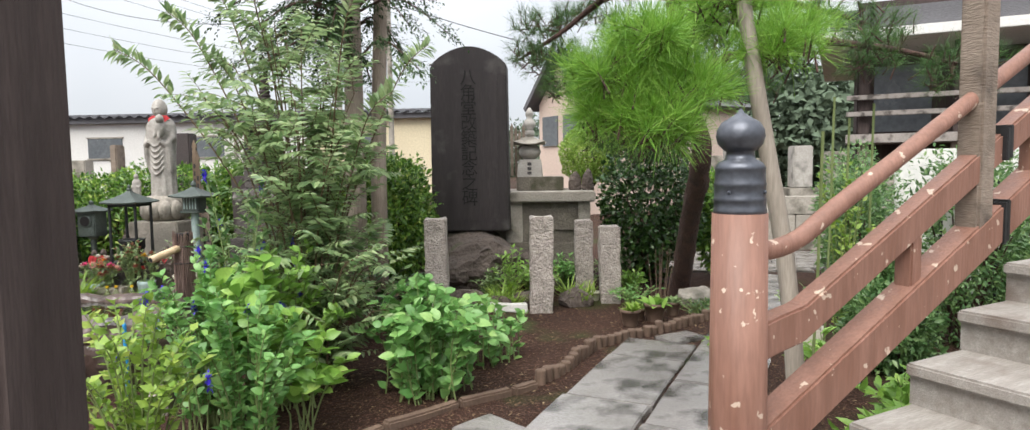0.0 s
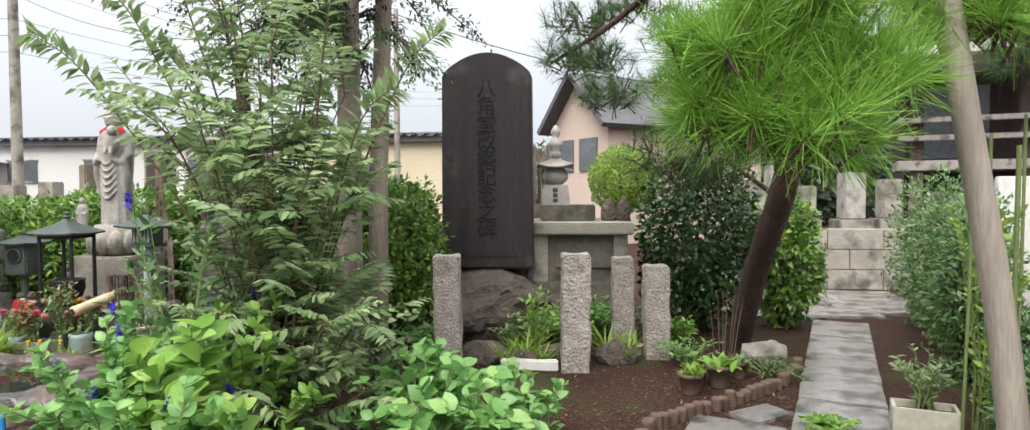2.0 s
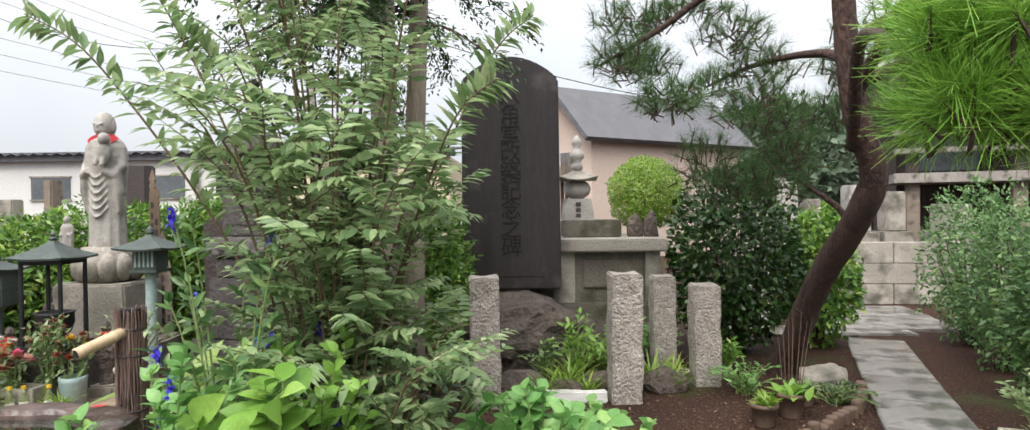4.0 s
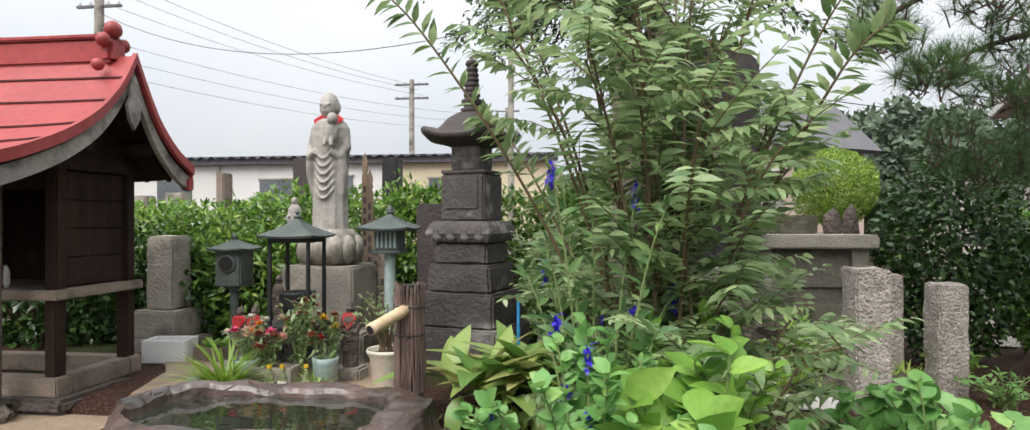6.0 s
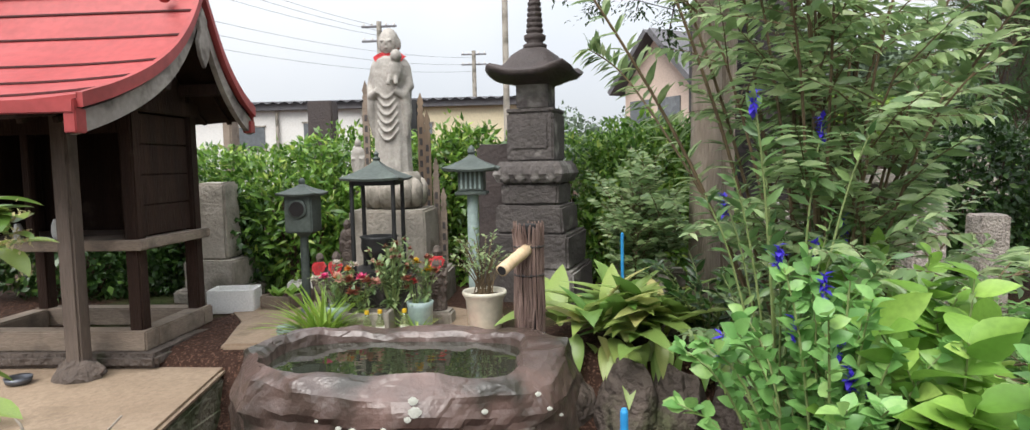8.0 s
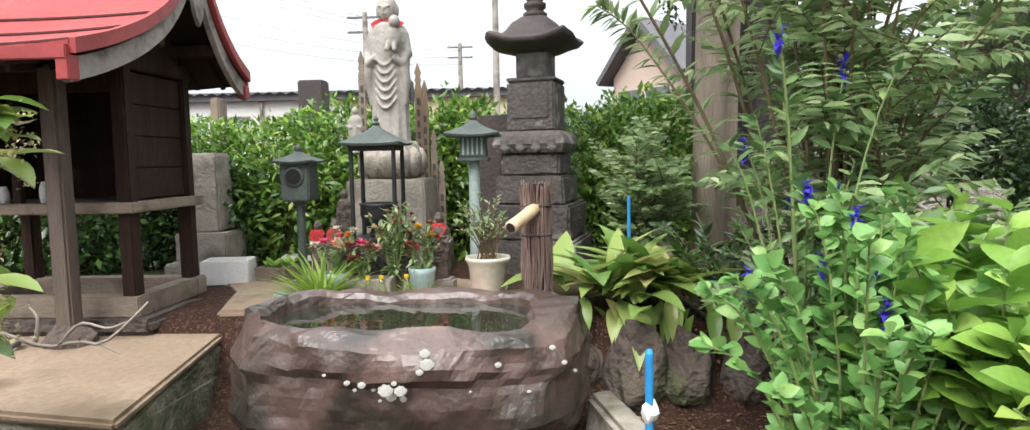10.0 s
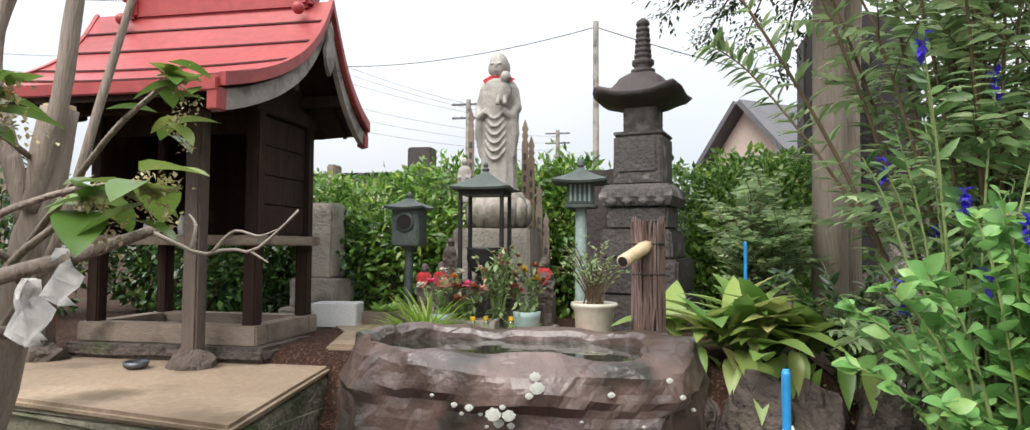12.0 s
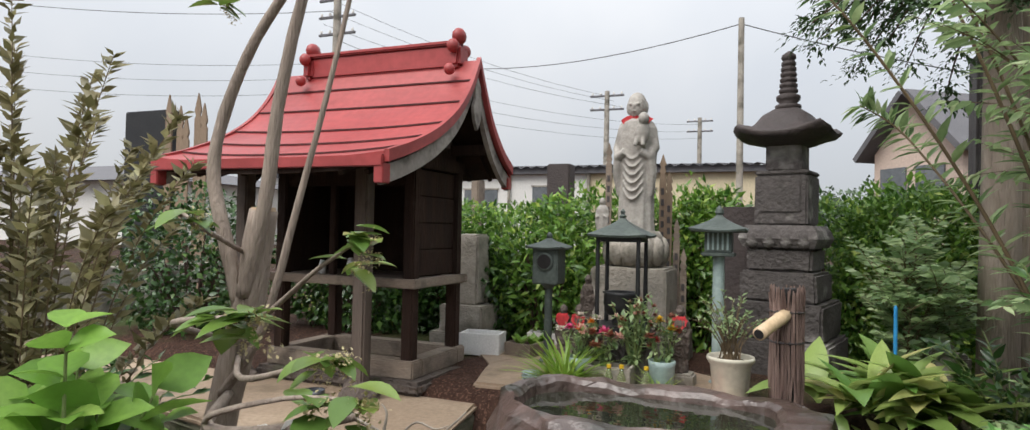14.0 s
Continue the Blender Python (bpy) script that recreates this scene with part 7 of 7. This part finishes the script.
# foliage and wall at the shrine's far side
bush("bronze_shrub", (-4.72, 3.12, 0), 58, 1.95, 0.46, SMALL, 0.055, 105, "bronze_leaf", "stem", "tall loose shrub with bronze-brown faded foliage", 150, 0.12, stem_r=0.003)
bush("butterbur", (-4.18, 2.9, 0), 16, 0.98, 0.24, HEART, 0.15, 12, "hyd_leaf", "green_stem", "large-leaved bright green plant", 151, whorl=True, stem_r=0.008)
bush("leafy_perennial", (-5.6, 3.9, 0), 30, 0.75, 0.5, LANCE, 0.09, 14, "dark_leaf", "green_stem", "dark green leafy undergrowth before the wall", 152, 0.1)

leaf_mass("dark_bush", (-5.95, 6.35, 0.78), (0.75, 0.22, 0.46), 3800, ROUND, 0.06, "dark_leaf", "dark evergreen foliage behind the shrine", 111, 0.3)
leaf_mass("dark_bush", (-5.1, 6.5, 0.72), (0.5, 0.16, 0.4), 2400, ROUND, 0.06, "dark_leaf", "dark evergreen foliage behind the shrine", 112, 0.3)

# ---- beyond the garden ----
shed = thing("long_shed", (0, 25, 0), "long low white and cream factory shed with corrugated roof", "building")
part("wall", box(-24, -9.4, 0, 6, 0, 3.25, 0), "plaster", shed, "white rendered wall")
part("wall", box(-9.4, -3.6, 0, 6, 0, 3.25, 0), "cream", shed, "cream wall")
part("fascia", box(-24.2, -3.4, -0.25, 0.0, 3.25, 3.45, 0), "slate", shed, "grey roof edge")
cor = bmesh.new()
rows = [[cor.verts.new((-24.2 + 0.1 * i, y, z + 0.05 * math.sin(i * 1.57))) for i in range(209)] for y, z in ((-0.4, 3.48), (6, 4.1))]
for i in range(208):
    cor.faces.new((rows[0][i], rows[0][i + 1], rows[1][i + 1], rows[1][i]))
bmesh.ops.solidify(cor, geom=cor.faces[:], thickness=0.03)
part("roof", cor, "slate", shed, "corrugated grey roof")
for x, w, z in ((-13.7, 1.4, 2.3), (-11.2, 0.75, 2.4), (-17.8, 1.4, 2.3), (-21, 1.2, 2.3), (-7.5, 1.0, 2.3)):
    wd = part("window", box(x - w / 2, x + w / 2, -0.04, -0.004, z - 0.38, z + 0.38, 0), "pane", shed, "grey shuttered window")
    part("window_frame", box(x - w / 2 - 0.05, x + w / 2 + 0.05, -0.06, -0.002, z - 0.44, z - 0.385, 0), "stone", wd)
    part("window_frame", box(x - w / 2 - 0.05, x + w / 2 + 0.05, -0.06, -0.002, z + 0.385, z + 0.44, 0), "stone", wd)
for x in (-12.5, -9.4, -16.0):
    part("downpipe", lathe([(0.06, 0), (0.06, 3.3)], 8, centre=(x, -0.1)), "stone", shed)


def gable_house(name, x0, x1, y0, y1, wall_h, ridge_h, wall, label, along_y=True):
    """A house with gable roof, eaves and windows."""
    ob = thing(name, ((x0 + x1) / 2, (y0 + y1) / 2, 0), label, "house")
    w, d = (x1 - x0) / 2, (y1 - y0) / 2
    part("wall", box(-w, w, -d, d, 0, wall_h, 0), wall, ob)
    if along_y:
        g = prism([(-w, wall_h), (w, wall_h), (0, ridge_h)], -d, d, 0)
        part("gable", g, wall, ob)
        for sg in (-1, 1):
            b = bmesh.new()
            n = Vector((sg * (ridge_h - wall_h), 0, w)).normalized()
            e, r = Vector((sg * w * 1.16, 0, wall_h - 0.16 * (ridge_h - wall_h))), Vector((0, 0, ridge_h))
            vs = [b.verts.new(v + Vector((0, y, 0)) + n * k) for y in (-d - 0.4, d + 0.4) for v in (e, r) for k in (0.02, 0.16)]
            bmesh.ops.convex_hull(b, input=vs)
            part("roof", b, "slate", ob, "grey tiled roof slope")
    else:
        b = bmesh.new()
        vs = [b.verts.new(v) for v in ((-w - 0.5, -d - 0.5, wall_h), (w + 0.5, -d - 0.5, wall_h), (w + 0.5, d + 0.5, wall_h), (-w - 0.5, d + 0.5, wall_h), (-w * 0.45, 0, ridge_h), (w * 0.45, 0, ridge_h))]
        bmesh.ops.convex_hull(b, input=vs)
        part("roof", b, "slate", ob, "grey hipped tile roof")
    for x in (-w * 0.5, w * 0.35):
        part("window", box(x - 0.4, x + 0.4, -d - 0.05, -d - 0.004, wall_h - 1.3, wall_h - 0.4, 0), "pane", ob, "dark window")
    return ob


gable_house("hipped_house", 2.0, 5.4, 24.5, 29, 3.4, 5.2, "pink", "pinkish house with grey hipped tile roof", False)
gable_house("long_house", -40, -22, 18, 26, 2.6, 3.6, "plaster", "low pale building with grey roof", False)
near_house = gable_house("gable_house", -1.3, 1.3, -3.0, 3.0, 3.3, 4.6, "pink", "pinkish house with grey gabled tile roof")
near_house.matrix_basis = pose(2.5, 21.9, 0, 0, 0, -55)
# dark polished monuments and pale boards over the hedge
for x, y, w, h, m in ((-5.13, 9.0, 0.135, 1.93, "pagoda_roof"), (-4.2, 9.1, 0.09, 1.93, "black_metal"), (-10.3, 8.0, 0.4, 2.6, "black_metal"), (-6.3, 9.3, 0.05, 1.8, "sill_wood"), (-7.6, 9.5, 0.22, 1.55, "stone"), (-8.0, 9.6, 0.16, 1.5, "stone"), (-7.3, 9.9, 0.12, 1.6, "stone")):
    um = thing("upright_monument", (x, y, 0), "tall upright polished monument beyond the hedge", "monument", "monuments beyond the hedge")
    part("shaft", box(-w, w, -0.1, 0.1, 0.3, h, 0.015), m, um)
    part("base", box(-w - 0.06, w + 0.06, -0.18, 0.18, -0.03, 0.3, 0.015), "stone", um)
for k in range(5):
    h = 2.7 - 0.13 * (k % 3)
    whole("pale_grave_board", prism([(-0.05, 0), (0.05, 0), (0.05, h - 0.3), (0.03, h - 0.26), (0.05, h - 0.2), (0, h), (-0.05, h - 0.2), (-0.03, h - 0.26), (-0.05, h - 0.3)], -0.01, 0.01, 0), "tomb_board", (-9.55 + 0.14 * k, 7.6 + 0.04 * (k % 2), 0), "tall pale wooden grave board with carved top", "board", "tall pale boards")
# grey block wall and graves past the path's end
gw = thing("block_wall", (3.6, 11.4, 0), "low grey stone block wall of a grave row", "wall", turn=-6)
for j in range(3):
    for i in range(5):
        part("block", box(-1.6 + i * 0.75 + 0.3 * (j % 2), -0.86 + i * 0.75 + 0.3 * (j % 2), -0.15, 0.15, j * 0.29, j * 0.29 + 0.285, 0.008), "stone", gw)
for k, (x, y, h, w) in enumerate([(2.6, 11.8, 1.55, 0.13), (3.0, 12.0, 1.75, 0.17), (3.5, 12.2, 1.5, 0.12), (4.1, 12.0, 1.7, 0.16), (4.8, 12.3, 1.6, 0.15), (3.2, 12.8, 1.85, 0.14), (5.4, 11.8, 1.4, 0.2)]):
    g = thing("grave_stone", (x, y, 0), "pale grey family grave stone with stepped base", "grave", "graves past the path")
    part("base", box(-w * 2, w * 2, -w * 2, w * 2, 0, 0.75, 0.01), "stone", g)
    part("step", box(-w * 1.5, w * 1.5, -w * 1.5, w * 1.5, 0.75, 0.98, 0.01), "stone", g)
    part("shaft", box(-w, w, -w, w, 0.98, h, 0.02), "statue" if k % 2 else "stone", g)
# white boarded wall and notice board right of the path
whole("white_wall", box(-1.6, 1.8, -0.04, 0.04, 0, 1.55, 0.01), "plaster", (5.2, 7.4, 0), "white plastered garden wall", "wall", turn=-14)
nb = thing("notice_board", (3.15, 5.6, 0), "small white notice board in a dark frame", "sign", turn=-20)
part("panel", box(-0.17, 0.17, -0.012, 0.012, 0.82, 1.26, 0.003), "plaster", nb)
for x0, x1, z0, z1 in ((-0.19, -0.17, 0, 1.28), (0.17, 0.19, 0, 1.28), (-0.17, 0.17, 1.26, 1.28), (-0.17, 0.17, 0.80, 0.82)):
    part("frame_bar", box(x0, x1, -0.02, 0.02, z0, z1, 0.003), "black_metal", nb)
# temple annexe with balcony
ann = thing("temple_annexe", (9.6, 12.0, 0), "grey timber temple annexe with a railed balcony", "building", turn=-22)
part("wall", box(-4.2, 4, 0.9, 5, 0, 4.6, 0), "pillar_wood", ann, "dark timber wall")
part("balcony_floor", box(-4.4, 4, -0.5, 0.9, 1.75, 1.92, 0.01), "barge_wood", ann)
part("eave", box(-4.9, 4.5, -1.2, 5.4, 3.55, 3.72, 0.01), "plaster", ann, "pale eave")
part("upper_roof", box(-4.7, 4.3, -1.0, 5.2, 3.73, 4.1, 0.01), "slate", ann)
for k in range(6):
    x = -4.1 + k * 1.5
    part("column", box(x - 0.09, x + 0.09, -0.35, -0.17, 1.92, 3.55, 0.01), "pillar_wood", ann)
    part("stilt", box(x - 0.1, x + 0.1, -0.35, -0.15, 0, 1.75, 0.01), "sill_wood", ann)
for z in (2.25, 2.55):
    part("rail", box(-4.4, 4, -0.5, -0.42, z, z + 0.09, 0.01), "barge_wood", ann)
for k in range(5):
    part("shutter", box(-3.9 + k * 1.5, -2.9 + k * 1.5, 0.86, 0.896, 2.0, 3.3, 0), "pane", ann, "dark opening")

# utility poles and wires
def utility_pole(loc, h, r, arms, label):
    ob = thing("utility_pole", loc, label, "utility pole", "poles")
    part("shaft", lathe([(r * 1.3, -0.1), (r, h)], 12), "stone", ob)
    for k in range(arms):
        z = h - 0.25 - 0.6 * k
        am = part("crossarm", box(-0.75, 0.75, -0.04, 0.04, z, z + 0.08, 0.005), "slate", ob)
        for x in (-0.65, -0.3, 0.3, 0.65):
            part("insulator", lathe([(0.035, z + 0.08), (0.05, z + 0.13), (0.03, z + 0.2)], 8, centre=(x, 0)), "plaster", am)
    return ob


utility_pole((-3.55, 14, 0), 4.95, 0.05, 0, "slim grey steel pole beyond the hedge")
utility_pole((-10.1, 30, 0), 7.3, 0.11, 2, "concrete utility pole with cross-arms")
utility_pole((-17.2, 20.5, 0), 9.2, 0.13, 3, "tall concrete utility pole with cross-arms")
utility_pole((-7.6, 42, 0), 8.0, 0.12, 2, "far concrete utility pole with cross-arms")


def wire(a, b2, sag, r, label="sagging black overhead wire"):
    a, b2 = Vector(a), Vector(b2)
    pts = [a.lerp(b2, i / 30) - Vector((0, 0, sag * 4 * (i / 30) * (1 - i / 30))) for i in range(31)]
    whole("overhead_wire", tube(pts, r, 5), "wire", label=label, category="wire", group="overhead wires")


wire((-17.2, 20.5, 7.6), (-3.55, 14, 4.85), 0.9, 0.009)
wire((-3.55, 14, 4.85), (4, 15, 3.2), 0.25, 0.009)
for k, z in enumerate((8.9, 8.6, 8.2)):
    wire((-17.2 - 0.3 * k, 20.5, z), (-10.1 + 0.3 * k, 30, 7.1 - 0.25 * k), 0.35, 0.007)
for k in range(3):
    wire((-17.2, 20.5, 6.8 - 0.5 * k), (-7.6, 42, 7.6 - 0.4 * k), 0.6, 0.007)
    wire((-30, 16, 7.2 - 0.6 * k), (-17.2, 20.5, 6.8 - 0.5 * k), 0.3, 0.007)
wire((-30, 16, 9.0), (-17.2, 20.5, 8.6), 0.3, 0.012)

# far woods
rg = np.random.default_rng(300)
for k, (x, y, r, h) in enumerate([(-16, 60, 4.5, 5.8), (-3, 62, 5, 5.4), (6, 60, 6, 5.6), (-30, 70, 6, 5), (14, 40, 6, 7), (20, 36, 6, 8), (10, 30, 3.5, 5.5), (-22, 64, 5, 4.6)]):
    leaf_mass("far_tree", (x, y, h - r * 0.75), (r, r * 0.7, r * 0.75), 6500, ROUND, 0.42, "far_leaf", "hazy grey-green tree beyond the houses", 310 + k, 0.35, "tree", 6)

side = thing("side_wall", (-8.2, 5.2, 0), "low grey block wall beside the shrine", "wall")
for j in range(4):
    for i in range(8):
        y = -1.6 + i * 0.4 + 0.2 * (j % 2)
        part("block", box(-0.07, 0.07, y, y + 0.392, j * 0.2, j * 0.2 + 0.194, 0.006), "stone", side)
stool = thing("plastic_stool", (-6.3, 5.45, 0.30), "small red plastic stool", "stool")
part("seat", box(-0.09, 0.09, -0.07, 0.07, 0.13, 0.15, 0.006), "red_cloth", stool)
for sx in (-0.075, 0.075):
    for sy in (-0.055, 0.055):
        part("leg", box(sx - 0.012, sx + 0.012, sy - 0.012, sy + 0.012, 0, 0.13, 0.003), "red_cloth", stool)
